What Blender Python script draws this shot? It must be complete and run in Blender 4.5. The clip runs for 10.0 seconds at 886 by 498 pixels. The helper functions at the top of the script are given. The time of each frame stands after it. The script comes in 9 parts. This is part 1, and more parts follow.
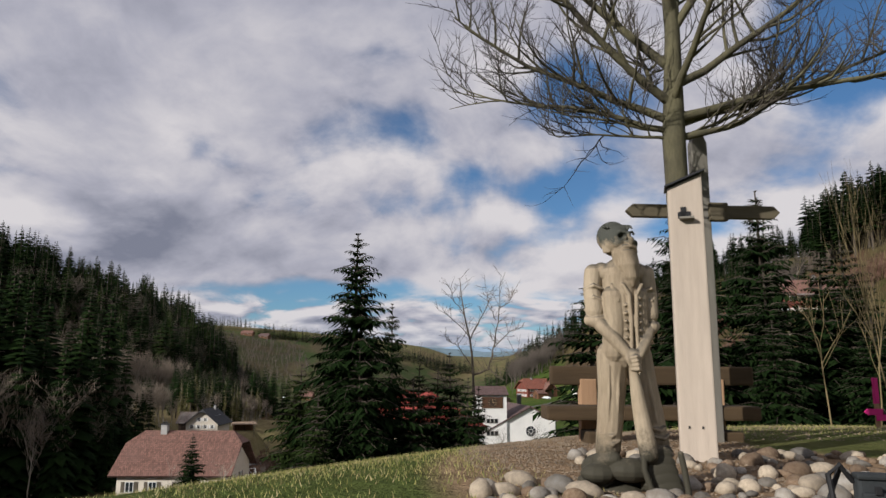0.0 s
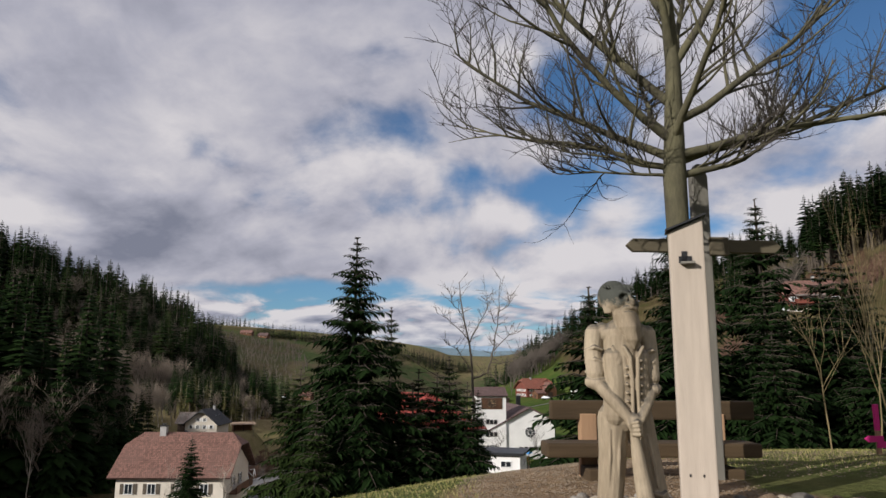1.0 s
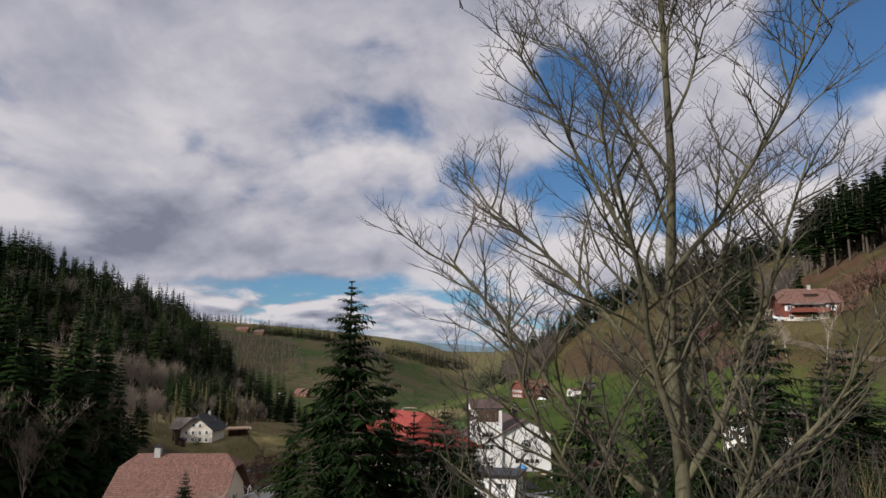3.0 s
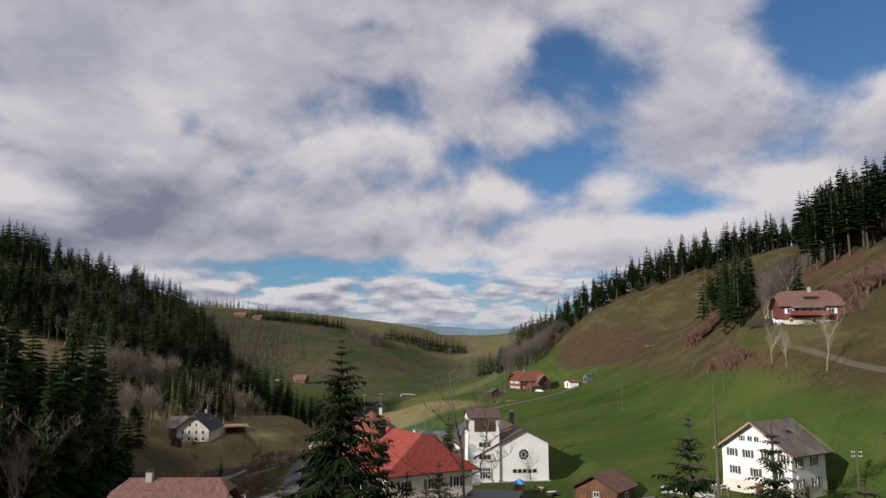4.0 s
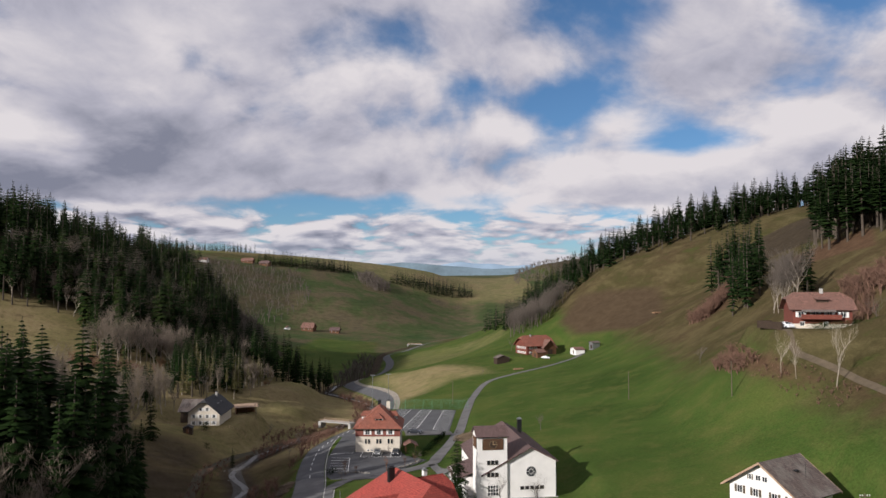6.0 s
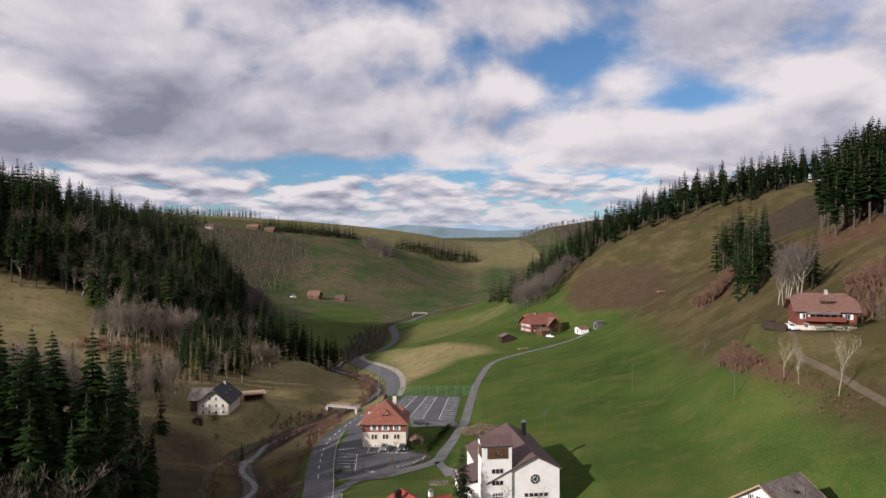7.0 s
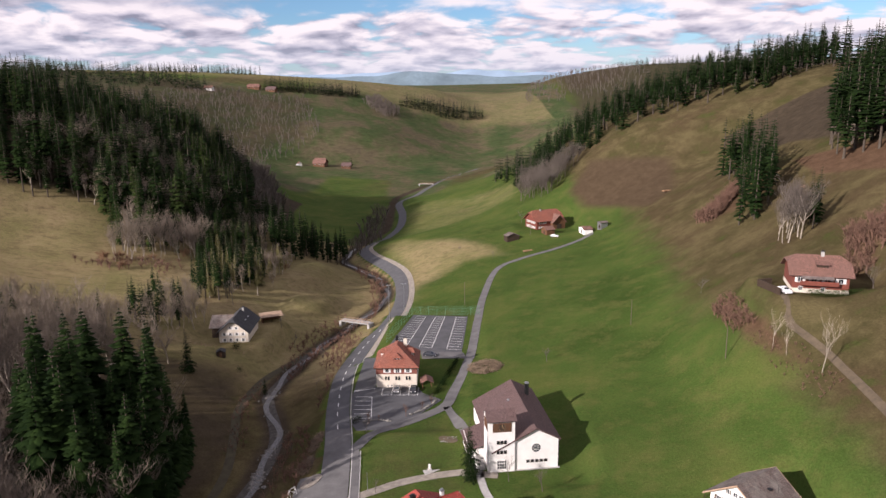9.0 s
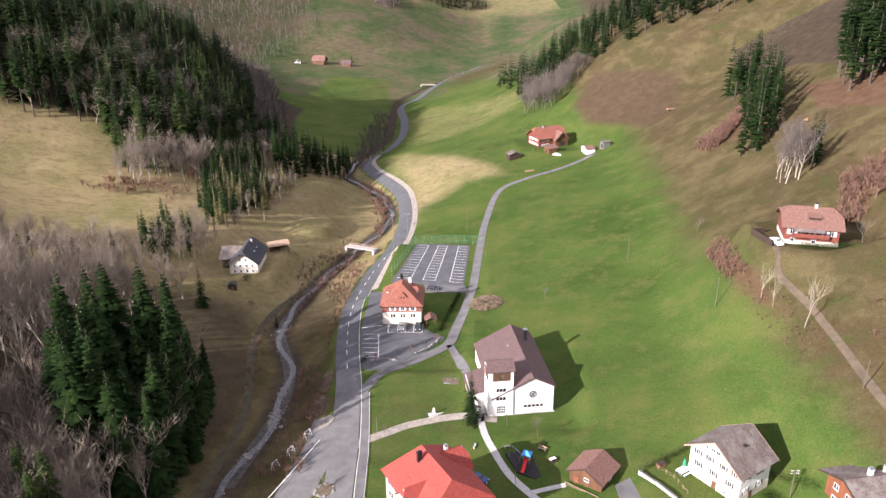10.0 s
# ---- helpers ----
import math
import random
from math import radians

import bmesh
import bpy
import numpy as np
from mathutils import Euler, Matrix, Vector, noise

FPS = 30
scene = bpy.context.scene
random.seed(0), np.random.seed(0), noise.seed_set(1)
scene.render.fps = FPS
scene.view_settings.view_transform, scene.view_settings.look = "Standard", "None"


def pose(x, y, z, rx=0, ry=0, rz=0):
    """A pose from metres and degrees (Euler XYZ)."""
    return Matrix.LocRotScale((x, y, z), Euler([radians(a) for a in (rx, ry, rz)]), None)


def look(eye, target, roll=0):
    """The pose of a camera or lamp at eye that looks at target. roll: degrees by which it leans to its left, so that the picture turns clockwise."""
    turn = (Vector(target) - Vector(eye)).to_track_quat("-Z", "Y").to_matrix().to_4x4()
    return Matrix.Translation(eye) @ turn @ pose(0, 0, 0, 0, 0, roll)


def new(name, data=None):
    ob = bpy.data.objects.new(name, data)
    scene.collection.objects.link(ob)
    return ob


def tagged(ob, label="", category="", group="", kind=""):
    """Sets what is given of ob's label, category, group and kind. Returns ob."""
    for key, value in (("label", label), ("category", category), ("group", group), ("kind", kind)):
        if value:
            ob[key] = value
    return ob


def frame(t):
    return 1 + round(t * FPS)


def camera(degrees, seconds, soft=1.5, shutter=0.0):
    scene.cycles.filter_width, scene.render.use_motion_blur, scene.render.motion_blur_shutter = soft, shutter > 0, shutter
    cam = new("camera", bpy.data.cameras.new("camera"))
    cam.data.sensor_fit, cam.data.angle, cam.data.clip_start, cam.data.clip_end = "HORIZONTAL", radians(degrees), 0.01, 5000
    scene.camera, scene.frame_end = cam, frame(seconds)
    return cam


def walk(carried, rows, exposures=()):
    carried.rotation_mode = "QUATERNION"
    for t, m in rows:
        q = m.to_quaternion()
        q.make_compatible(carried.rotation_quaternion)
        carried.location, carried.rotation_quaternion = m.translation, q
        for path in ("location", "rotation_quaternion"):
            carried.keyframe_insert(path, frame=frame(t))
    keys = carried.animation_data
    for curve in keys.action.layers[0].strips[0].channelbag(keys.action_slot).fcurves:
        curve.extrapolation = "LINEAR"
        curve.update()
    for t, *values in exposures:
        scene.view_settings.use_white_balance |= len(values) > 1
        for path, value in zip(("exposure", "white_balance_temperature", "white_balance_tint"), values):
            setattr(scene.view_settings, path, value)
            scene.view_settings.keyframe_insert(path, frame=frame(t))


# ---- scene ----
cam = camera(63.9, 10.0)

PATH = [
    (0, (1.378, 2.419, 14.715), (1.362, 4.389, 15.059), 0.3),
    (0.5, (1.381, 2.413, 14.843), (1.365, 4.384, 15.186), 0.3),
    (1, (1.375, 2.397, 15.029), (1.361, 4.367, 15.371), 0.3),
    (1.5, (1.368, 2.408, 15.287), (1.356, 4.379, 15.628), 0.3),
    (2, (1.343, 2.352, 15.733), (1.335, 4.322, 16.074), 0.3),
    (2.5, (1.313, 2.208, 16.728), (1.307, 4.179, 17.067), 0.3),
    (4, (1.673, 3.68, 23.644), (1.676, 5.66, 23.923), 0.1),
    (4.5, (1.649, 4.609, 27.054), (1.65, 6.594, 27.296), 0.0),
    (5, (1.623, 4.656, 31.024), (1.62, 6.647, 31.22), 0.1),
    (5.5, (1.398, 4.528, 35.138), (1.39, 6.522, 35.289), 0.1),
    (7, (1.191, 4.014, 49.585), (1.164, 6.014, 49.577), -0.1),
    (7.5, (1.115, 3.64, 55.636), (1.08, 5.638, 55.558), -0.2),
    (8, (1.087, 3.733, 63.152), (1.046, 5.725, 62.978), -0.5),
    (8.5, (1.183, 3.502, 70.933), (1.139, 5.482, 70.653), -0.6),
    (9, (1.007, 3.13, 79.732), (0.962, 5.08, 79.291), -0.7),
    (9.5, (0.885, 2.8, 87.909), (0.837, 4.711, 87.32), -0.7),
    (10, (0.737, 2.339, 96.317), (0.686, 4.197, 95.579), -0.7),
]
EXPOSURES = [(0, 0.08, 6200, 11), (4.0, 0.04, 6200, 12), (7.5, 0.30, 6350, 17), (9.0, 0.62, 6400, 22), (9.5, 1.10, 6300, 21), (10.0, 1.50, 6150, 21)]
walk(cam, [(t, look(eye, target, roll)) for t, eye, target, roll in PATH], EXPOSURES)

# ---- light ----
SUN_EL, SUN_AZ = radians(23.5), radians(231)   # azimuth clockwise from +y: the sun stands behind and to the side of the church
sun_dir = Vector((math.sin(SUN_AZ) * math.cos(SUN_EL), math.cos(SUN_AZ) * math.cos(SUN_EL), math.sin(SUN_EL)))


def build_world():
    w = bpy.data.worlds.new("sky")
    scene.world = w
    w.use_nodes = True
    nt = w.node_tree
    nt.nodes.clear()
    N, L = nt.nodes.new, nt.links.new
    out, bg = N("ShaderNodeOutputWorld"), N("ShaderNodeBackground")
    sky = N("ShaderNodeTexSky")
    sky.sky_type, sky.sun_disc = "NISHITA", False
    sky.sun_elevation, sky.sun_rotation = SUN_EL, SUN_AZ
    sky.altitude, sky.air_density, sky.dust_density, sky.ozone_density = 800, 1.0, 0.6, 2.0
    co = N("ShaderNodeTexCoord")
    sep = N("ShaderNodeSeparateXYZ")
    L(co.outputs["Generated"], sep.inputs[0])

    def m(op, a, b=None, c=None, clamp=False):
        n = N("ShaderNodeMath")
        n.operation, n.use_clamp = op, clamp
        for i, v in enumerate((a, b, c)):
            if v is None:
                continue
            if isinstance(v, (int, float)):
                n.inputs[i].default_value = v
            else:
                L(v, n.inputs[i])
        return n.outputs[0]

    zz = m("MAXIMUM", sep.outputs[2], 0.0)

    def deck(height, lift=0.0):
        """Where a ray meets the cloud deck; a smaller height crowds the clouds towards the horizon. lift looks a little higher up."""
        k = m("ADD", zz, height + lift)
        c = N("ShaderNodeCombineXYZ")
        L(m("DIVIDE", sep.outputs[0], k), c.inputs[0])
        L(m("DIVIDE", sep.outputs[1], k), c.inputs[1])
        return c.outputs[0]

    def fbm(at, scale, detail, rough, off, dist=0.0):
        mp = N("ShaderNodeMapping")
        mp.inputs["Location"].default_value = off
        L(at, mp.inputs[0])
        t = N("ShaderNodeTexNoise")
        t.inputs["Scale"].default_value, t.inputs["Detail"].default_value = scale, detail
        t.inputs["Roughness"].default_value, t.inputs["Distortion"].default_value = rough, dist
        L(mp.outputs[0], t.inputs["Vector"])
        return t.outputs["Fac"]

    def billow(at, scale, off):
        mp, t = N("ShaderNodeMapping"), N("ShaderNodeTexVoronoi")
        mp.inputs["Location"].default_value = off
        L(at, mp.inputs[0]), L(mp.outputs[0], t.inputs["Vector"])
        t.feature, t.inputs["Scale"].default_value, t.inputs["Smoothness"].default_value = "SMOOTH_F1", scale, 0.6
        return m("SUBTRACT", 0.5, t.outputs["Distance"])

    def span(v, lo, hi, a=0.0, b=1.0):
        r = N("ShaderNodeMapRange")
        r.interpolation_type = "SMOOTHSTEP"
        for i, q in enumerate((lo, hi, a, b)):
            r.inputs[1 + i].default_value = q
        L(v, r.inputs[0])
        return r.outputs[0]

    def hole(d, rx, rz):
        """1 in the middle of an opening round the direction d, 0 outside."""
        sub, mul, ln = N("ShaderNodeVectorMath"), N("ShaderNodeVectorMath"), N("ShaderNodeVectorMath")
        sub.operation, mul.operation, ln.operation = "SUBTRACT", "MULTIPLY", "LENGTH"
        L(co.outputs["Generated"], sub.inputs[0])
        sub.inputs[1].default_value = d
        L(sub.outputs[0], mul.inputs[0])
        mul.inputs[1].default_value = (1 / rx, 1 / rx, 1 / rz)
        L(mul.outputs[0], ln.inputs[0])
        return span(ln.outputs["Value"], 1.15, 0.0)

    OFF = (7.3, 2.6, 0.4)
    main, higher = deck(0.46), deck(0.46, 0.045)
    # the same cloud field a little higher up tells the lit tops from the grey bellies
    big, above = (m("ADD", fbm(p, 1.75, 9, 0.52, OFF, 0.3), m("MULTIPLY", billow(p, 5.0, OFF), 0.20)) for p in (main, higher))
    low, low_up = (m("ADD", fbm(p, 3.0, 8, 0.55, (1.7, 3.9, 2.2), 0.4), m("MULTIPLY", billow(p, 8.0, (4, 4, 1)), 0.20)) for p in (deck(0.20), deck(0.20, 0.012)))
    fine = fbm(main, 10.0, 6, 0.58, (9.1, 4.4, 2.0), 0.4)
    near = span(zz, 0.085, 0.125)
    body = m("MULTIPLY_ADD", m("SUBTRACT", fine, 0.5), 0.10, m("ADD", m("MULTIPLY", m("ADD", big, 0.135), near), m("MULTIPLY", m("ADD", low, 0.10), m("SUBTRACT", 1.0, near))))
    # the cover is torn open overhead and towards one side, and in a pale slot above the far clouds
    for d, rx, rz, w in (((0.17, 0.905, 0.39), 0.19, 0.09, 0.21), ((0.49, 0.80, 0.37), 0.18, 0.12, 0.21), ((0.17, 0.95, 0.26), 0.09, 0.05, 0.13), ((0.32, 0.928, 0.185), 0.13, 0.03, 0.15),
                         ((-0.05, 0.94, 0.33), 0.05, 0.07, 0.06), ((-0.10, 0.90, 0.44), 0.10, 0.06, 0.13), ((-0.33, 0.905, 0.29), 0.09, 0.04, 0.10), ((-0.05, 0.99, 0.108), 0.36, 0.030, 0.15), ((0.02, 0.96, 0.27), 0.05, 0.03, 0.08)):
        body = m("MULTIPLY_ADD", hole(d, rx, rz), -w, body)
    for d, rx, rz, w in (((-0.30, 0.93, 0.17), 0.50, 0.075, 0.14), ((0.30, 0.90, 0.27), 0.16, 0.05, 0.07)):
        body = m("MULTIPLY_ADD", hole(d, rx, rz), w, body)
    cover = span(body, 0.46, 0.60)
    edge = m("ADD", m("MULTIPLY", m("SUBTRACT", big, above), near), m("MULTIPLY", m("SUBTRACT", low, low_up), m("SUBTRACT", 1.0, near)))
    thick = span(body, 0.60, 0.78)
    shade = m("MULTIPLY_ADD", edge, 3.6, m("MULTIPLY_ADD", thick, -0.26, 0.70))
    shade = m("MULTIPLY_ADD", m("SUBTRACT", fine, 0.5), 0.75, shade, clamp=True)
    # the long grey belly of the nearest cloud bank
    shade = m("MULTIPLY_ADD", hole((-0.30, 0.945, 0.135), 0.42, 0.055), -0.34, shade, clamp=True)
    ramp = N("ShaderNodeValToRGB")
    e = ramp.color_ramp.elements
    e[0].position, e[0].color = 0.05, (0.34, 0.355, 0.44, 1)
    e[1].position, e[1].color = 0.97, (1.14, 1.07, 1.05, 1)
    mid = e.new(0.5)
    mid.color = (0.70, 0.685, 0.765, 1)
    L(shade, ramp.inputs[0])
    skyc = N("ShaderNodeMix")
    skyc.data_type, skyc.blend_type = "RGBA", "MULTIPLY"
    skyc.inputs[0].default_value = 1.0
    skyc.inputs[7].default_value = (0.085, 0.115, 0.135, 1)
    L(sky.outputs[0], skyc.inputs[6])
    mix = N("ShaderNodeMix")
    mix.data_type = "RGBA"
    L(cover, mix.inputs[0]), L(skyc.outputs[2], mix.inputs[6]), L(ramp.outputs[0], mix.inputs[7])
    # pale haze just over the horizon
    hz = N("ShaderNodeMapRange")
    hz.interpolation_type = "SMOOTHSTEP"
    hz.inputs[1].default_value, hz.inputs[2].default_value = 0.09, -0.01
    hz.inputs[3].default_value, hz.inputs[4].default_value = 0.0, 0.55
    L(sep.outputs[2], hz.inputs[0])
    mix2 = N("ShaderNodeMix")
    mix2.data_type = "RGBA"
    mix2.inputs[7].default_value = (0.62, 0.72, 0.84, 1)
    L(hz.outputs[0], mix2.inputs[0]), L(mix.outputs[2], mix2.inputs[6])
    L(mix2.outputs[2], bg.inputs[0])
    bg.inputs[1].default_value = 0.58
    L(bg.outputs[0], out.inputs[0])


build_world()
sun = new("sun", bpy.data.lights.new("sun", "SUN"))
sun.data.energy, sun.data.angle, sun.data.color = 5.0, radians(0.55), (1.0, 0.94, 0.85)
sun.matrix_world = look(sun_dir * 100, (0, 0, 0))

# ---- materials ----
def material(name):
    mt = bpy.data.materials.new(name)
    mt.use_nodes = True
    nt = mt.node_tree
    bsdf = nt.nodes["Principled BSDF"]
    return mt, nt, bsdf


def noise_node(nt, scale, detail=6, rough=0.6, coord="Object", stretch=(1, 1, 1)):
    co, mp, t = nt.nodes.new("ShaderNodeTexCoord"), nt.nodes.new("ShaderNodeMapping"), nt.nodes.new("ShaderNodeTexNoise")
    mp.inputs["Scale"].default_value = stretch
    nt.links.new(co.outputs[coord], mp.inputs[0])
    nt.links.new(mp.outputs[0], t.inputs["Vector"])
    t.inputs["Scale"].default_value, t.inputs["Detail"].default_value, t.inputs["Roughness"].default_value = scale, detail, rough
    return t.outputs["Fac"]


def ramp_node(nt, fac, stops):
    r = nt.nodes.new("ShaderNodeValToRGB")
    e = r.color_ramp.elements
    while len(e) < len(stops):
        e.new(0.5)
    for el, (p, c) in zip(e, stops):
        el.position, el.color = p, (*c, 1)
    nt.links.new(fac, r.inputs[0])
    return r.outputs[0]


def mix_node(nt, fac, a, b, blend="MIX"):
    n = nt.nodes.new("ShaderNodeMix")
    n.data_type, n.blend_type = "RGBA", blend
    for sock, v in ((n.inputs[0], fac), (n.inputs[6], a), (n.inputs[7], b)):
        if isinstance(v, (int, float)):
            sock.default_value = v
        elif isinstance(v, tuple):
            sock.default_value = (*v, 1)
        else:
            nt.links.new(v, sock)
    return n.outputs[2]


def bump_node(nt, bsdf, height, strength, distance):
    b = nt.nodes.new("ShaderNodeBump")
    b.inputs["Strength"].default_value, b.inputs["Distance"].default_value = strength, distance
    nt.links.new(height, b.inputs["Height"])
    nt.links.new(b.outputs[0], bsdf.inputs["Normal"])


def scale_col(c, k):
    return tuple(min(1.0, v * k) for v in c)


def surface(name, col, vary=0.25, scale=3.0, fine=25.0, rough=0.8, bump=0.3, dist=0.02, metal=0.0, stretch=(1, 1, 1), tint=None, random_tint=0.0):
    """A weathered surface: base colour, broad stains, fine grain and relief."""
    mt, nt, bsdf = material(name)
    big, small = noise_node(nt, scale, 5, 0.6, stretch=stretch), noise_node(nt, fine, 6, 0.65, stretch=stretch)
    c = ramp_node(nt, big, [(0.3, scale_col(col, 1 - vary)), (0.72, tint or scale_col(col, 1 + vary))])
    c2 = ramp_node(nt, small, [(0.25, (1 - vary,) * 3), (0.8, (1.0,) * 3)])
    c = mix_node(nt, 1.0, c, c2, "MULTIPLY")
    if random_tint:
        info = nt.nodes.new("ShaderNodeObjectInfo")
        r = ramp_node(nt, info.outputs["Random"], [(0, (1 - random_tint,) * 3), (1, (1.0, 1.0, 1.0))])
        c = mix_node(nt, 1.0, c, r, "MULTIPLY")
    nt.links.new(c, bsdf.inputs["Base Color"])
    bsdf.inputs["Roughness"].default_value, bsdf.inputs["Metallic"].default_value = rough, metal
    bsdf.inputs["Specular IOR Level"].default_value = 0.3
    if bump:
        bump_node(nt, bsdf, small, bump, dist)
    return mt


def foliage(name, dark, light, scale=0.25, random_tint=0.35):
    """Needles or leaves: colour shifts from clump to clump and from tree to tree."""
    mt, nt, bsdf = material(name)
    geo = nt.nodes.new("ShaderNodeNewGeometry")
    c = ramp_node(nt, noise_node(nt, scale, 4, 0.7), [(0.32, dark), (0.7, light)])
    r = ramp_node(nt, geo.outputs["Random Per Island"], [(0, (1 - random_tint, 1 - random_tint, 1 - random_tint)), (1, (1.15, 1.1, 1.0))])
    nt.links.new(mix_node(nt, 1.0, c, r, "MULTIPLY"), bsdf.inputs["Base Color"])
    bsdf.inputs["Roughness"].default_value = 0.75
    bsdf.inputs["Specular IOR Level"].default_value = 0.02
    return mt


def ground_material():
    """Meadow, dry grass, leaf litter and bare soil, blended by the land cover stored on the sheet."""
    mt, nt, bsdf = material("ground_cover")

    def attr(n):
        a = nt.nodes.new("ShaderNodeAttribute")
        a.attribute_name = n
        return a.outputs["Fac"]

    def edge(fac, w=0.5, lo=0.3, hi=0.7):
        # a ragged border between two covers
        n1 = noise_node(nt, 0.09, 6, 0.7)
        add = nt.nodes.new("ShaderNodeMath")
        add.operation = "MULTIPLY_ADD"
        sub = nt.nodes.new("ShaderNodeMath")
        sub.operation = "SUBTRACT"
        nt.links.new(n1, sub.inputs[0])
        sub.inputs[1].default_value = 0.5
        nt.links.new(sub.outputs[0], add.inputs[0])
        add.inputs[1].default_value = w
        nt.links.new(fac, add.inputs[2])
        mr = nt.nodes.new("ShaderNodeMapRange")
        mr.interpolation_type = "SMOOTHSTEP"
        mr.inputs[1].default_value, mr.inputs[2].default_value = lo, hi
        nt.links.new(add.outputs[0], mr.inputs[0])
        return mr.outputs[0]

    broad, mid, fine, tiny = noise_node(nt, 0.03, 5), noise_node(nt, 0.25, 6, 0.7), noise_node(nt, 2.2, 6, 0.7), noise_node(nt, 14, 5, 0.7)
    grass = ramp_node(nt, broad, [(0.3, (0.036, 0.064, 0.014)), (0.52, (0.056, 0.092, 0.020)), (0.72, (0.094, 0.112, 0.029))])
    grass = mix_node(nt, ramp_node(nt, mid, [(0.52, (0, 0, 0)), (0.8, (0.5, 0.5, 0.5))]), grass, (0.088, 0.098, 0.026))
    # yellowed tufts and thin places
    tufts = noise_node(nt, 0.13, 7, 0.72)
    grass = mix_node(nt, ramp_node(nt, tufts, [(0.48, (0, 0, 0)), (0.68, (0.7, 0.7, 0.7))]), grass, (0.108, 0.110, 0.034))
    grass = mix_node(nt, ramp_node(nt, noise_node(nt, 1.1, 4, 0.8), [(0.66, (0, 0, 0)), (0.74, (0.6, 0.6, 0.6))]), grass, (0.20, 0.17, 0.08))
    patchy = noise_node(nt, 0.6, 5, 0.65)
    grass = mix_node(nt, ramp_node(nt, patchy, [(0.45, (0, 0, 0)), (0.75, (0.22, 0.22, 0.22))]), grass, (0.070, 0.085, 0.022))
    dry = ramp_node(nt, mid, [(0.25, (0.044, 0.033, 0.017)), (0.5, (0.078, 0.057, 0.030)), (0.78, (0.056, 0.046, 0.020))])
    dry = mix_node(nt, ramp_node(nt, broad, [(0.4, (0, 0, 0)), (0.7, (0.6, 0.6, 0.6))]), dry, (0.052, 0.060, 0.018))
    drier = noise_node(nt, 0.075, 6, 0.7)
    dry = mix_node(nt, ramp_node(nt, drier, [(0.45, (0, 0, 0)), (0.62, (0.75, 0.75, 0.75))]), dry, (0.118, 0.096, 0.046))
    dry = mix_node(nt, ramp_node(nt, drier, [(0.34, (0.6, 0.6, 0.6)), (0.42, (0, 0, 0))]), dry, (0.050, 0.068, 0.017))
    straw = ramp_node(nt, mid, [(0.25, (0.17, 0.125, 0.065)), (0.5, (0.30, 0.235, 0.125)), (0.78, (0.22, 0.19, 0.08))])
    straw = mix_node(nt, ramp_node(nt, broad, [(0.42, (0, 0, 0)), (0.7, (0.6, 0.6, 0.6))]), straw, (0.14, 0.15, 0.045))
    # trodden lines along the slope
    tread = noise_node(nt, 0.5, 4, 0.6, stretch=(0.25, 1.0, 1.6))
    straw = mix_node(nt, ramp_node(nt, tread, [(0.5, (0, 0, 0)), (0.7, (0.5, 0.5, 0.5))]), straw, (0.10, 0.075, 0.040))
    # winter pasture on the far slopes: worn olive and grey-brown
    worn = noise_node(nt, 0.018, 7, 0.68, stretch=(1, 0.6, 1))
    dull = ramp_node(nt, worn, [(0.30, (0.040, 0.074, 0.024)), (0.46, (0.068, 0.086, 0.034)), (0.58, (0.112, 0.094, 0.054)), (0.75, (0.088, 0.074, 0.050))])
    dull = mix_node(nt, 1.0, dull, ramp_node(nt, noise_node(nt, 0.11, 6, 0.7), [(0.3, (0.7, 0.7, 0.7)), (0.7, (1.2, 1.2, 1.2))]), "MULTIPLY")
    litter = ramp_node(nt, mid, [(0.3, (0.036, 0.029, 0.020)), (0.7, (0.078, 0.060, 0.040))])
    soil = ramp_node(nt, mid, [(0.3, (0.060, 0.042, 0.025)), (0.7, (0.092, 0.066, 0.040))])
    bracken = ramp_node(nt, mid, [(0.3, (0.075, 0.045, 0.027)), (0.7, (0.125, 0.078, 0.048))])
    c = mix_node(nt, edge(attr("dry"), 0.8, 0.2, 0.8), grass, dry)
    c = mix_node(nt, edge(attr("dull"), 0.5, 0.25, 0.75), c, dull)
    c = mix_node(nt, edge(attr("straw"), 0.7, 0.1, 1.0), c, straw)
    c = mix_node(nt, edge(attr("soil"), 0.25), c, soil)
    c = mix_node(nt, edge(attr("bracken"), 0.6), c, bracken)
    c = mix_node(nt, edge(attr("gravelly"), 0.3), c, (0.25, 0.172, 0.105))
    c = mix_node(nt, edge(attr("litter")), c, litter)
    c = mix_node(nt, 1.0, c, ramp_node(nt, fine, [(0.25, (0.62, 0.62, 0.62)), (0.75, (1.2, 1.2, 1.2))]), "MULTIPLY")
    c = mix_node(nt, 1.0, c, ramp_node(nt, tiny, [(0.2, (0.7, 0.7, 0.7)), (0.8, (1.15, 1.15, 1.15))]), "MULTIPLY")
    nt.links.new(c, bsdf.inputs["Base Color"])
    bsdf.inputs["Roughness"].default_value = 0.95
    bsdf.inputs["Specular IOR Level"].default_value = 0.02
    bump_node(nt, bsdf, fine, 0.6, 0.3)
    return mt


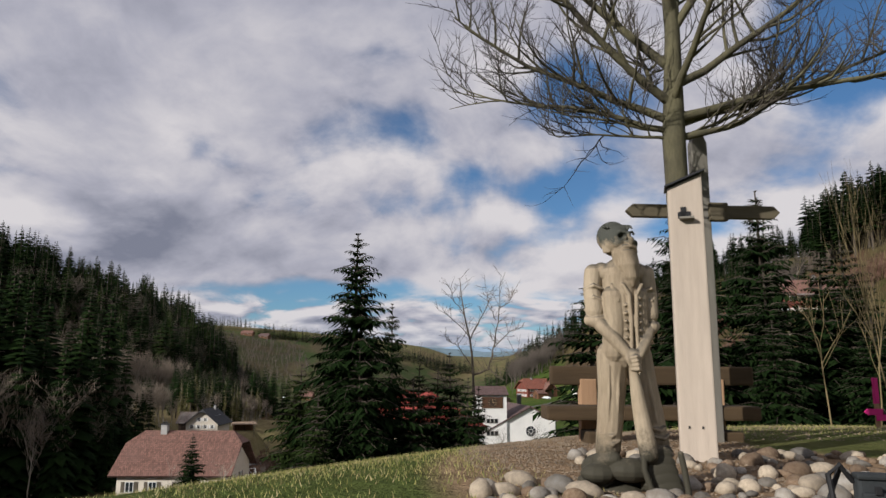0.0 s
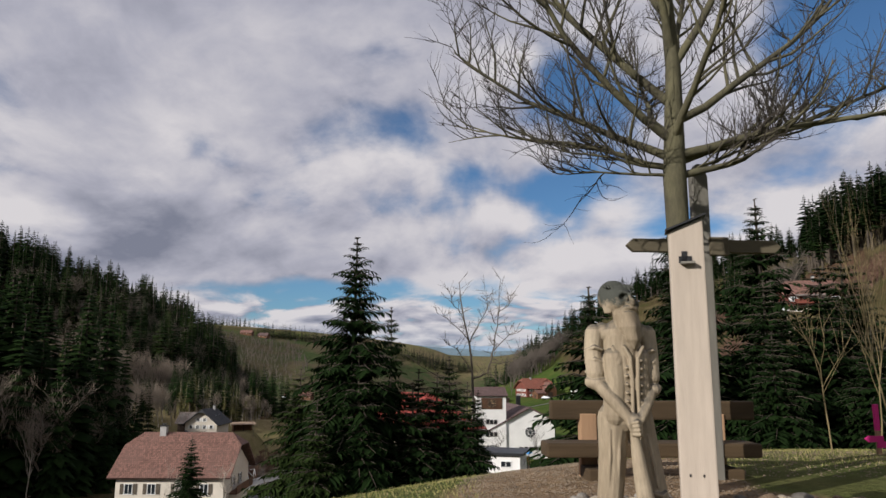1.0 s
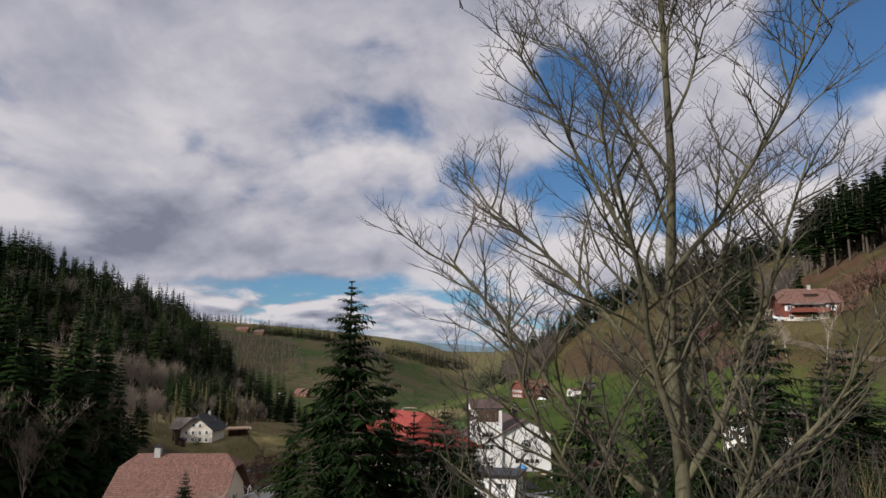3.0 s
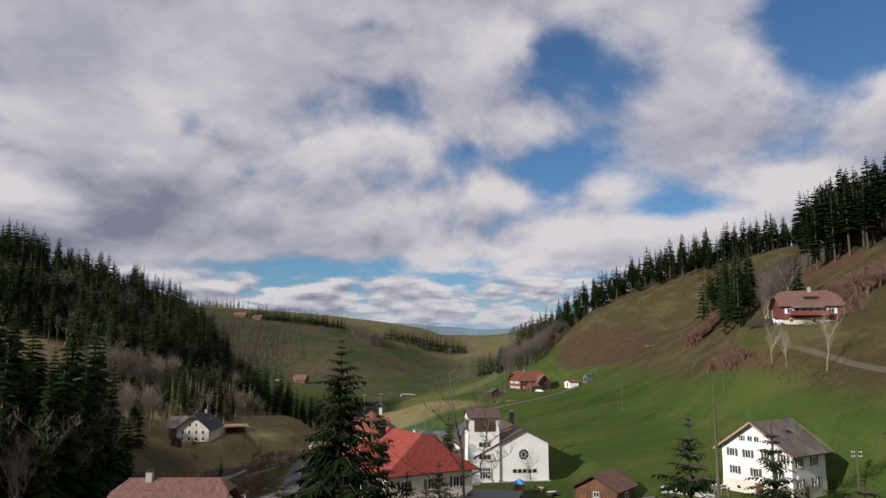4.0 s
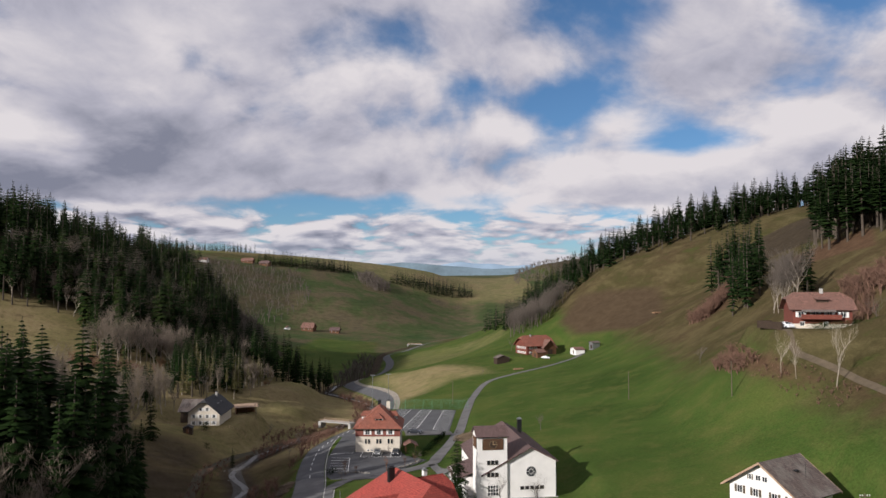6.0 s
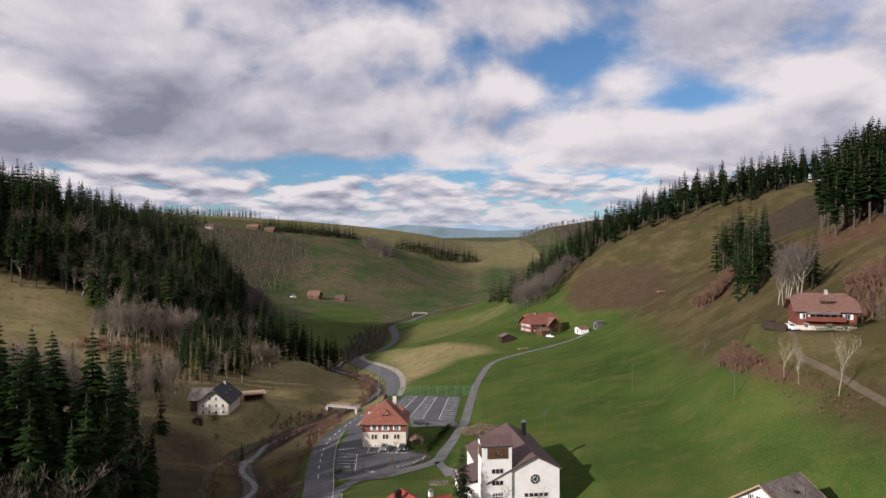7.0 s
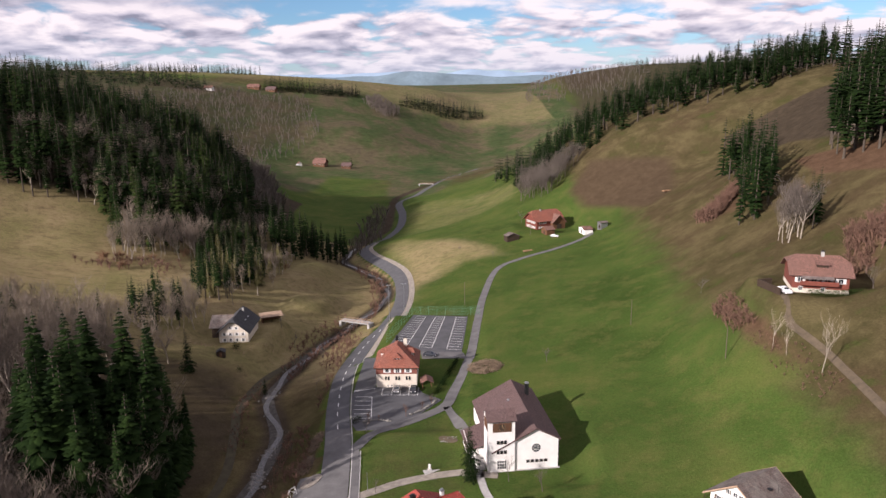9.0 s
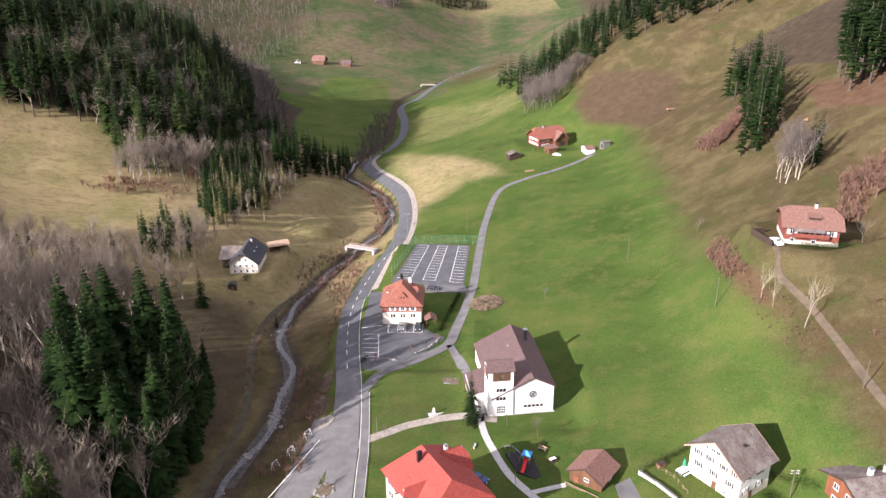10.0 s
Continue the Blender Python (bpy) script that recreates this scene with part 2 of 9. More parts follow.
def tile_roof(name, col, vary=0.3, moss=None, bond=(0.24, 0.34), rough=0.8):
    """Roof tiles in courses, laid by the roof's own metres."""
    mt, nt, bsdf = material(name)
    uv, mp, br = nt.nodes.new("ShaderNodeUVMap"), nt.nodes.new("ShaderNodeMapping"), nt.nodes.new("ShaderNodeTexBrick")
    nt.links.new(uv.outputs[0], mp.inputs[0])
    nt.links.new(mp.outputs[0], br.inputs["Vector"])
    br.inputs["Scale"].default_value, br.inputs["Mortar Size"].default_value = 1.0, 0.022
    br.inputs["Brick Width"].default_value, br.inputs["Row Height"].default_value = bond
    br.inputs["Color1"].default_value, br.inputs["Color2"].default_value = (*scale_col(col, 1 - vary), 1), (*scale_col(col, 1 + vary), 1)
    br.inputs["Mortar"].default_value = (*scale_col(col, 0.35), 1)
    c = br.outputs["Color"]
    stain = noise_node(nt, 0.35, 6, 0.65)
    c = mix_node(nt, ramp_node(nt, stain, [(0.45, (0, 0, 0)), (0.75, (0.75, 0.75, 0.75))]), c, moss or scale_col(col, 0.6))
    c = mix_node(nt, 1.0, c, ramp_node(nt, noise_node(nt, 2.2, 5, 0.7), [(0.25, (0.75, 0.75, 0.75)), (0.8, (1.1, 1.1, 1.1))]), "MULTIPLY")
    nt.links.new(c, bsdf.inputs["Base Color"])
    bsdf.inputs["Roughness"].default_value = rough
    bsdf.inputs["Specular IOR Level"].default_value = 0.3
    bump_node(nt, bsdf, br.outputs["Fac"], -0.6, 0.03)
    return mt


M = {
    "ground": ground_material(),
    # backdrop hills: distance haze is put into these blues, paler the farther
    "haze_far_hill": surface("haze_far_hill", (0.15, 0.21, 0.25), 0.25, 0.006, 0.05, 1.0, 0),
    "haze_farthest_hill": surface("haze_farthest_hill", (0.24, 0.33, 0.43), 0.12, 0.004, 0.03, 1.0, 0),
    "asphalt": surface("asphalt", (0.085, 0.086, 0.090), 0.22, 0.35, 12, 0.9, 0.2, 0.01),
    "old_asphalt": surface("old_asphalt", (0.13, 0.126, 0.124), 0.25, 0.3, 9, 0.9, 0.2, 0.01),
    "gravel": surface("gravel", (0.27, 0.24, 0.20), 0.3, 0.8, 16, 0.95, 0.6, 0.03),
    "line_paint": surface("line_paint", (0.62, 0.62, 0.60), 0.2, 2, 20, 0.7, 0.1),
    "concrete": surface("concrete", (0.38, 0.37, 0.35), 0.2, 1.2, 18, 0.9, 0.25),
    "water": surface("water", (0.022, 0.022, 0.020), 0.6, 1.6, 5.0, 0.3, 0.8, 0.10, tint=(0.20, 0.20, 0.195)),
    "stream_bed": surface("stream_bed", (0.060, 0.052, 0.042), 0.5, 0.9, 4.0, 0.9, 0.6, 0.08, tint=(0.11, 0.10, 0.085)),
    "white_render": surface("white_render", (0.74, 0.72, 0.69), 0.07, 0.5, 14, 0.9, 0.15, 0.01),
    "cream_render": surface("cream_render", (0.62, 0.56, 0.47), 0.09, 0.6, 14, 0.9, 0.15, 0.01),
    "ochre_render": surface("ochre_render", (0.52, 0.36, 0.21), 0.12, 0.8, 14, 0.9, 0.15, 0.01),
    "red_tile": tile_roof("red_tile", (0.27, 0.095, 0.062), 0.28, (0.17, 0.08, 0.06)),
    "bright_red_tile": tile_roof("bright_red_tile", (0.34, 0.062, 0.046), 0.22, (0.25, 0.06, 0.045)),
    "faded_tile": tile_roof("faded_tile", (0.20, 0.105, 0.080), 0.3, (0.155, 0.088, 0.07)),
    "brown_tile": tile_roof("brown_tile", (0.13, 0.082, 0.075), 0.25, (0.10, 0.07, 0.066)),
    "grey_tile": tile_roof("grey_tile", (0.145, 0.112, 0.098), 0.3, (0.26, 0.245, 0.215)),
    "dark_tile": tile_roof("dark_tile", (0.042, 0.043, 0.047), 0.25, (0.06, 0.06, 0.06)),
    "red_shingle": surface("red_shingle", (0.22, 0.080, 0.060), 0.2, 0.8, 12, 0.85, 0.4, 0.02),
    "red_brick": surface("red_brick", (0.175, 0.052, 0.036), 0.22, 0.9, 12, 0.85, 0.35, 0.02),
    "brown_wood": surface("brown_wood", (0.145, 0.070, 0.036), 0.3, 1.2, 16, 0.8, 0.4, 0.02, stretch=(1, 1, 0.15)),
    "orange_wood": surface("orange_wood", (0.20, 0.072, 0.036), 0.25, 1.2, 16, 0.75, 0.4, 0.02, stretch=(1, 1, 0.15)),
    "dark_wood": surface("dark_wood", (0.050, 0.033, 0.022), 0.3, 2, 20, 0.8, 0.4, 0.02, stretch=(0.15, 1, 1)),
    "window_glass": surface("window_glass", (0.025, 0.03, 0.035), 0.3, 0.7, 5, 0.08, 0),
    "window_white": surface("window_white", (0.72, 0.72, 0.70), 0.05, 2, 20, 0.6, 0.05),
    "shutter": surface("shutter", (0.105, 0.085, 0.062), 0.2, 2, 20, 0.7, 0.3, 0.01),
    "dark_metal": surface("dark_metal", (0.035, 0.036, 0.038), 0.2, 2, 20, 0.45, 0.1, metal=0.6),
    "grey_metal": surface("grey_metal", (0.33, 0.34, 0.35), 0.15, 2, 20, 0.45, 0.1, metal=0.7),
    "bark": surface("bark", (0.085, 0.068, 0.052), 0.35, 2.5, 22, 0.95, 0.7, 0.03, stretch=(1, 1, 0.3)),
    "pale_bark": surface("pale_bark", (0.36, 0.31, 0.25), 0.3, 1.0, 9, 0.95, 0.4, 0.03),
    "russet_twig": surface("russet_twig", (0.26, 0.15, 0.085), 0.3, 0.4, 5, 0.95, 0.2),
    "bare_twig": surface("bare_twig", (0.235, 0.19, 0.148), 0.3, 0.08, 3.0, 0.95, 0),
    "far_bark": surface("far_bark", (0.13, 0.108, 0.09), 0.3, 0.05, 1.0, 0.95, 0),
    "brush_bark": surface("brush_bark", (0.175, 0.100, 0.070), 0.3, 0.4, 5, 0.95, 0.3, 0.03),
    "spruce": foliage("spruce", (0.006, 0.014, 0.005), (0.020, 0.038, 0.011)),
    "spruce_light": foliage("spruce_light", (0.014, 0.026, 0.008), (0.042, 0.062, 0.018)),
    "larch": foliage("larch", (0.075, 0.072, 0.030), (0.17, 0.155, 0.07)),
}

# ---- the ground: one sheet from the hilltop down the valley to the horizon ----
def pchip(xs, ys, q):
    """Monotone cubic interpolation."""
    xs, ys, q = np.asarray(xs, float), np.asarray(ys, float), np.asarray(q, float)
    h, d = np.diff(xs), np.diff(ys) / np.diff(xs)
    s = np.zeros_like(ys)
    s[1:-1] = np.where(d[:-1] * d[1:] > 0, 2 * d[:-1] * d[1:] / np.where(d[:-1] + d[1:] == 0, 1, d[:-1] + d[1:]), 0)
    s[0], s[-1] = d[0], d[-1]
    qc = np.clip(q, xs[0], xs[-1])
    i = np.clip(np.searchsorted(xs, qc) - 1, 0, len(h) - 1)
    t = (qc - xs[i]) / h[i]
    return ((1 + 2 * t) * (1 - t) ** 2 * ys[i] + t * (1 - t) ** 2 * h[i] * s[i]
            + t * t * (3 - 2 * t) * ys[i + 1] + t * t * (t - 1) * h[i] * s[i + 1])


# lines that run up the valley: (y, x, z)
ROAD = [(-150, -15, -1), (60, -22, -1.5), (120, -24.5, -2.6), (155, -28, -3.8), (180, -32, -5), (205, -34.5, -6.4), (225, -34, -8), (250, -31.5, -10),
        (270, -28, -11.6), (300, -25.5, -13.5), (333, -26.5, -15.1), (366, -31, -16.8), (392, -40, -18), (421, -53, -19.6), (446, -60, -20.8), (467, -58, -21.7),
        (490, -49, -22.1), (540, -44, -23.2), (600, -47, -24.5), (670, -55, -25.5), (718, -42, -26), (773, -33, -26.5), (884, -10, -27.4), (975, 27, -28)]
ROAD2 = ROAD + [(1150, 45, -26), (1400, 60, -8), (1800, 110, 47), (2500, 150, 70), (5000, 150, 112)]
STREAM = [(-150, -60, -6), (123, -49.5, -6.5), (150, -45.5, -7.5), (172, -47, -9), (195, -55, -10.5), (207, -57, -11.5), (244, -53, -14),
          (278, -45.6, -16.5), (330, -34, -19), (366, -40, -20.5), (392, -52, -22), (430, -70, -24), (470, -68, -25)]
STREAM2 = STREAM + [(540, -55, -26), (600, -58, -27), (700, -62, -28), (780, -45, -29), (975, 15, -30), (1150, 32, -27), (1400, 42, -12), (1750, 60, 44), (2400, 60, 70), (5000, 80, 110)]
FOOT_L = [(-150, -95, 6), (100, -85, 0), (150, -74, -4), (200, -78, -4), (240, -80, -5), (310, -110, -1), (350, -105, -6), (400, -115, 2), (470, -110, -15),
          (600, -130, -22), (750, -140, -25), (970, -190, -21), (1150, -175, 20), (1400, -110, 28), (1750, -60, 77), (2400, -100, 72), (5000, -200, 110)]
# out of view up to y 150, raised to shade the near wood
MID_L = [(-150, -150, 45), (55, -128, 45), (150, -130, 21), (210, -140, 9), (250, -150, 5), (310, -195, 14), (400, -200, 42), (500, -200, 45), (650, -220, 20), (900, -300, 0), (1150, -300, 38),
         (1700, -260, 101), (2400, -300, 90), (5000, -500, 110)]
# out of view up to y 280, kept low so sunlight reaches the meadow
RIDGE_L = [(-150, -260, 66), (40, -260, 54), (160, -260, 40), (280, -270, 34), (400, -300, 82), (600, -380, 75), (900, -500, 75), (1150, -520, 88), (1700, -600, 123), (2400, -800, 125), (5000, -1200, 115)]
FAR_L = [(-150, -1600, 150), (1000, -1600, 150), (2400, -1700, 140), (5000, -2200, 120)]
FOOT_R = [(-150, 5, -1), (100, 2, -1.5), (145, 5, -1.4), (200, 3, -3.2), (260, 6, -4.8), (300, 8, -6), (340, 0, -8), (400, -5, -5), (455, 12, -5.5), (540, 15, -10),
          (650, -12, -15.6), (800, 10, -22), (1000, 70, -24), (1400, 120, -5), (1800, 170, 52), (2400, 210, 74), (5000, 400, 112)]
MID_R = [(-150, 50, 4), (100, 50, 2), (145, 51, 5), (213, 54, 5), (260, 60, 7), (330, 62, 3), (370, 65, 4), (402, 58, 5), (455, 62, 16), (540, 60, 15),
         (650, 50, 5), (800, 80, 5), (1000, 130, 10), (1400, 220, 20), (2400, 330, 112), (5000, 800, 115)]
UP_R = [(-150, 90, 25), (100, 78, 15), (120, 79, 18), (145, 80, 20), (160, 80, 24), (180, 86, 30), (215, 88, 24), (254, 94, 22), (330, 100, 22), (370, 105, 22),
        (402, 112, 28), (433, 100, 32), (455, 100, 40), (480, 105, 50), (540, 110, 50), (650, 120, 45), (800, 180, 40), (1000, 250, 40), (1400, 350, 40), (2500, 640, 150), (5000, 1400, 116)]
TOP_R = [(-150, 140, 50), (100, 120, 36), (145, 115, 38), (200, 120, 42), (260, 138, 51), (330, 138, 45), (370, 130, 34), (402, 135, 36), (433, 140, 50), (457, 144, 62),
         (500, 150, 70), (560, 160, 70), (700, 180, 65), (1000, 350, 70), (1400, 520, 60), (2500, 1000, 158), (5000, 2000, 118)]
RIDGE_R = [(-150, 300, 110), (150, 260, 100), (270, 200, 80), (400, 220, 80), (470, 240, 92), (600, 300, 95), (800, 350, 90), (1000, 500, 90), (1400, 850, 85), (2500, 1600, 165), (5000, 2600, 118)]
FAR_R = [(-150, 1700, 170), (1400, 1800, 150), (2400, 2200, 150), (5000, 3000, 120)]
LINES = [FAR_L, RIDGE_L, MID_L, FOOT_L, STREAM2, ROAD2, FOOT_R, MID_R, UP_R, TOP_R, RIDGE_R, FAR_R]


def line_at(line, y):
    ys = [p[0] for p in line]
    return pchip(ys, [p[1] for p in line], y), pchip(ys, [p[2] for p in line], y)


def smooth(a, b, v):
    t = np.clip((v - a) / (b - a), 0, 1)
    return t * t * (3 - 2 * t)


def spread(lo, hi, fine_lo, fine_hi, step, grow):
    """Coordinates with an even step between fine_lo and fine_hi, widening outside."""
    mid = list(np.arange(fine_lo, fine_hi + step / 2, step))
    a, s = [], step
    v = fine_lo
    while v > lo:
        s *= grow
        v -= s
        a.append(v)
    b, s = [], step
    v = mid[-1]
    while v < hi:
        s *= grow
        v += s
        b.append(v)
    return a[::-1] + mid + b


GX = np.array([x for x in spread(-3000, 0, -120, -9, 2.2, 1.07) if x < -9] + list(np.arange(-9, 13, 0.5)) + [x for x in spread(0, 3200, 13, 150, 2.2, 1.07) if x > 12.9])
GY = np.array([y for y in spread(-140, 0, -4, -2, 1.0, 1.3) if y < -3] + list(np.arange(-3, 24, 0.45)) + [y for y in spread(0, 4900, 24, 480, 2.0, 1.05) if y >= 24])


def raw_height(gx, gy):
    z = np.zeros((len(gy), len(gx)))
    tab = [line_at(l, gy) for l in LINES]
    for j in range(len(gy)):
        z[j] = pchip([t[0][j] for t in tab], [t[1][j] for t in tab], gx)
    return z


def hill(gx, gy):
    """The knoll with the bench: a rounded top that falls away towards the village."""
    X, Y = np.meshgrid(gx, gy)

    def drop(w, k, most):
        w = np.maximum(w, 0)
        knee = most / (2 * k)
        return np.where(w < knee, k * w * w, k * knee * knee + most * (w - knee))

    u = (X - 1.5) * -0.8 + (Y - 6.0) * 0.6
    return 14.15 - drop(u, 0.035, 0.55) - drop(Y - 9.5, 0.016, 0.5) - drop(X - 14, 0.01, 0.5)


GZ = np.maximum(raw_height(GX, GY), hill(GX, GY))


def terrace(x0, x1, y0, y1, z, soft=6.0, turn=0.0):
    """Levels a building plot or a car park, with sloped edges."""
    global GZ
    X, Y = np.meshgrid(GX, GY)
    cx, cy = (x0 + x1) / 2, (y0 + y1) / 2
    c, s = math.cos(radians(turn)), math.sin(radians(turn))
    u, v = (X - cx) * c + (Y - cy) * s, -(X - cx) * s + (Y - cy) * c
    d = np.maximum(np.abs(u) - (x1 - x0) / 2, np.abs(v) - (y1 - y0) / 2)
    w = 1 - smooth(0, soft, d)
    GZ = GZ * (1 - w) + z * w


terrace(-23, 4, 219, 262, -4.8, 7)        # car park
terrace(-29, 0, 168, 213, -4.3, 5)        # inn and its forecourt
terrace(4, 26, 138, 172, -1.3, 5)         # church
terrace(-20, 8, 98, 124, -1.2, 5)
terrace(39, 62, 103, 124, 2.0, 6)
terrace(80, 108, 170, 190, 29.5, 5)
terrace(34, 64, 386, 412, 2.0, 8)
terrace(-90, -68, 232, 262, -5.6, 6)


def mound(x, y, rx, ry, height, turn):
    """A grassy spur between the hillside and the stream."""
    global GZ
    X, Y = np.meshgrid(GX, GY)
    c, s = math.cos(radians(turn)), math.sin(radians(turn))
    u, v = (X - x) * c + (Y - y) * s, -(X - x) * s + (Y - y) * c
    GZ = GZ + height * (1 - smooth(0.35, 1.0, np.hypot(u / rx, v / ry)))


mound(-76, 350, 15, 48, 4.5, -8)
mound(-64, 303, 13, 24, 4.0, -12)


GXL, GYL, GZL = GX.tolist(), GY.tolist(), GZ.tolist()


def place_in(row, q):
    """Index of the cell of an ascending row that holds q."""
    lo, hi = 0, len(row) - 2
    while lo < hi:
        m = (lo + hi + 1) // 2
        if row[m] <= q:
            lo = m
        else:
            hi = m - 1
    return lo


def ground(x, y):
    """The sheet's height at a place."""
    i, j = place_in(GXL, x), place_in(GYL, y)
    u, v = (x - GXL[i]) / (GXL[i + 1] - GXL[i]), (y - GYL[j]) / (GYL[j + 1] - GYL[j])
    a, b = GZL[j], GZL[j + 1]
    return (a[i] * (1 - u) + a[i + 1] * u) * (1 - v) + (b[i] * (1 - u) + b[i + 1] * u) * v


def mesh_object(name, verts, faces, mat, parent=None, label="", smooth_shade=False):
    me = bpy.data.meshes.new(name)
    me.from_pydata([tuple(v) for v in verts], [], [tuple(f) for f in faces])
    if mat is not None:
        me.materials.append(mat)
    if smooth_shade:
        me.shade_smooth()
    ob = new(name, me)
    if parent is not None:
        ob.parent = parent
    if label:
        ob["label"] = label
    return ob


def build_ground():
    nx, ny = len(GX), len(GY)
    X, Y = np.meshgrid(GX, GY)
    verts = np.stack([X, Y, GZ], -1).reshape(-1, 3)
    idx = np.arange(nx * ny).reshape(ny, nx)
    faces = np.stack([idx[:-1, :-1], idx[:-1, 1:], idx[1:, 1:], idx[1:, :-1]], -1).reshape(-1, 4)
    ob = mesh_object("ground", verts.tolist(), faces.tolist(), M["ground"], smooth_shade=True)
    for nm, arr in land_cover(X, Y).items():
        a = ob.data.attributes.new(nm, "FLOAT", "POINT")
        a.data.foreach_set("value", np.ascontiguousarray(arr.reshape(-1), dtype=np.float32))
    tagged(ob, "green and dry winter grassland of a hilly valley", "ground", kind="structure")
    return ob


def blob(X, Y, x, y, rx, ry, soft=0.35, turn=0.0):
    c, s = math.cos(radians(turn)), math.sin(radians(turn))
    dx, dy = X - x, Y - y
    r = np.hypot((dx * c + dy * s) / rx, (-dx * s + dy * c) / ry)
    return 1 - smooth(1 - soft, 1 + soft, r)


def poly_mask(X, Y, poly, soft):
    """1 inside a polygon, fading to 0 over soft metres outside."""
    hit, dist = np.zeros(X.shape, bool), np.full(X.shape, 1e9)
    for (x1, y1), (x2, y2) in zip(poly, poly[1:] + poly[:1]):
        cond = (y1 > Y) != (y2 > Y)
        hit ^= cond & (X < (x2 - x1) * (Y - y1) / ((y2 - y1) or 1e-9) + x1)
        t = np.clip(((X - x1) * (x2 - x1) + (Y - y1) * (y2 - y1)) / ((x2 - x1) ** 2 + (y2 - y1) ** 2), 0, 1)
        dist = np.minimum(dist, np.hypot(X - x1 - t * (x2 - x1), Y - y1 - t * (y2 - y1)))
    return smooth(-soft, soft, np.where(hit, dist, -dist))


BANK = [(-49, 437), (-34, 454), (-10, 415), (17, 378), (25, 356), (5, 353), (-17, 326), (-20, 303), (-24, 306), (-28, 350), (-31, 378)]
PALE = [(-34, 470), (-44, 560), (-46, 610), (-27, 634), (52, 572), (49, 514), (-5, 480)]


def land_cover(X, Y):
    road_x = line_at(ROAD2, Y.reshape(-1))[0].reshape(Y.shape)
    stream_x = line_at(STREAM2, Y.reshape(-1))[0].reshape(Y.shape)
    up_x = line_at(UP_R, Y.reshape(-1))[0].reshape(Y.shape)
    foot_x = line_at(FOOT_L, Y.reshape(-1))[0].reshape(Y.shape)
    dry = np.zeros(X.shape)
    dry = np.maximum(dry, np.clip((X - up_x - np.interp(Y, [100, 150, 200], [-10, -16, -30])) / np.interp(Y, [100, 150, 200], [14, 20, 32]), 0, 1) * (Y < 440) * (Y > 60))          # upper right slope
    dry = np.maximum(dry, smooth(395, 425, Y) * smooth(60, 85, X) * (Y < 640))        # the hill beyond the farm
    straw = (X < road_x - 4) * smooth(180, 230, Y) * (Y < 480) * 0.75      # stream banks and the left meadow
    dry = np.maximum(dry, (X < road_x - 4) * smooth(-60, 0, Y) * (Y < 480) * 0.8)
    # the trodden tan bank above the road bend, and paler grass beyond it
    straw = np.maximum(straw, 0.72 * poly_mask(X, Y, BANK, 10))
    straw = np.maximum(straw, 0.42 * poly_mask(X, Y, PALE, 14))
    straw = np.maximum(straw, smooth(1440, 1520, Y) * (1 - smooth(2100, 2400, Y)) * (X < 200) * 0.55)
    dry = np.maximum(dry, 0.42 * blob(X, Y, 1, 8, 14, 12))
    straw = np.maximum(straw, 0.34 * blob(X, Y, 1, 8, 14, 12))
    dry = np.maximum(dry, 0.36 * poly_mask(X, Y, [(-24, 122), (-24, 158), (-4, 178), (2, 160), (3, 130), (20, 118), (10, 100), (-10, 118)], 5))
    far = smooth(620, 900, Y)
    n = np.sin(X / 97 + 1.3) * np.cos(Y / 140) + 0.6 * np.sin(X / 41 - Y / 77)
    dry = np.maximum(dry, far * smooth(-0.9, 0.5, n) * 0.7)
    foot = smooth(2, 14, foot_x - X) * (Y < 640)
    litter = foot * (1 - np.clip(blob(X, Y, -175, 300, 75, 62) + blob(X, Y, -120, 300, 40, 26) + blob(X, Y, -125, 250, 50, 32) + blob(X, Y, -122, 208, 38, 24) + blob(X, Y, -75, 290, 30, 90), 0, 1))
    litter = np.maximum(litter, smooth(2, 14, stream_x - X) * (1 - smooth(205, 232, Y)) * (Y > 60) * 0.55)
    litter = np.maximum(litter, np.clip(1.0 - np.abs(X - stream_x) / 8, 0, 1) * (Y < 900))
    litter = np.maximum(litter, smooth(0, 12, X - line_at(TOP_R, Y.reshape(-1))[0].reshape(Y.shape) - 10) * (Y < 420))
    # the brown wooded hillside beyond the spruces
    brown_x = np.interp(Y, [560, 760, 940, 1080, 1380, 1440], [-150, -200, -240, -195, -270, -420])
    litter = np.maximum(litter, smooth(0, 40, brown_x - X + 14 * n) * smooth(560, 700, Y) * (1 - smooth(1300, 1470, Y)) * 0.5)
    litter = np.maximum(litter, smooth(100, 200, X - road_x) * smooth(900, 1100, Y) * 0.6)
    litter = np.maximum(litter, smooth(30, 70, Y) * (1 - smooth(88, 104, Y)) * (np.abs(X + 5) < 45))
    soil = poly_mask(X, Y, [(85, 466), (128, 421), (117, 376), (100, 367), (72, 410), (67, 439)], 13) * 0.8
    bracken = poly_mask(X, Y, [(139, 300), (155, 262), (141, 236), (132, 266)], 5)
    bracken = np.maximum(bracken, 0.6 * poly_mask(X, Y, [(70, 165), (75, 150), (79, 150), (76, 180), (75, 200), (71, 190)], 3))
    bracken = np.maximum(bracken, 0.6 * poly_mask(X, Y, [(100, 184), (130, 190), (128, 206), (108, 200)], 5))
    bracken = np.maximum(bracken, 0.6 * poly_mask(X, Y, [(99, 298), (111, 280), (126, 308), (118, 316)], 4))
    dull = smooth(640, 760, Y) * (1 - smooth(1330, 1430, Y) * smooth(-250, -330, X)) * (X < 260)
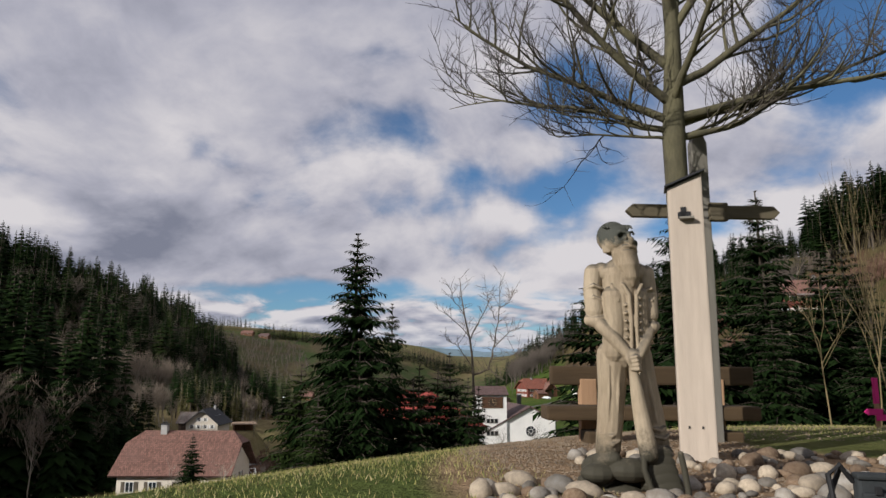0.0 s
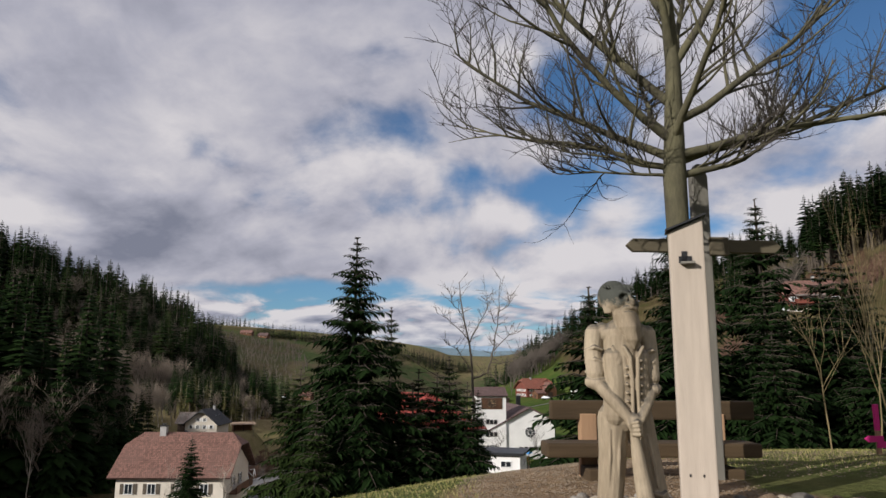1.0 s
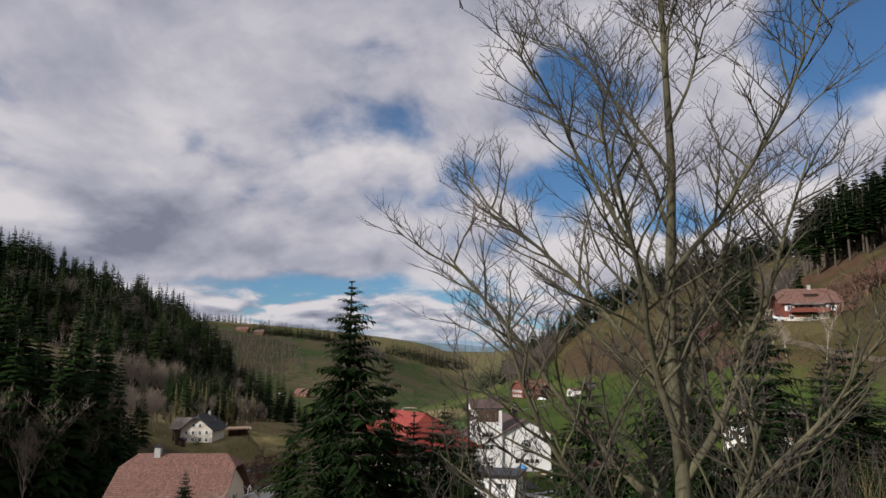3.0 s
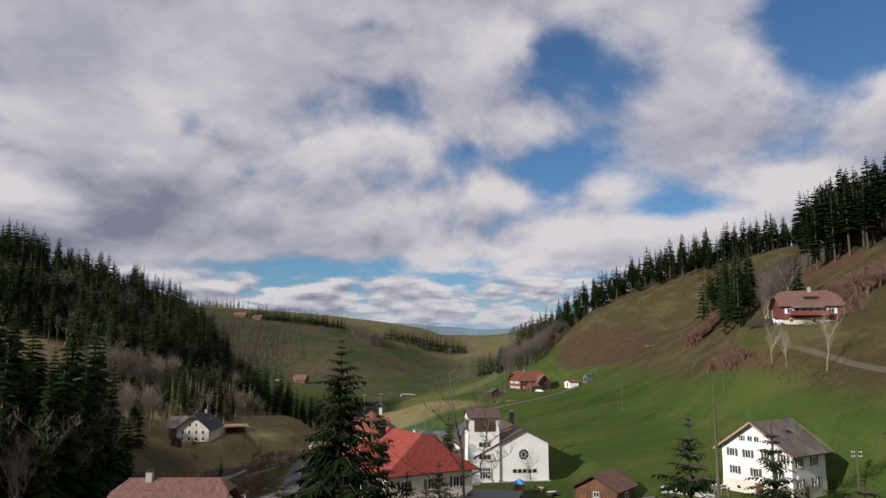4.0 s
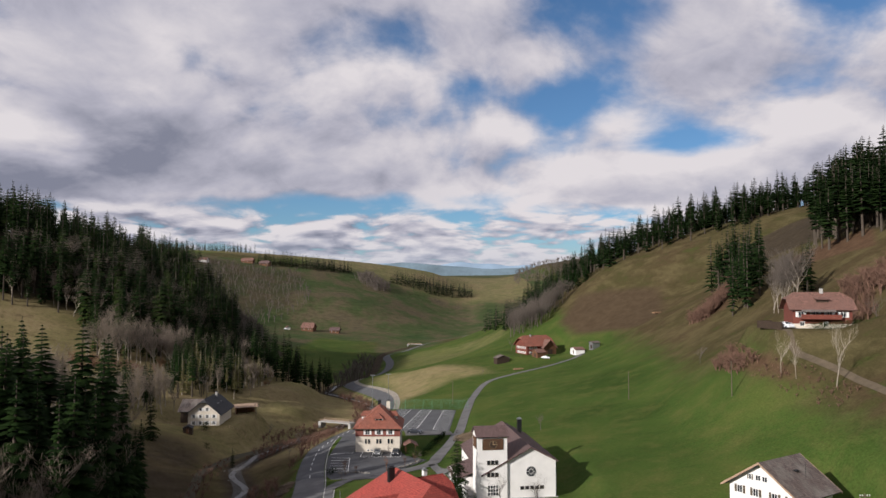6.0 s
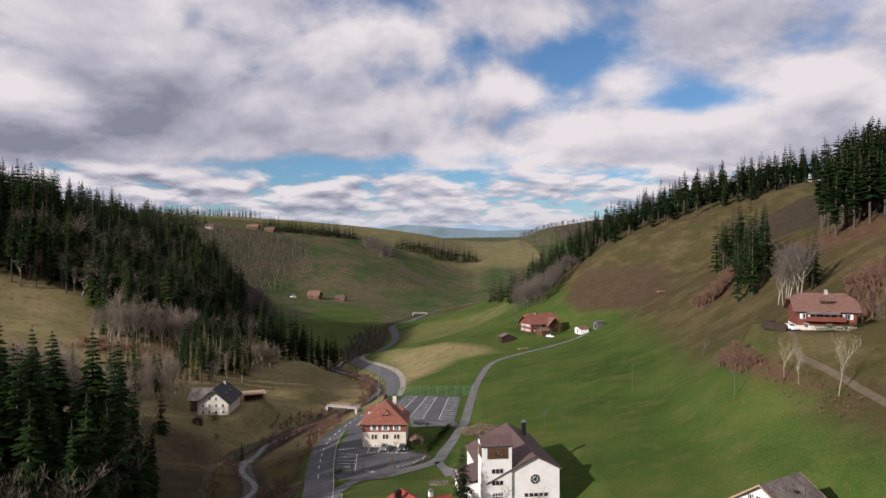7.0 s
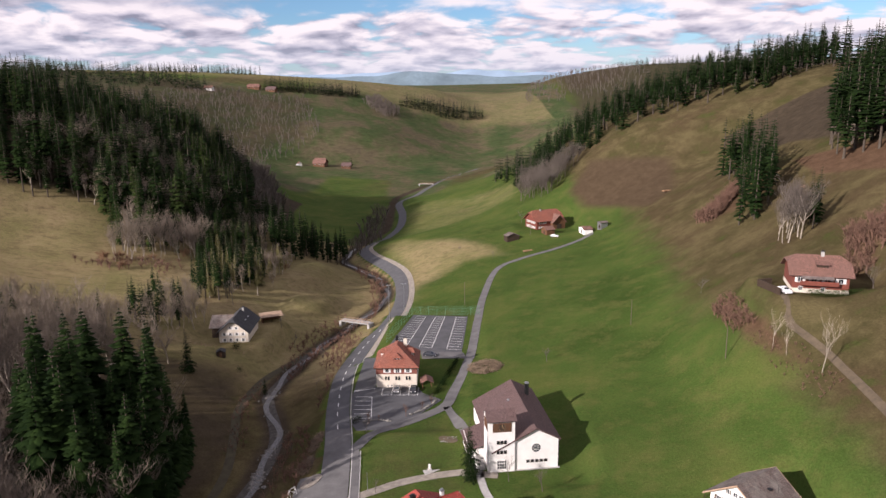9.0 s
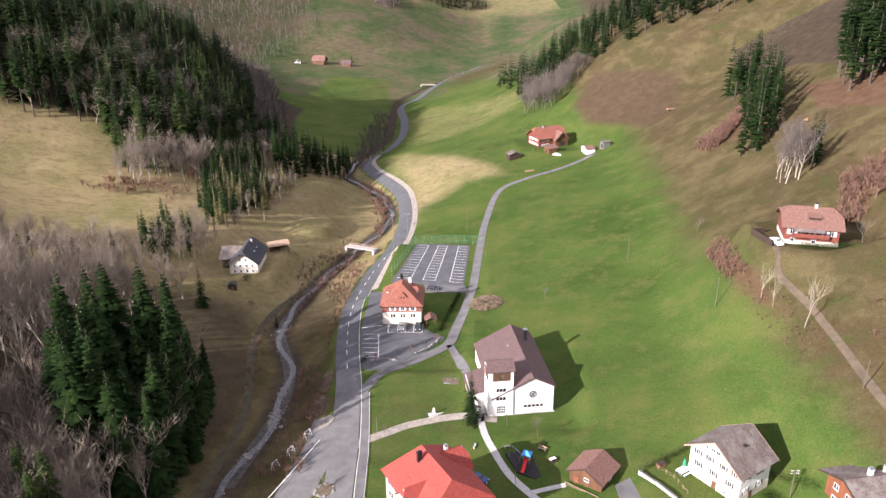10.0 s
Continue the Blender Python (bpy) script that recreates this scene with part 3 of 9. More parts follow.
    dull = dull * (1 - 0.9 * poly_mask(X, Y, [(-60, 560), (-110, 590), (-150, 700), (-160, 880), (-80, 860), (-70, 700)], 14))
    dull = dull * (1 - 0.8 * poly_mask(X, Y, [(-20, 700), (-5, 860), (60, 1000), (75, 1000), (40, 840), (20, 700)], 12))
    gravelly = np.maximum(blob(X, Y, 2.65, 8.6, 1.2, 3.6, 0.3, -12), blob(X, Y, 3.1, 6.5, 1.75, 1.6, 0.25))
    return {"dry": np.clip(dry, 0, 1), "straw": np.clip(straw, 0, 1), "litter": np.clip(litter, 0, 1), "soil": np.clip(soil, 0, 1), "bracken": np.clip(bracken, 0, 1), "dull": np.clip(dull, 0, 1), "gravelly": gravelly}


build_ground()


def distance():
    """Pale blue hills at the edge of sight, the haze painted into their colour."""
    for y0, base, amp, mat in ((4300, 150, 22, M["haze_far_hill"]), (4750, 178, 40, M["haze_farthest_hill"])):
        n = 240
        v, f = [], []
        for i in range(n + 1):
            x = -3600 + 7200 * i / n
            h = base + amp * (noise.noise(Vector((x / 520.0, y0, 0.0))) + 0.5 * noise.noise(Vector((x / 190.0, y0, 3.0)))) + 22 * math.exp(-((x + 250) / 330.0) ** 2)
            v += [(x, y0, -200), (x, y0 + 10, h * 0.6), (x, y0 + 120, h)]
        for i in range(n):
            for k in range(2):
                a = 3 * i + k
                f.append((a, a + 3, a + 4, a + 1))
        tagged(mesh_object("backdrop", v, f, mat, smooth_shade=True), "backdrop hills painted haze blue along the horizon", "distance", kind="structure")


distance()


def ribbon(name, line, width, mat, lift=0.08, y0=-1e9, y1=1e9, offset=0.0, step=2.0, cross=5):
    """A way that lies on the ground along a line of (x, y) points."""
    pts = [Vector((x, y)) for x, y in line]
    # dense, rounded centre line
    dense = []
    for k in range(len(pts) - 1):
        p0, p1, p2, p3 = pts[max(k - 1, 0)], pts[k], pts[k + 1], pts[min(k + 2, len(pts) - 1)]
        n = max(2, int((p2 - p1).length / step))
        for i in range(n):
            t = i / n
            dense.append(0.5 * ((2 * p1) + (p2 - p0) * t + (2 * p0 - 5 * p1 + 4 * p2 - p3) * t * t + (3 * p1 - p0 - 3 * p2 + p3) * t ** 3))
    dense.append(pts[-1])
    verts, faces = [], []
    for k, p in enumerate(dense):
        d = (dense[min(k + 1, len(dense) - 1)] - dense[max(k - 1, 0)]).normalized()
        nrm = Vector((d.y, -d.x))
        for c in range(cross):
            q = p + nrm * (offset + width * (c / (cross - 1) - 0.5))
            verts.append((q.x, q.y, ground(q.x, q.y) + lift))
    for k in range(len(dense) - 1):
        for c in range(cross - 1):
            a = k * cross + c
            faces.append((a, a + 1, a + cross + 1, a + cross))
    return mesh_object(name, verts, faces, mat, smooth_shade=True), dense


road_xy = [(x, y) for y, x, z in ROAD if y >= 60]
road, road_line = ribbon("road", road_xy, 6.4, M["asphalt"], 0.10)
old_road, _ = ribbon("road_surface", [(x, y) for x, y in road_xy if y <= 155] + [(-29.9, 168)], 6.36, M["old_asphalt"], 0.125)
tagged(old_road, "older paler asphalt where the road enters the village", "road", kind="structure")
tagged(road, "two-lane grey asphalt road winding down the valley", "road", kind="structure")

# ---- vegetation ----
def tube(verts, faces, pts, radii, sides=3):
    """A tapering tube through pts."""
    base = len(verts)
    n = len(pts)
    for k, (p, r) in enumerate(zip(pts, radii)):
        d = (pts[min(k + 1, n - 1)] - pts[max(k - 1, 0)])
        d = d.normalized() if d.length > 1e-9 else Vector((0, 0, 1))
        u = d.cross(Vector((0.31, 0.87, 0.38)))
        u.normalize()
        w = d.cross(u)
        for i in range(sides):
            a = 2 * math.pi * i / sides
            verts.append(p + (u * math.cos(a) + w * math.sin(a)) * r)
    for k in range(n - 1):
        for i in range(sides):
            a, b = base + k * sides + i, base + k * sides + (i + 1) % sides
            faces.append((a, b, b + sides, a + sides))
    if sides >= 3:
        faces.append(tuple(base + (n - 1) * sides + i for i in range(sides)))


def conifer_arrays(seed, height=1.0, levels=16, arms=7, width=0.17, bare=0.08, sprays=1, droop=0.35):
    """A spruce of unit height: (trunk verts, faces), (needle verts, faces). Boughs droop and thin out unevenly."""
    rnd = random.Random(seed)
    tv, tf, nv, nf = [], [], [], []
    lean = Vector((rnd.uniform(-0.012, 0.012), rnd.uniform(-0.012, 0.012), 0))
    tube(tv, tf, [Vector((0, 0, -0.02)), lean * 0.5 + Vector((0, 0, 0.5)), lean + Vector((0, 0, 0.985))], [0.016, 0.009, 0.0015], 5 if sprays > 1 else 4)
    for l in range(levels):
        f = (l + rnd.uniform(-0.3, 0.3)) / (levels - 1)
        f = min(max(f, 0), 1)
        z = bare + (0.985 - bare) * f ** 0.92
        reach = width * (1 - f) ** 0.74 * (0.50 + 0.5 * min(1, f * 4 + 0.5)) * rnd.uniform(0.78, 1.1) + 0.006
        k = max(4, int(arms * (0.6 + 0.4 * (1 - f))))
        a0 = rnd.uniform(0, 6.28)
        for i in range(k):
            if rnd.random() < (0.07 if sprays > 1 else 0.12):
                continue
            a = a0 + 6.283 * (i + rnd.uniform(-0.3, 0.3)) / k
            r = reach * rnd.uniform(0.6, 1.14)
            d = Vector((math.cos(a), math.sin(a), 0))
            s = Vector((-d.y, d.x, 0))
            up = rnd.uniform(0.10, 0.3) * r * (0.4 + f)
            drop = r * droop * rnd.uniform(0.6, 1.3) * (1.15 - f)
            root = Vector((0, 0, z)) + lean * z
            if sprays == 1:
                wd = r * rnd.uniform(0.24, 0.38)
                b = len(nv)
                mid = root + d * r * 0.55 + Vector((0, 0, up - drop * 0.25))
                tip = root + d * r + Vector((0, 0, up - drop))
                nv += [root + Vector((0, 0, 0.012)), mid + s * wd + Vector((0, 0, -wd * 0.45)), tip, mid - s * wd + Vector((0, 0, -wd * 0.45)), mid + Vector((0, 0, 0.006))]
                nf += [(b, b + 1, b + 4), (b + 1, b + 2, b + 4), (b + 2, b + 3, b + 4), (b + 3, b, b + 4)]
            else:
                # the bough itself and hanging side sprays along it
                n = max(3, int(1.5 * sprays * (0.35 + r / width)))
                tube(tv, tf, [root, root + d * r * 0.55 + Vector((0, 0, up - drop * 0.25)), root + d * r + Vector((0, 0, up - drop))], [0.0022, 0.0014, 0.0004], 3)
                for q in range(n):
                    t = (q + 0.6) / n
                    c = root + d * r * t + Vector((0, 0, up * (1 - (1 - t) ** 2) - drop * t * t))
                    for side in (-1, 1):
                        ln = r * rnd.uniform(0.26, 0.46) * (1.15 - t * 0.6)
                        dirv = (d * rnd.uniform(0.4, 0.9) + s * side * rnd.uniform(0.7, 1.1)).normalized()
                        hang = Vector((0, 0, -ln * rnd.uniform(0.35, 1.0)))
                        wd2 = ln * rnd.uniform(0.13, 0.22)
                        crossv = Vector((-dirv.y, dirv.x, rnd.uniform(-0.4, 0.4)))
                        b = len(nv)
                        m = c + dirv * ln * 0.5 + hang * 0.35
                        nv += [c, m + crossv * wd2, c + dirv * ln + hang, m - crossv * wd2]
                        nf += [(b, b + 1, b + 2), (b, b + 2, b + 3)]
    return tv, tf, nv, nf


def bare_tree_arrays(seed, depth=4, spread=0.55, trunk=0.3, first=4, sides=3, wood=0.011, twig_flat=True, up=0.25, n_child=(3, 5), split=False):
    """A leafless tree of about unit height; split gives the stems and the twigs apart."""
    rnd = random.Random(seed)
    v, f, tv, tf = [], [], [], []

    def grow(p, d, length, r, lvl):
        n = 3 if lvl < 2 else 2
        pts, q, dd = [p.copy()], p.copy(), d.copy()
        for i in range(n):
            dd = (dd + Vector((rnd.uniform(-1, 1), rnd.uniform(-1, 1), rnd.uniform(-0.4, 0.8))) * 0.16 + Vector((0, 0, up * 0.2))).normalized()
            q = q + dd * length / n
            pts.append(q.copy())
        end = 0.62 if lvl == 0 else 0.35
        radii = [r * (1 - (1 - end) * i / n) for i in range(n + 1)]
        ov, of = (tv, tf) if split and lvl >= 2 else (v, f)
        if lvl >= depth - 1 and twig_flat:
            b = len(ov)
            s = d.cross(Vector((rnd.uniform(-1, 1), rnd.uniform(-1, 1), 0.3))).normalized() * max(r * 1.5, 0.0013)
            ov.extend([pts[0] - s, pts[0] + s, pts[-1]])
            of.append((b, b + 1, b + 2))
        else:
            tube(ov, of, pts, radii, sides + 2 if lvl == 0 else sides)
        if lvl >= depth:
            return
        k = rnd.randint(*n_child) + (first if lvl == 0 else 0)
        for i in range(k):
            t = rnd.uniform(0.35, 1.0) if lvl else (1.0 if i < 2 else rnd.uniform(0.55, 1.0))
            x = t * n
            j = min(int(x), n - 1)
            at = pts[j].lerp(pts[j + 1], x - j)
            a = rnd.uniform(0, 6.283)
            side = Vector((math.cos(a), math.sin(a), 0))
            nd = (dd * (1 - spread * rnd.uniform(0.6, 1.2)) + side * spread * rnd.uniform(0.7, 1.3) + Vector((0, 0, up))).normalized()
            grow(at, nd, length * rnd.uniform(0.5, 0.82) * (1.0 if lvl else 0.95), r * rnd.uniform(0.38, 0.6), lvl + 1)

    grow(Vector((0, 0, -0.01)), Vector((0, 0, 1)), trunk, wood, 0)
    top = max(p.z for p in v + tv)
    if split:
        return ([p / top for p in v], f), ([p / top for p in tv], tf)
    return [p / top for p in v], f


def arrays_np(v, f):
    """Vertices as an array and faces as triangles."""
    tris = []
    for q in f:
        for k in range(1, len(q) - 1):
            tris.append((q[0], q[k], q[k + 1]))
    return np.array([tuple(p) for p in v], float), np.array(tris, int)


def scatter_mesh(name, templates, placed, mats, parent=None):
    """One mesh of many trees: placed rows are (template, x, y, z, height, width factor, turn)."""
    V, F, MI, off = [], [], [], 0
    for t, x, y, z, h, w, a in placed:
        for mi, (tv, tf) in enumerate(templates[t]):
            c, s = math.cos(a), math.sin(a)
            p = np.empty_like(tv)
            p[:, 0] = (tv[:, 0] * c - tv[:, 1] * s) * h * w + x
            p[:, 1] = (tv[:, 0] * s + tv[:, 1] * c) * h * w + y
            p[:, 2] = tv[:, 2] * h + z
            V.append(p)
            F.append(tf + off)
            MI.append(np.full(len(tf), mi))
            off += len(tv)
    V, F, MI = np.concatenate(V), np.concatenate(F), np.concatenate(MI)
    me = bpy.data.meshes.new(name)
    me.vertices.add(len(V))
    me.vertices.foreach_set("co", V.reshape(-1))
    me.loops.add(len(F) * 3)
    me.loops.foreach_set("vertex_index", F.reshape(-1).astype(np.int32))
    me.polygons.add(len(F))
    me.polygons.foreach_set("loop_start", np.arange(0, len(F) * 3, 3, dtype=np.int32))
    me.polygons.foreach_set("material_index", MI.astype(np.int32))
    for m in mats:
        me.materials.append(m)
    me.update(calc_edges=True)
    ob = new(name, me)
    if parent is not None:
        ob.parent = parent
    return ob


def conifer_template(seed, **kw):
    tv, tf, nv, nf = conifer_arrays(seed, **kw)
    return [arrays_np(tv, tf), arrays_np(nv, nf)]


FIR = [conifer_template(s, levels=21, arms=8, width=w, bare=b) for s, w, b in ((1, 0.13, 0.06), (2, 0.155, 0.12), (3, 0.11, 0.22), (4, 0.13, 0.34), (5, 0.16, 0.04), (6, 0.12, 0.42), (7, 0.14, 0.10))]
FIR_FAR = [conifer_template(s, levels=9, arms=5, width=w, bare=0.06) for s, w in ((11, 0.22), (12, 0.26), (13, 0.18))]
NEAR_FIR = [conifer_template(s, levels=34, arms=12, width=w, bare=b, droop=0.6) for s, w, b in ((51, 0.14, 0.04), (52, 0.16, 0.07), (53, 0.12, 0.03))]
BARE = [[arrays_np(*a) for a in bare_tree_arrays(s, depth=4, spread=sp, trunk=tr, wood=wd, first=fi, up=0.30, n_child=(3, 5), split=True)] for s, sp, tr, wd, fi in ((21, 0.46, 0.44, 0.0095, 6), (22, 0.52, 0.36, 0.0100, 6), (23, 0.40, 0.52, 0.0088, 6), (24, 0.50, 0.30, 0.0098, 7))]
BARE_FAR = [[arrays_np(*bare_tree_arrays(s, depth=3, spread=0.5, trunk=0.3, wood=0.02, first=3, n_child=(2, 3)))] for s in (31, 32)]
SHRUB = [[arrays_np(*bare_tree_arrays(s, depth=3, spread=0.6, trunk=0.12, first=10, wood=0.007, up=0.45, n_child=(2, 3)))] for s in (41, 42, 43)]


def inside(x, y, poly):
    n, hit = len(poly), False
    for i in range(n):
        (x1, y1), (x2, y2) = poly[i], poly[(i + 1) % n]
        if (y1 > y) != (y2 > y) and x < (x2 - x1) * (y - y1) / (y2 - y1) + x1:
            hit = not hit
    return hit


def fill(poly, count, rnd, gap=3.0):
    """Random places in a polygon, at least gap apart."""
    xs, ys = [p[0] for p in poly], [p[1] for p in poly]
    got, cells, tries = [], {}, 0
    while len(got) < count and tries < count * 40:
        tries += 1
        x, y = rnd.uniform(min(xs), max(xs)), rnd.uniform(min(ys), max(ys))
        if not inside(x, y, poly):
            continue
        c = (int(x // gap), int(y // gap))
        if any((x - a) ** 2 + (y - b) ** 2 < gap * gap for i in (-1, 0, 1) for j in (-1, 0, 1) for a, b in cells.get((c[0] + i, c[1] + j), ())):
            continue
        cells.setdefault(c, []).append((x, y))
        got.append((x, y))
    return got


def wood(name, label, poly, count, h, templates, mats, seed, gap=3.5, w=(0.85, 1.2)):
    rnd = random.Random(seed)
    rows = [(rnd.randrange(len(templates)), x, y, ground(x, y) - 0.2, rnd.uniform(*h), rnd.uniform(*w), rnd.uniform(0, 6.28)) for x, y in fill(poly, count, rnd, gap)]
    ob = scatter_mesh(name, templates, rows, mats)
    return tagged(ob, label, "forest", kind="stuff")


FIRM, FIRL, LARCHM = [M["bark"], M["spruce"]], [M["bark"], M["spruce_light"]], [M["pale_bark"], M["larch"]]
BAREM, BRUSHM, FARM = [M["pale_bark"], M["bare_twig"]], [M["brush_bark"]], [M["far_bark"]]
DARKW = "dense dark green spruce forest on the valley slope"
BAREW = "leafless grey-brown deciduous trees on the valley slope"
# valley's left slope: the tall wood above the tan meadow
wood("spruce_forest", DARKW, [(-160, 338), (-190, 362), (-222, 346), (-330, 330), (-340, 480), (-300, 560), (-215, 600), (-150, 520), (-128, 440), (-122, 385), (-140, 350)], 560, (20, 36), FIR, FIRM, 101, 5.0, (1.0, 1.65))
wood("spruce_forest", "tall yellow-green spruces among the dark forest on the slope", [(-156, 330), (-185, 360), (-260, 400), (-200, 520), (-140, 470), (-122, 380), (-138, 342)], 120, (20, 37), FIR, FIRL, 103, 6, (0.85, 1.35))
wood("deciduous_wood", BAREW, [(-150, 330), (-185, 362), (-230, 380), (-200, 470), (-135, 430), (-124, 380)], 70, (18, 27), BARE, BAREM, 116, 6)
wood("spruce_forest", DARKW, [(-330, 330), (-600, 300), (-700, 700), (-420, 800), (-330, 620), (-300, 560), (-340, 480)], 420, (18, 28), FIR_FAR, FIRM, 102, 7)
wood("deciduous_wood", BAREW, [(-136, 316), (-152, 306), (-160, 318), (-146, 336), (-128, 352), (-122, 340)], 26, (15, 23), BARE, BAREM, 104, 4.2)
wood("spruce_grove", "slim spruces at the edge of the forest", [(-128, 330), (-158, 312), (-170, 340), (-136, 366), (-120, 372)], 16, (14, 24), FIR, FIRL, 127, 5, (0.8, 1.1))
wood("spruce_grove", "slim spruces at the edge of the forest", [(-188, 352), (-222, 342), (-230, 360), (-196, 372)], 16, (20, 32), FIR, FIRM, 128, 4.5, (0.9, 1.2))
wood("deciduous_wood", BAREW, [(-182, 350), (-196, 358), (-212, 348), (-216, 360), (-184, 368)], 12, (14, 20), BARE, BAREM, 129, 5)
wood("deciduous_wood", BAREW, [(-150, 500), (-128, 440), (-122, 470), (-138, 560), (-190, 700), (-215, 620)], 170, (14, 20), BARE_FAR, FARM, 105, 4)
# the brown wood above the chalet and the sunlit strip of meadow behind it
wood("deciduous_wood", BAREW, [(-86, 204), (-100, 218), (-112, 230), (-135, 236), (-170, 236), (-190, 218), (-150, 168), (-100, 158)], 74, (12, 19), BARE, BAREM, 106, 5.2)
wood("spruce_grove", "scattered young spruces in the leafless wood", [(-100, 214), (-150, 226), (-160, 190), (-110, 180)], 12, (10, 17), FIR, FIRL, 141, 6)
# the near wood: tall spruces in the midst of pale-stemmed leafless trees
wood("spruce_forest", "tall dark spruces in the near wood above the stream", [(-60, 118), (-62, 148), (-74, 166), (-88, 160), (-92, 140), (-80, 122), (-68, 112)], 32, (24, 36), NEAR_FIR, FIRM, 107, 4.6, (1.0, 1.5))
wood("spruce_forest", "younger dark spruces at the edge of the near wood", [(-57, 116), (-60, 150), (-70, 170), (-76, 172), (-66, 146), (-64, 116)], 14, (12, 22), NEAR_FIR, FIRM, 117, 4.0, (1.0, 1.5))
wood("deciduous_wood", "leafless pale-stemmed trees in the near wood", [(-66, 104), (-74, 112), (-84, 120), (-96, 146), (-100, 176), (-88, 190), (-112, 196), (-130, 150), (-118, 104), (-84, 88)], 84, (16, 25), BARE, BAREM, 108, 4.8)
wood("deciduous_wood", "leafless pale-stemmed trees in the near wood", [(-63, 104), (-62, 140), (-70, 160), (-76, 140), (-80, 112), (-76, 98)], 26, (15, 23), BARE, BAREM, 143, 4.2)
wood("spruce_grove", "yellow-green spruces at the foot of the near wood", [(-70, 96), (-80, 100), (-84, 112), (-74, 108)], 5, (18, 25), NEAR_FIR, FIRL, 144, 4)
# groves between the meadow and the stream
wood("spruce_grove", "dark spruces running down from the forest to the stream", [(-132, 334), (-126, 400), (-112, 440), (-98, 430), (-100, 372), (-116, 334)], 48, (14, 25), FIR, FIRM, 145, 4.2, (1.0, 1.5))
wood("spruce_grove", "yellow-green spruces running down to the stream", [(-128, 336), (-120, 400), (-100, 400), (-104, 360), (-114, 334)], 24, (12, 22), FIR, FIRL, 146, 4.4, (0.9, 1.4))
wood("deciduous_wood", BAREW, [(-130, 336), (-122, 410), (-96, 410), (-112, 336)], 24, (11, 18), BARE, BAREM, 147, 4.4)
wood("larch_wood", "pale olive larches and young spruces beside the meadow", [(-98, 272), (-84, 300), (-84, 336), (-96, 368), (-116, 366), (-118, 330), (-106, 286)], 48, (9, 17), FIR, LARCHM, 109, 3.4)
wood("spruce_grove", "small grove of dark spruces above the stream", [(-99, 266), (-112, 285), (-120, 345), (-108, 374), (-92, 340), (-92, 285)], 52, (10, 20), FIR, FIRM, 110, 3.6)
wood("spruce_grove", "small group of dark spruces beside the chalet", [(-120, 246), (-104, 232), (-96, 244), (-104, 264), (-116, 262)], 20, (10, 18), FIR, FIRM, 113, 3.2)
wood("spruce_grove", "row of dark spruces above the road", [(-100, 366), (-90, 372), (-80, 396), (-82, 412), (-96, 396), (-104, 380)], 18, (16, 27), FIR, FIRM, 114, 3.6)
wood("deciduous_wood", BAREW, [(-90, 296), (-80, 312), (-84, 350), (-100, 372), (-112, 350), (-100, 300)], 26, (8, 15), BARE, BAREM, 115, 3.6)
wood("spruce_grove", "small grove of dark spruces above the stream", [(-66, 424), (-74, 404), (-88, 405), (-90, 436), (-72, 446)], 20, (13, 24), FIR, FIRM, 111, 4)
wood("deciduous_wood", BAREW, [(-70, 470), (-80, 430), (-62, 425), (-52, 480), (-62, 620), (-75, 620)], 110, (6, 12), BARE_FAR, FARM, 112, 2.6)
wood("deciduous_wood", BAREW, [(-100, 230), (-90, 240), (-94, 264), (-108, 266), (-120, 244)], 24, (10, 15), BARE, BAREM, 118, 3.6)
wood("deciduous_wood", BAREW, [(-104, 208), (-130, 222), (-170, 232), (-172, 214), (-120, 200)], 20, (11, 17), BARE, BAREM, 119, 5)
# russet and orange shrubs at the wood's foot
for k, (x, y, h) in enumerate(((-146, 301, 5.0), (-157, 307, 6.5), (-131, 334, 5.5), (-140, 318, 4.0), (-152, 312, 5.0), (-99, 377, 3.5), (-92, 381, 3.0), (-87, 352, 4.0), (-135, 194, 6.0), (-128, 188, 5.0), (-122, 204, 6.0))):
    rows = [(q % 3, x + math.cos(q * 2.1) * 1.3, y + math.sin(q * 2.1) * 1.3, ground(x, y) - 0.2, h * (0.8 + 0.08 * (q % 4)), 1.5, q * 1.3) for q in range(5)]
    tagged(scatter_mesh("shrub", SHRUB, rows, [M["russet_twig"]]), "rounded russet shrub at the foot of the wood", "shrub")
# the hill across the meadow and the slope above the red chalet
wood("spruce_forest", DARKW, [(60, 492), (84, 492), (104, 478), (150, 466), (190, 446), (250, 460), (300, 640), (100, 660), (55, 560)], 380, (15, 29), FIR, FIRM, 120, 4.5, (1.1, 1.75))
wood("deciduous_wood", BAREW, [(42, 470), (56, 446), (66, 462), (84, 484), (62, 500), (48, 520)], 75, (13, 20), BARE, [M["far_bark"], M["far_bark"]], 121, 3.2)
wood("spruce_forest", DARKW, [(30, 640), (48, 520), (60, 500), (66, 560), (60, 700)], 70, (14, 22), FIR_FAR, FIRM, 122, 4)
wood("spruce_grove", "tall dark spruces in a clump on the dry slope", [(104, 262), (112, 258), (132, 300), (138, 345), (130, 355), (118, 300)], 36, (18, 30), FIR, FIRM, 123, 4)
wood("deciduous_wood", BAREW, [(101, 224), (103, 215), (109, 216), (112, 232), (108, 238)], 11, (15, 20), BARE, [M["pale_bark"], M["far_bark"]], 124, 2.4)
wood("spruce_grove", "dark spruces among the leafless trees on the slope", [(109, 218), (113, 222), (114, 232), (111, 230)], 3, (16, 21), FIR, FIRM, 126, 3.2)
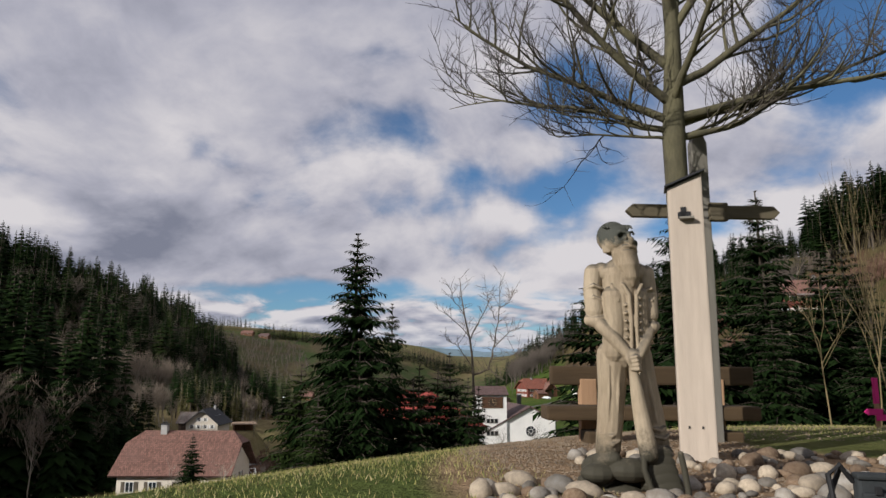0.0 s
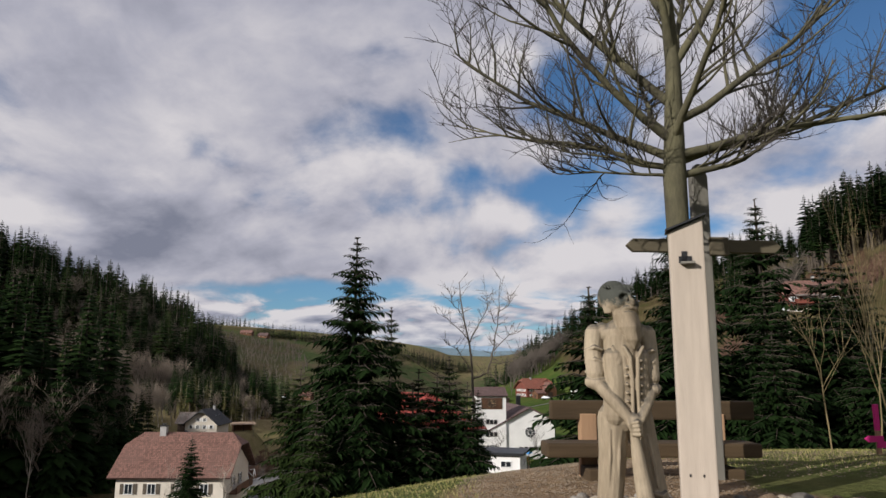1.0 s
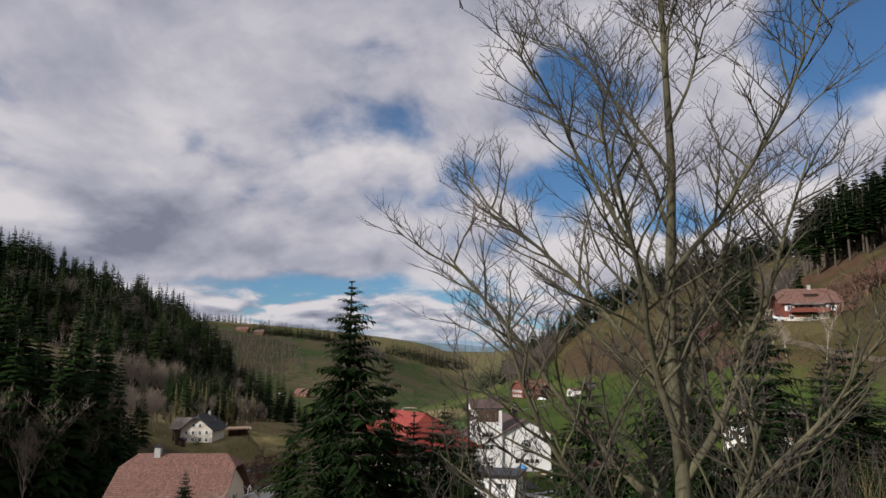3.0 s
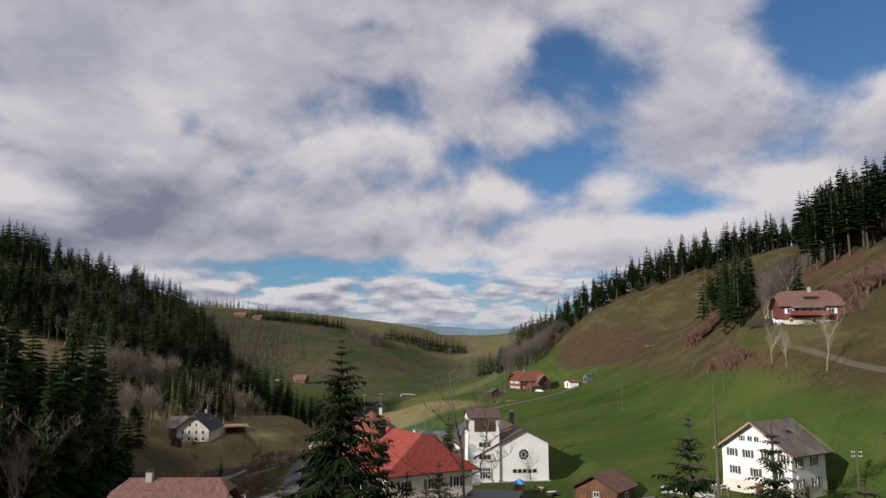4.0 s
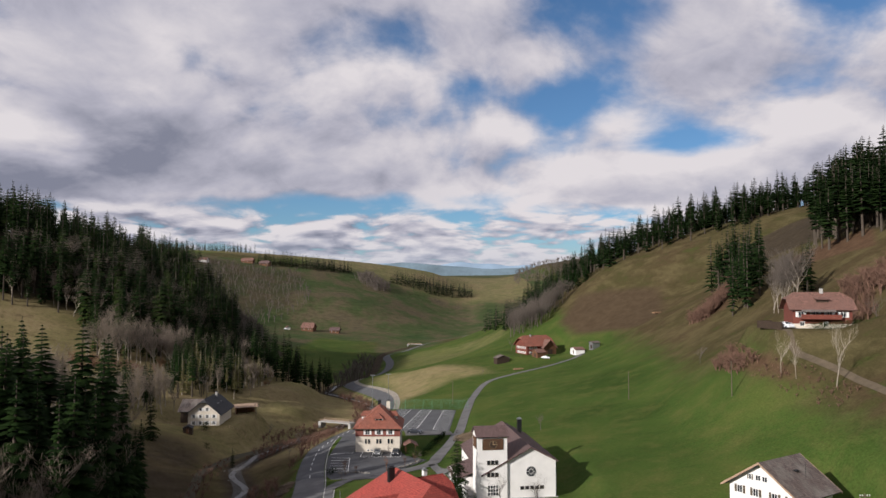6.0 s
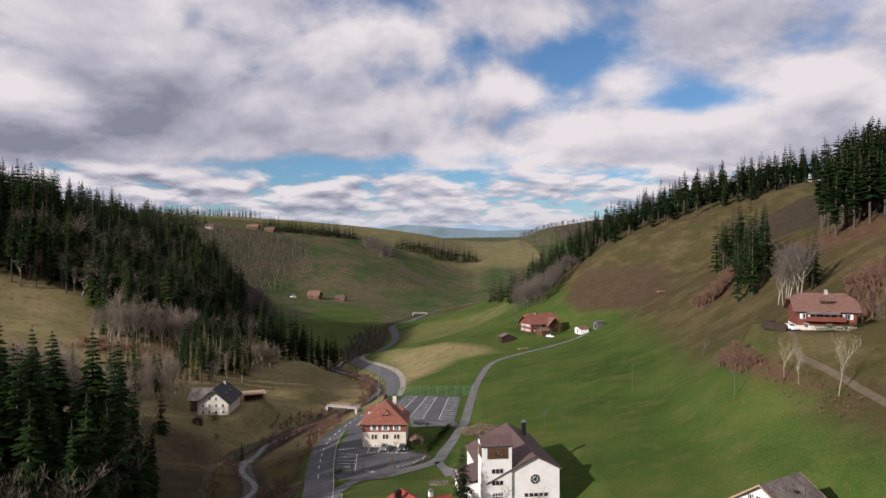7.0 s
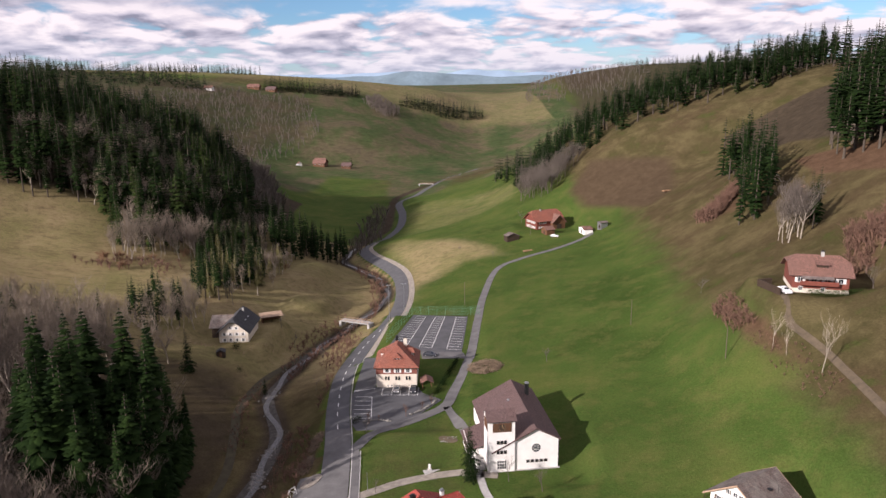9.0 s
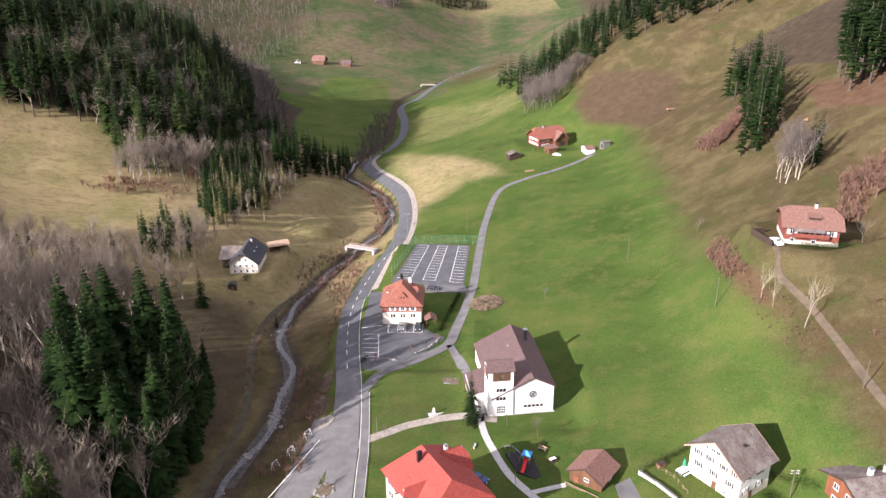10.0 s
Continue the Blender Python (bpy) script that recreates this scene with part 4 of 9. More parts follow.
wood("spruce_forest", DARKW, [(140, 268), (152, 300), (172, 335), (250, 420), (300, 440), (290, 400), (200, 270), (165, 200), (152, 246)], 300, (20, 33), [FIR[2], FIR[3], FIR[5]], FIRM, 125, 5.2, (1.1, 1.7))
# far slopes
FARD, FARB = "distant dark woods along the hill crest", "distant grey-brown deciduous wood on the far slope"
wood("far_wood", FARB, [(-160, 540), (-170, 680), (-205, 780), (-250, 930), (-205, 1080), (-270, 1330), (-430, 1260), (-480, 1035), (-334, 760), (-240, 620)], 720, (9, 15), BARE_FAR, FARM, 132, 6.5)
wood("far_wood", FARD, [(-900, 1200), (-540, 1170), (-440, 1250), (-440, 1300), (-560, 1400), (-900, 1500)], 380, (20, 31), FIR_FAR, FIRM, 130, 7, (0.9, 1.3))
wood("far_wood", FARD, [(-360, 1350), (-250, 1395), (-195, 1462), (-200, 1490), (-280, 1440), (-370, 1390)], 130, (18, 28), FIR_FAR, FIRM, 131, 5)
wood("far_wood", FARD, [(-120, 1490), (-36, 1495), (60, 1560), (40, 1620), (-110, 1540)], 150, (18, 28), FIR_FAR, FIRM, 136, 5)
wood("far_wood", FARB, [(-185, 1420), (-135, 1350), (-110, 1400), (-160, 1480)], 120, (14, 22), BARE_FAR, FARM, 137, 4.5)
wood("far_wood", FARD, [(-760, 1600), (-450, 1560), (-430, 1640), (-700, 1760)], 150, (16, 24), FIR_FAR, FIRM, 138, 9)
wood("far_wood", FARD, [(500, 2000), (900, 1900), (1500, 2400), (1300, 3000), (600, 2900)], 480, (20, 30), FIR_FAR, FIRM, 133, 14)
wood("far_wood", FARB, [(150, 1700), (480, 1750), (600, 2400), (250, 2500)], 330, (14, 20), BARE_FAR, FARM, 134, 12)
wood("far_wood", FARD, [(-1200, 900), (-700, 850), (-800, 1500), (-1300, 1700)], 320, (20, 28), FIR_FAR, FIRM, 135, 14)
# red-brown scrub
SCRUB = "red-brown leafless scrub on the slope"
for k, (poly, n, h) in enumerate((
        ([(100, 296), (102, 290), (106, 288), (122, 304), (121, 311), (112, 304)], 190, (3.5, 6.5)),
        ([(70, 176), (74, 172), (76, 186), (75, 200), (72, 196)], 70, (1.6, 4.0)),
        ([(70, 170), (77, 166), (80, 148), (80, 140), (74, 140)], 70, (0.5, 1.5)),
        ([(104, 188), (112, 186), (124, 188), (132, 200), (118, 204), (108, 198)], 130, (3, 6.5)),
        ([(85, 140), (100, 160), (125, 150), (110, 110), (86, 112)], 150, (0.6, 2.2)),
        ([(-38, 180), (-41, 215), (-48, 232), (-44, 262), (-36, 262), (-38, 215)], 110, (1.2, 3.4)),
        ([(-32, 125), (-34, 150), (-38, 175), (-44, 172), (-42, 140), (-44, 125)], 90, (1.2, 3.2)),
        ([(-58, 214), (-52, 262), (-44, 290), (-50, 300), (-62, 262)], 110, (1.2, 3.0)),
        ([(-53, 216), (-48, 250), (-40, 284), (-34, 300), (-38, 300), (-46, 276), (-53, 246), (-56, 216)], 120, (1.2, 3.0)),
        ([(-53, 165), (-59, 195), (-60, 212), (-63, 212), (-63, 192), (-57, 160)], 60, (0.8, 2.2)),
        ([(-38, 300), (-46, 360), (-60, 395), (-52, 400), (-38, 365), (-32, 310)], 90, (2, 4.5)),
        ([(-120, 300), (-150, 296), (-170, 300), (-150, 314), (-125, 318)], 60, (2, 5)))):
    rnd = random.Random(200 + k)
    rows = [(rnd.randrange(3), x, y, ground(x, y) - 0.1, rnd.uniform(*h), rnd.uniform(1.2, 1.9), rnd.uniform(0, 6.28)) for x, y in fill(poly, n, rnd, 0.9)]
    tagged(scatter_mesh("scrub", SHRUB, rows, BRUSHM), SCRUB, "scrub", kind="stuff")

# ---- building helpers ----
def thing(name, label, category, m, group="", kind=""):
    e = new(name)
    e.empty_display_size = 0.5
    e.matrix_basis = m
    return tagged(e, label, category, group, kind)


def boxes(name, rows, mat, parent, label="", bevel=0.0):
    """Boxes (centre x, y, z, size x, y, z), joined into one part."""
    bm = bmesh.new()
    for cx, cy, cz, sx, sy, sz in rows:
        r = bmesh.ops.create_cube(bm, size=1)
        bmesh.ops.scale(bm, vec=(sx, sy, sz), verts=r["verts"])
        bmesh.ops.translate(bm, vec=(cx, cy, cz), verts=r["verts"])
    if bevel:
        bmesh.ops.bevel(bm, geom=bm.edges[:], offset=bevel, segments=2, affect="EDGES", profile=0.6)
    return part(name, bm, mat, parent, label)


def part(name, bm, mat, parent, label=""):
    me = bpy.data.meshes.new(name)
    bm.to_mesh(me)
    bm.free()
    me.materials.append(mat)
    ob = new(name, me)
    ob.parent = parent
    if label:
        ob["label"] = label
    return ob


def rod(name, pts, radii, mat, parent, sides=8, label=""):
    v, f = [], []
    tube(v, f, [Vector(p) for p in pts], radii, sides)
    f.append(tuple(range(sides))[::-1])
    ob = mesh_object(name, v, f, mat, parent, label, smooth_shade=False)
    return ob


def slab(name, quad, thick, mat, parent, label=""):
    """A roof plane (three or four corners, the first two along the eave) with thickness and metre-true coordinates for its tiles."""
    q = [Vector(p) for p in quad]
    n = (q[1] - q[0]).cross(q[-1] - q[0]).normalized()
    if n.z < 0:
        n = -n
    verts = q + [p - n * thick for p in q]
    k = len(q)
    faces = [tuple(range(k)), tuple(range(2 * k - 1, k - 1, -1))] + [(i, k + i, k + (i + 1) % k, (i + 1) % k) for i in range(k)]
    ob = mesh_object(name, verts, faces, mat, parent, label)
    bm = bmesh.new()
    bm.from_mesh(ob.data)
    bmesh.ops.recalc_face_normals(bm, faces=bm.faces)
    uv = bm.loops.layers.uv.new("UVMap")
    u = (q[1] - q[0]).normalized()
    w = n.cross(u)
    for f in bm.faces:
        for lp in f.loops:
            d = lp.vert.co - q[0]
            lp[uv].uv = (d.dot(u), d.dot(w))
    bm.to_mesh(ob.data)
    bm.free()
    return ob


def gable_walls(w, d, h, ridge, mat, parent, ridge_x=0.0, h2=None, name="wall"):
    """Walls with gables front and back; h and h2 are the eave heights of the two sides."""
    h2 = h if h2 is None else h2
    x0, x1 = -w / 2, w / 2
    prof = [(x0, -1.5), (x1, -1.5), (x1, h2), (ridge_x, ridge), (x0, h)]
    verts = [(x, -d / 2, z) for x, z in prof] + [(x, d / 2, z) for x, z in prof]
    faces = [(0, 1, 2, 3, 4), (9, 8, 7, 6, 5)] + [(i, 5 + i, 5 + (i + 1) % 5, (i + 1) % 5) for i in range(5)]
    ob = mesh_object(name, verts, faces, mat, parent)
    bm = bmesh.new()
    bm.from_mesh(ob.data)
    bmesh.ops.recalc_face_normals(bm, faces=bm.faces)
    bm.to_mesh(ob.data)
    bm.free()
    return ob


def gable_roof(w, d, h, ridge, over, mat, parent, thick=0.22, ridge_x=0.0, h2=None, hip=0.0, fascia=None):
    """Two roof planes; hip cuts both gable peaks by that share (half-hipped ends)."""
    h2 = h if h2 is None else h2
    y0, y1 = -d / 2 - over, d / 2 + over
    sl = (ridge - h) / (ridge_x + w / 2)
    sr = (ridge - h2) / (w / 2 - ridge_x)
    L, R = (-w / 2 - over * 0.8, h - sl * over * 0.8 + thick), (w / 2 + over * 0.8, h2 - sr * over * 0.8 + thick)
    T = (ridge_x, ridge + thick)
    if hip <= 0:
        slab("roof", [(L[0], y0, L[1]), (L[0], y1, L[1]), (T[0], y1, T[1]), (T[0], y0, T[1])], thick, mat, parent)
        slab("roof", [(R[0], y1, R[1]), (R[0], y0, R[1]), (T[0], y0, T[1]), (T[0], y1, T[1])], thick, mat, parent)
    else:
        k = 1 - hip
        a = (T[0] + (L[0] - T[0]) * hip, T[1] + (L[1] - T[1]) * hip)
        b = (T[0] + (R[0] - T[0]) * hip, T[1] + (R[1] - T[1]) * hip)
        e = (y1 - y0) * 0.5 * hip * 0.75
        slab("roof", [(L[0], y0, L[1]), (L[0], y1, L[1]), (a[0], y1, a[1]), (T[0], y1 - e, T[1]), (T[0], y0 + e, T[1]), (a[0], y0, a[1])], thick, mat, parent)
        slab("roof", [(R[0], y1, R[1]), (R[0], y0, R[1]), (b[0], y0, b[1]), (T[0], y0 + e, T[1]), (T[0], y1 - e, T[1]), (b[0], y1, b[1])], thick, mat, parent)
        slab("roof", [(a[0], y0, a[1]), (b[0], y0, b[1]), (T[0], y0 + e, T[1])], thick, mat, parent)
        slab("roof", [(b[0], y1, b[1]), (a[0], y1, a[1]), (T[0], y1 - e, T[1])], thick, mat, parent)
    if fascia:
        for yy in (y0 - 0.03, y1 + 0.03):
            for P in (L, R):
                if hip > 0:
                    continue
                v = [(P[0], yy, P[1] + 0.03), (T[0], yy, T[1] + 0.03), (T[0], yy, T[1] - 0.3), (P[0], yy, P[1] - 0.3)]
                vv = v + [(x, y + 0.06, z) for x, y, z in v]
                mesh_object("bargeboard", vv, [(0, 1, 2, 3), (7, 6, 5, 4), (0, 4, 5, 1), (1, 5, 6, 2), (2, 6, 7, 3), (3, 7, 4, 0)], fascia, parent)


def hip_roof(w, d, h, ridge, run, over, mat, parent, thick=0.22):
    """A hipped roof whose ridge runs along y for `run` metres."""
    x, y, z = w / 2 + over, d / 2 + over, h - 0.1
    r = run / 2
    slab("roof", [(-x, y, z), (-x, -y, z), (0, -r, ridge), (0, r, ridge)], thick, mat, parent)
    slab("roof", [(x, -y, z), (x, y, z), (0, r, ridge), (0, -r, ridge)], thick, mat, parent)
    slab("roof", [(-x, -y, z), (x, -y, z), (0, -r, ridge)], thick, mat, parent)
    slab("roof", [(x, y, z), (-x, y, z), (0, r, ridge)], thick, mat, parent)


SIDE = {"front": (0, -1), "back": (0, 1), "right": (1, 0), "left": (-1, 0)}


def window(parent, side, a, z, half, w=1.0, h=1.3, shutters=None, bars=1, frame="window_white", glass="window_glass"):
    """A window on a wall: a along the wall, z its middle, half the distance of the wall from the house's middle."""
    sx, sy = SIDE[side]
    # local axes of the wall: along, outwards
    al = Vector((-sy, sx, 0))
    ou = Vector((sx, sy, 0))
    c = al * a + ou * half

    def bx(rows, name, mat, par, label=""):
        bm = bmesh.new()
        for da, do, dz, la, lo, lz in rows:
            r = bmesh.ops.create_cube(bm, size=1)
            p = c + al * da + ou * do
            size = (abs(al.x) * la + abs(ou.x) * lo, abs(al.y) * la + abs(ou.y) * lo, lz)
            bmesh.ops.scale(bm, vec=size, verts=r["verts"])
            bmesh.ops.translate(bm, vec=(p.x, p.y, z + dz), verts=r["verts"])
        return part(name, bm, M[mat], par, label)

    t = 0.07
    rows = [(0, 0.04, h / 2, w + 2 * t, 0.10, t), (0, 0.05, -h / 2, w + 2 * t + 0.06, 0.14, t), (-w / 2, 0.04, 0, t, 0.10, h), (w / 2, 0.04, 0, t, 0.10, h)]
    rows += [(-w / 2 + w * (i + 1) / (bars + 1), 0.035, 0, 0.06, 0.07, h) for i in range(bars)]
    win = bx(rows, "window", frame, parent)
    bx([(0, 0.012, 0, w, 0.03, h)], "pane", glass, win)
    if shutters:
        for s in (-1, 1):
            bx([(s * (w * 0.78 + t), 0.035, 0, w * 0.46, 0.05, h + 0.05), (s * (w * 0.78 + t), 0.07, h * 0.2, w * 0.4, 0.02, 0.06), (s * (w * 0.78 + t), 0.07, -h * 0.2, w * 0.4, 0.02, 0.06)], "shutter", shutters, win)
    return win


def door(parent, side, a, half, w=1.0, h=2.05, mat="brown_wood", z0=0.0):
    sx, sy = SIDE[side]
    al, ou = Vector((-sy, sx, 0)), Vector((sx, sy, 0))
    c = al * a + ou * (half + 0.04)
    size = lambda la, lo, lz: (abs(al.x) * la + abs(ou.x) * lo, abs(al.y) * la + abs(ou.y) * lo, lz)
    d = boxes("door", [(c.x, c.y, z0 + h / 2, *size(w, 0.08, h))], M[mat], parent)
    k = c + al * (w * 0.36) + ou * 0.06
    boxes("handle", [(k.x, k.y, z0 + 1.0, *size(0.14, 0.05, 0.05))], M["grey_metal"], d)
    return d


def chimney(parent, x, y, z0, z1, sx=0.7, sy=0.7, mat="concrete", cap="dark_metal"):
    c = boxes("chimney", [(x, y, (z0 + z1) / 2, sx, sy, z1 - z0)], M[mat], parent)
    boxes("cap", [(x, y, z1 + 0.06, sx + 0.16, sy + 0.16, 0.1), (x, y, z1 + 0.28, sx * 0.7, sy * 0.7, 0.12)], M[cap], c)


# ---- the church ----
def church():
    e = thing("church", "white village church with square bell tower and brown tiled roof", "church", pose(17.3, 143.9, -1.3, 0, 0, 8))
    W, RT, D = M["white_render"], M["brown_tile"], 25.5
    # nave: an uneven gable, the ridge nearer to the tall side
    n = new("nave")
    n.parent = e
    n.matrix_basis = pose(-2.2, D / 2, 0)
    gable_walls(14.4, D, 4.6, 9.55, W, n, ridge_x=2.2, h2=7.0)
    gable_roof(14.4, D, 4.6, 9.55, 0.55, RT, n, ridge_x=2.2, h2=7.0, thick=0.25)
    # rose window with spokes
    v, f = [], []
    for r0, r1, y0, y1 in ((0.98, 1.06, -0.06, 0.02), (0.40, 0.46, -0.05, 0.02)):
        b = len(v)
        for i in range(32):
            a = 6.2832 * i / 32
            for r, y in ((r0, y0), (r1, y0), (r1, y1), (r0, y1)):
                v.append((0.1 + r * math.cos(a), -0.005 + y, 5.0 + r * math.sin(a)))
        for i in range(32):
            j = (i + 1) % 32
            f += [tuple(b + 4 * p + q for p, q in ((i, k), (j, k), (j, (k + 1) % 4), (i, (k + 1) % 4))) for k in range(4)]
    rose = mesh_object("rose_window", v, f, W, e, "round window with white stone spokes")
    bm = bmesh.new()
    bmesh.ops.create_circle(bm, cap_ends=True, radius=1.0, segments=32)
    bmesh.ops.rotate(bm, cent=(0, 0, 0), matrix=Matrix.Rotation(radians(90), 3, "X"), verts=bm.verts)
    bmesh.ops.translate(bm, vec=(0.1, -0.02, 5.0), verts=bm.verts)
    part("pane", bm, M["window_glass"], rose)
    for i in range(8):
        a = 6.2832 * i / 8
        rod("spoke", [(0.1 + 0.4 * math.cos(a), -0.04, 5 + 0.4 * math.sin(a)), (0.1 + 0.97 * math.cos(a), -0.04, 5 + 0.97 * math.sin(a))], [0.03, 0.03], W, rose, 5)
    for i in range(5):
        window(e, "front", 2.6 - i * 0.0 - 4.9 + i * 0.98 + 0.6, 1.95, 0.0, 0.62, 0.55, bars=1, frame="dark_wood")
    # bell tower
    t = new("tower")
    t.parent = e
    t.matrix_basis = pose(-7.6, 2.1, 0)
    tw, td, th = 5.8, 5.0, 12.0
    boxes("wall", [(0, 0, th / 2 - 0.6, tw, td, th + 1.2)], W, t)
    slab("roof", [(-tw / 2 - 0.35, -td / 2 - 0.45, th - 0.05), (tw / 2 + 0.35, -td / 2 - 0.45, th - 0.05), (tw / 2 + 0.35, 0, th + 1.55), (-tw / 2 - 0.35, 0, th + 1.55)], 0.2, RT, t)
    slab("roof", [(tw / 2 + 0.35, td / 2 + 0.45, th - 0.05), (-tw / 2 - 0.35, td / 2 + 0.45, th - 0.05), (-tw / 2 - 0.35, 0, th + 1.55), (tw / 2 + 0.35, 0, th + 1.55)], 0.2, RT, t)
    for s in (-1, 1):
        x = s * tw / 2 * 0.995
        mesh_object("gable", [(x, -td / 2, th), (x, td / 2, th), (x, 0, th + 1.45), (x - s * 0.2, -td / 2, th), (x - s * 0.2, td / 2, th), (x - s * 0.2, 0, th + 1.45)],
                    [(0, 1, 2), (5, 4, 3), (0, 3, 4, 1), (1, 4, 5, 2), (2, 5, 3, 0)], W, t)
    lv = boxes("louvre", [(0.1, -td / 2 - 0.03, th - 1.55, 4.1, 0.1, 2.1)], M["dark_wood"], t, "brown timber sound louvre with a clock")
    for i in range(9):
        boxes("slat", [(0.1, -td / 2 - 0.10, th - 2.5 + i * 0.235, 4.0, 0.05, 0.13)], M["brown_wood"], lv)
    lv2 = boxes("louvre", [(-tw / 2 - 0.03, 0, th - 1.55, 0.1, 3.4, 2.1)], M["dark_wood"], t, "brown timber sound louvre")
    for i in range(9):
        boxes("slat", [(-tw / 2 - 0.10, 0, th - 2.5 + i * 0.235, 0.05, 3.3, 0.13)], M["brown_wood"], lv2)
    ring = bmesh.new()
    bmesh.ops.create_circle(ring, cap_ends=True, radius=0.85, segments=28)
    bmesh.ops.rotate(ring, cent=(0, 0, 0), matrix=Matrix.Rotation(radians(90), 3, "X"), verts=ring.verts)
    bmesh.ops.translate(ring, vec=(0.1, -td / 2 - 0.16, th - 1.55), verts=ring.verts)
    bmesh.ops.solidify(ring, geom=ring.faces[:], thickness=0.06)
    clock = part("clock", ring, M["dark_wood"], t, "round dark clock face")
    for i in range(12):
        a = 6.2832 * i / 12
        boxes("hour_mark", [(0.1 + 0.7 * math.cos(a), -td / 2 - 0.25, th - 1.55 + 0.7 * math.sin(a), 0.1, 0.03, 0.1)], M["ochre_render"], clock)
    boxes("pointer", [(0.1, -td / 2 - 0.25, th - 1.25, 0.07, 0.03, 0.62), (0.33, -td / 2 - 0.25, th - 1.55, 0.45, 0.03, 0.07)], M["ochre_render"], clock)
    for z in (7.0, 4.7):
        for i in range(3):
            window(t, "front", -0.75 + i * 0.78, z, td / 2, 0.52, 0.72, bars=0, frame="dark_wood")
    # glazed grid over the entrance
    g = boxes("entrance_grid", [(0.1, -td / 2 - 0.02, 1.75, 2.1, 0.06, 2.1)], M["window_glass"], t)
    for i in range(5):
        boxes("bar", [(-0.95 + i * 0.52, -td / 2 - 0.07, 1.75, 0.1, 0.08, 2.1)], W, g)
    for i in range(4):
        boxes("bar", [(0.1, -td / 2 - 0.075, 0.75 + i * 0.66, 2.1, 0.08, 0.1)], W, g)
    # low side building with its lean-to roof, and the outside stair
    s = new("side_aisle")
    s.parent = e
    s.matrix_basis = pose(-11.6, 9.5, 0)
    boxes("wall", [(0, 0, 1.1, 4.4, 9, 3.8)], W, s)
    slab("roof", [(-2.8, 5.0, 2.75), (-2.8, -5.0, 2.75), (2.3, -5.0, 4.5), (2.3, 5.0, 4.5)], 0.2, RT, s)
    st = new("stair")
    st.parent = e
    for i in range(7):
        boxes("step", [(-11.6, 1.2 + i * 0.34, 0.08 + i * 0.17, 1.7, 0.36, 0.17 + 0.0)], M["concrete"], st)
    boxes("parapet", [(-12.6, 2.6, 0.85, 0.2, 4.6, 1.9)], W, st)
    chimney(e, 2.6, 19.8, 7.0, 11.3, 0.85, 0.85, "dark_metal", "grey_metal")
    boxes("skylight", [(-2.4, 17, 8.55, 0.7, 0.9, 0.1)], M["grey_metal"], e)
    boxes("plinth", [(-2.2, -0.12, -0.25, 15.2, 0.5, 0.7)], M["concrete"], e)
    boxes("gutter", [(5.25, D / 2, 6.95, 0.16, D + 1, 0.14)], M["grey_metal"], e)
    boxes("downpipe", [(5.12, 0.12, 3.3, 0.1, 0.1, 7.2)], M["dark_metal"], e)


church()


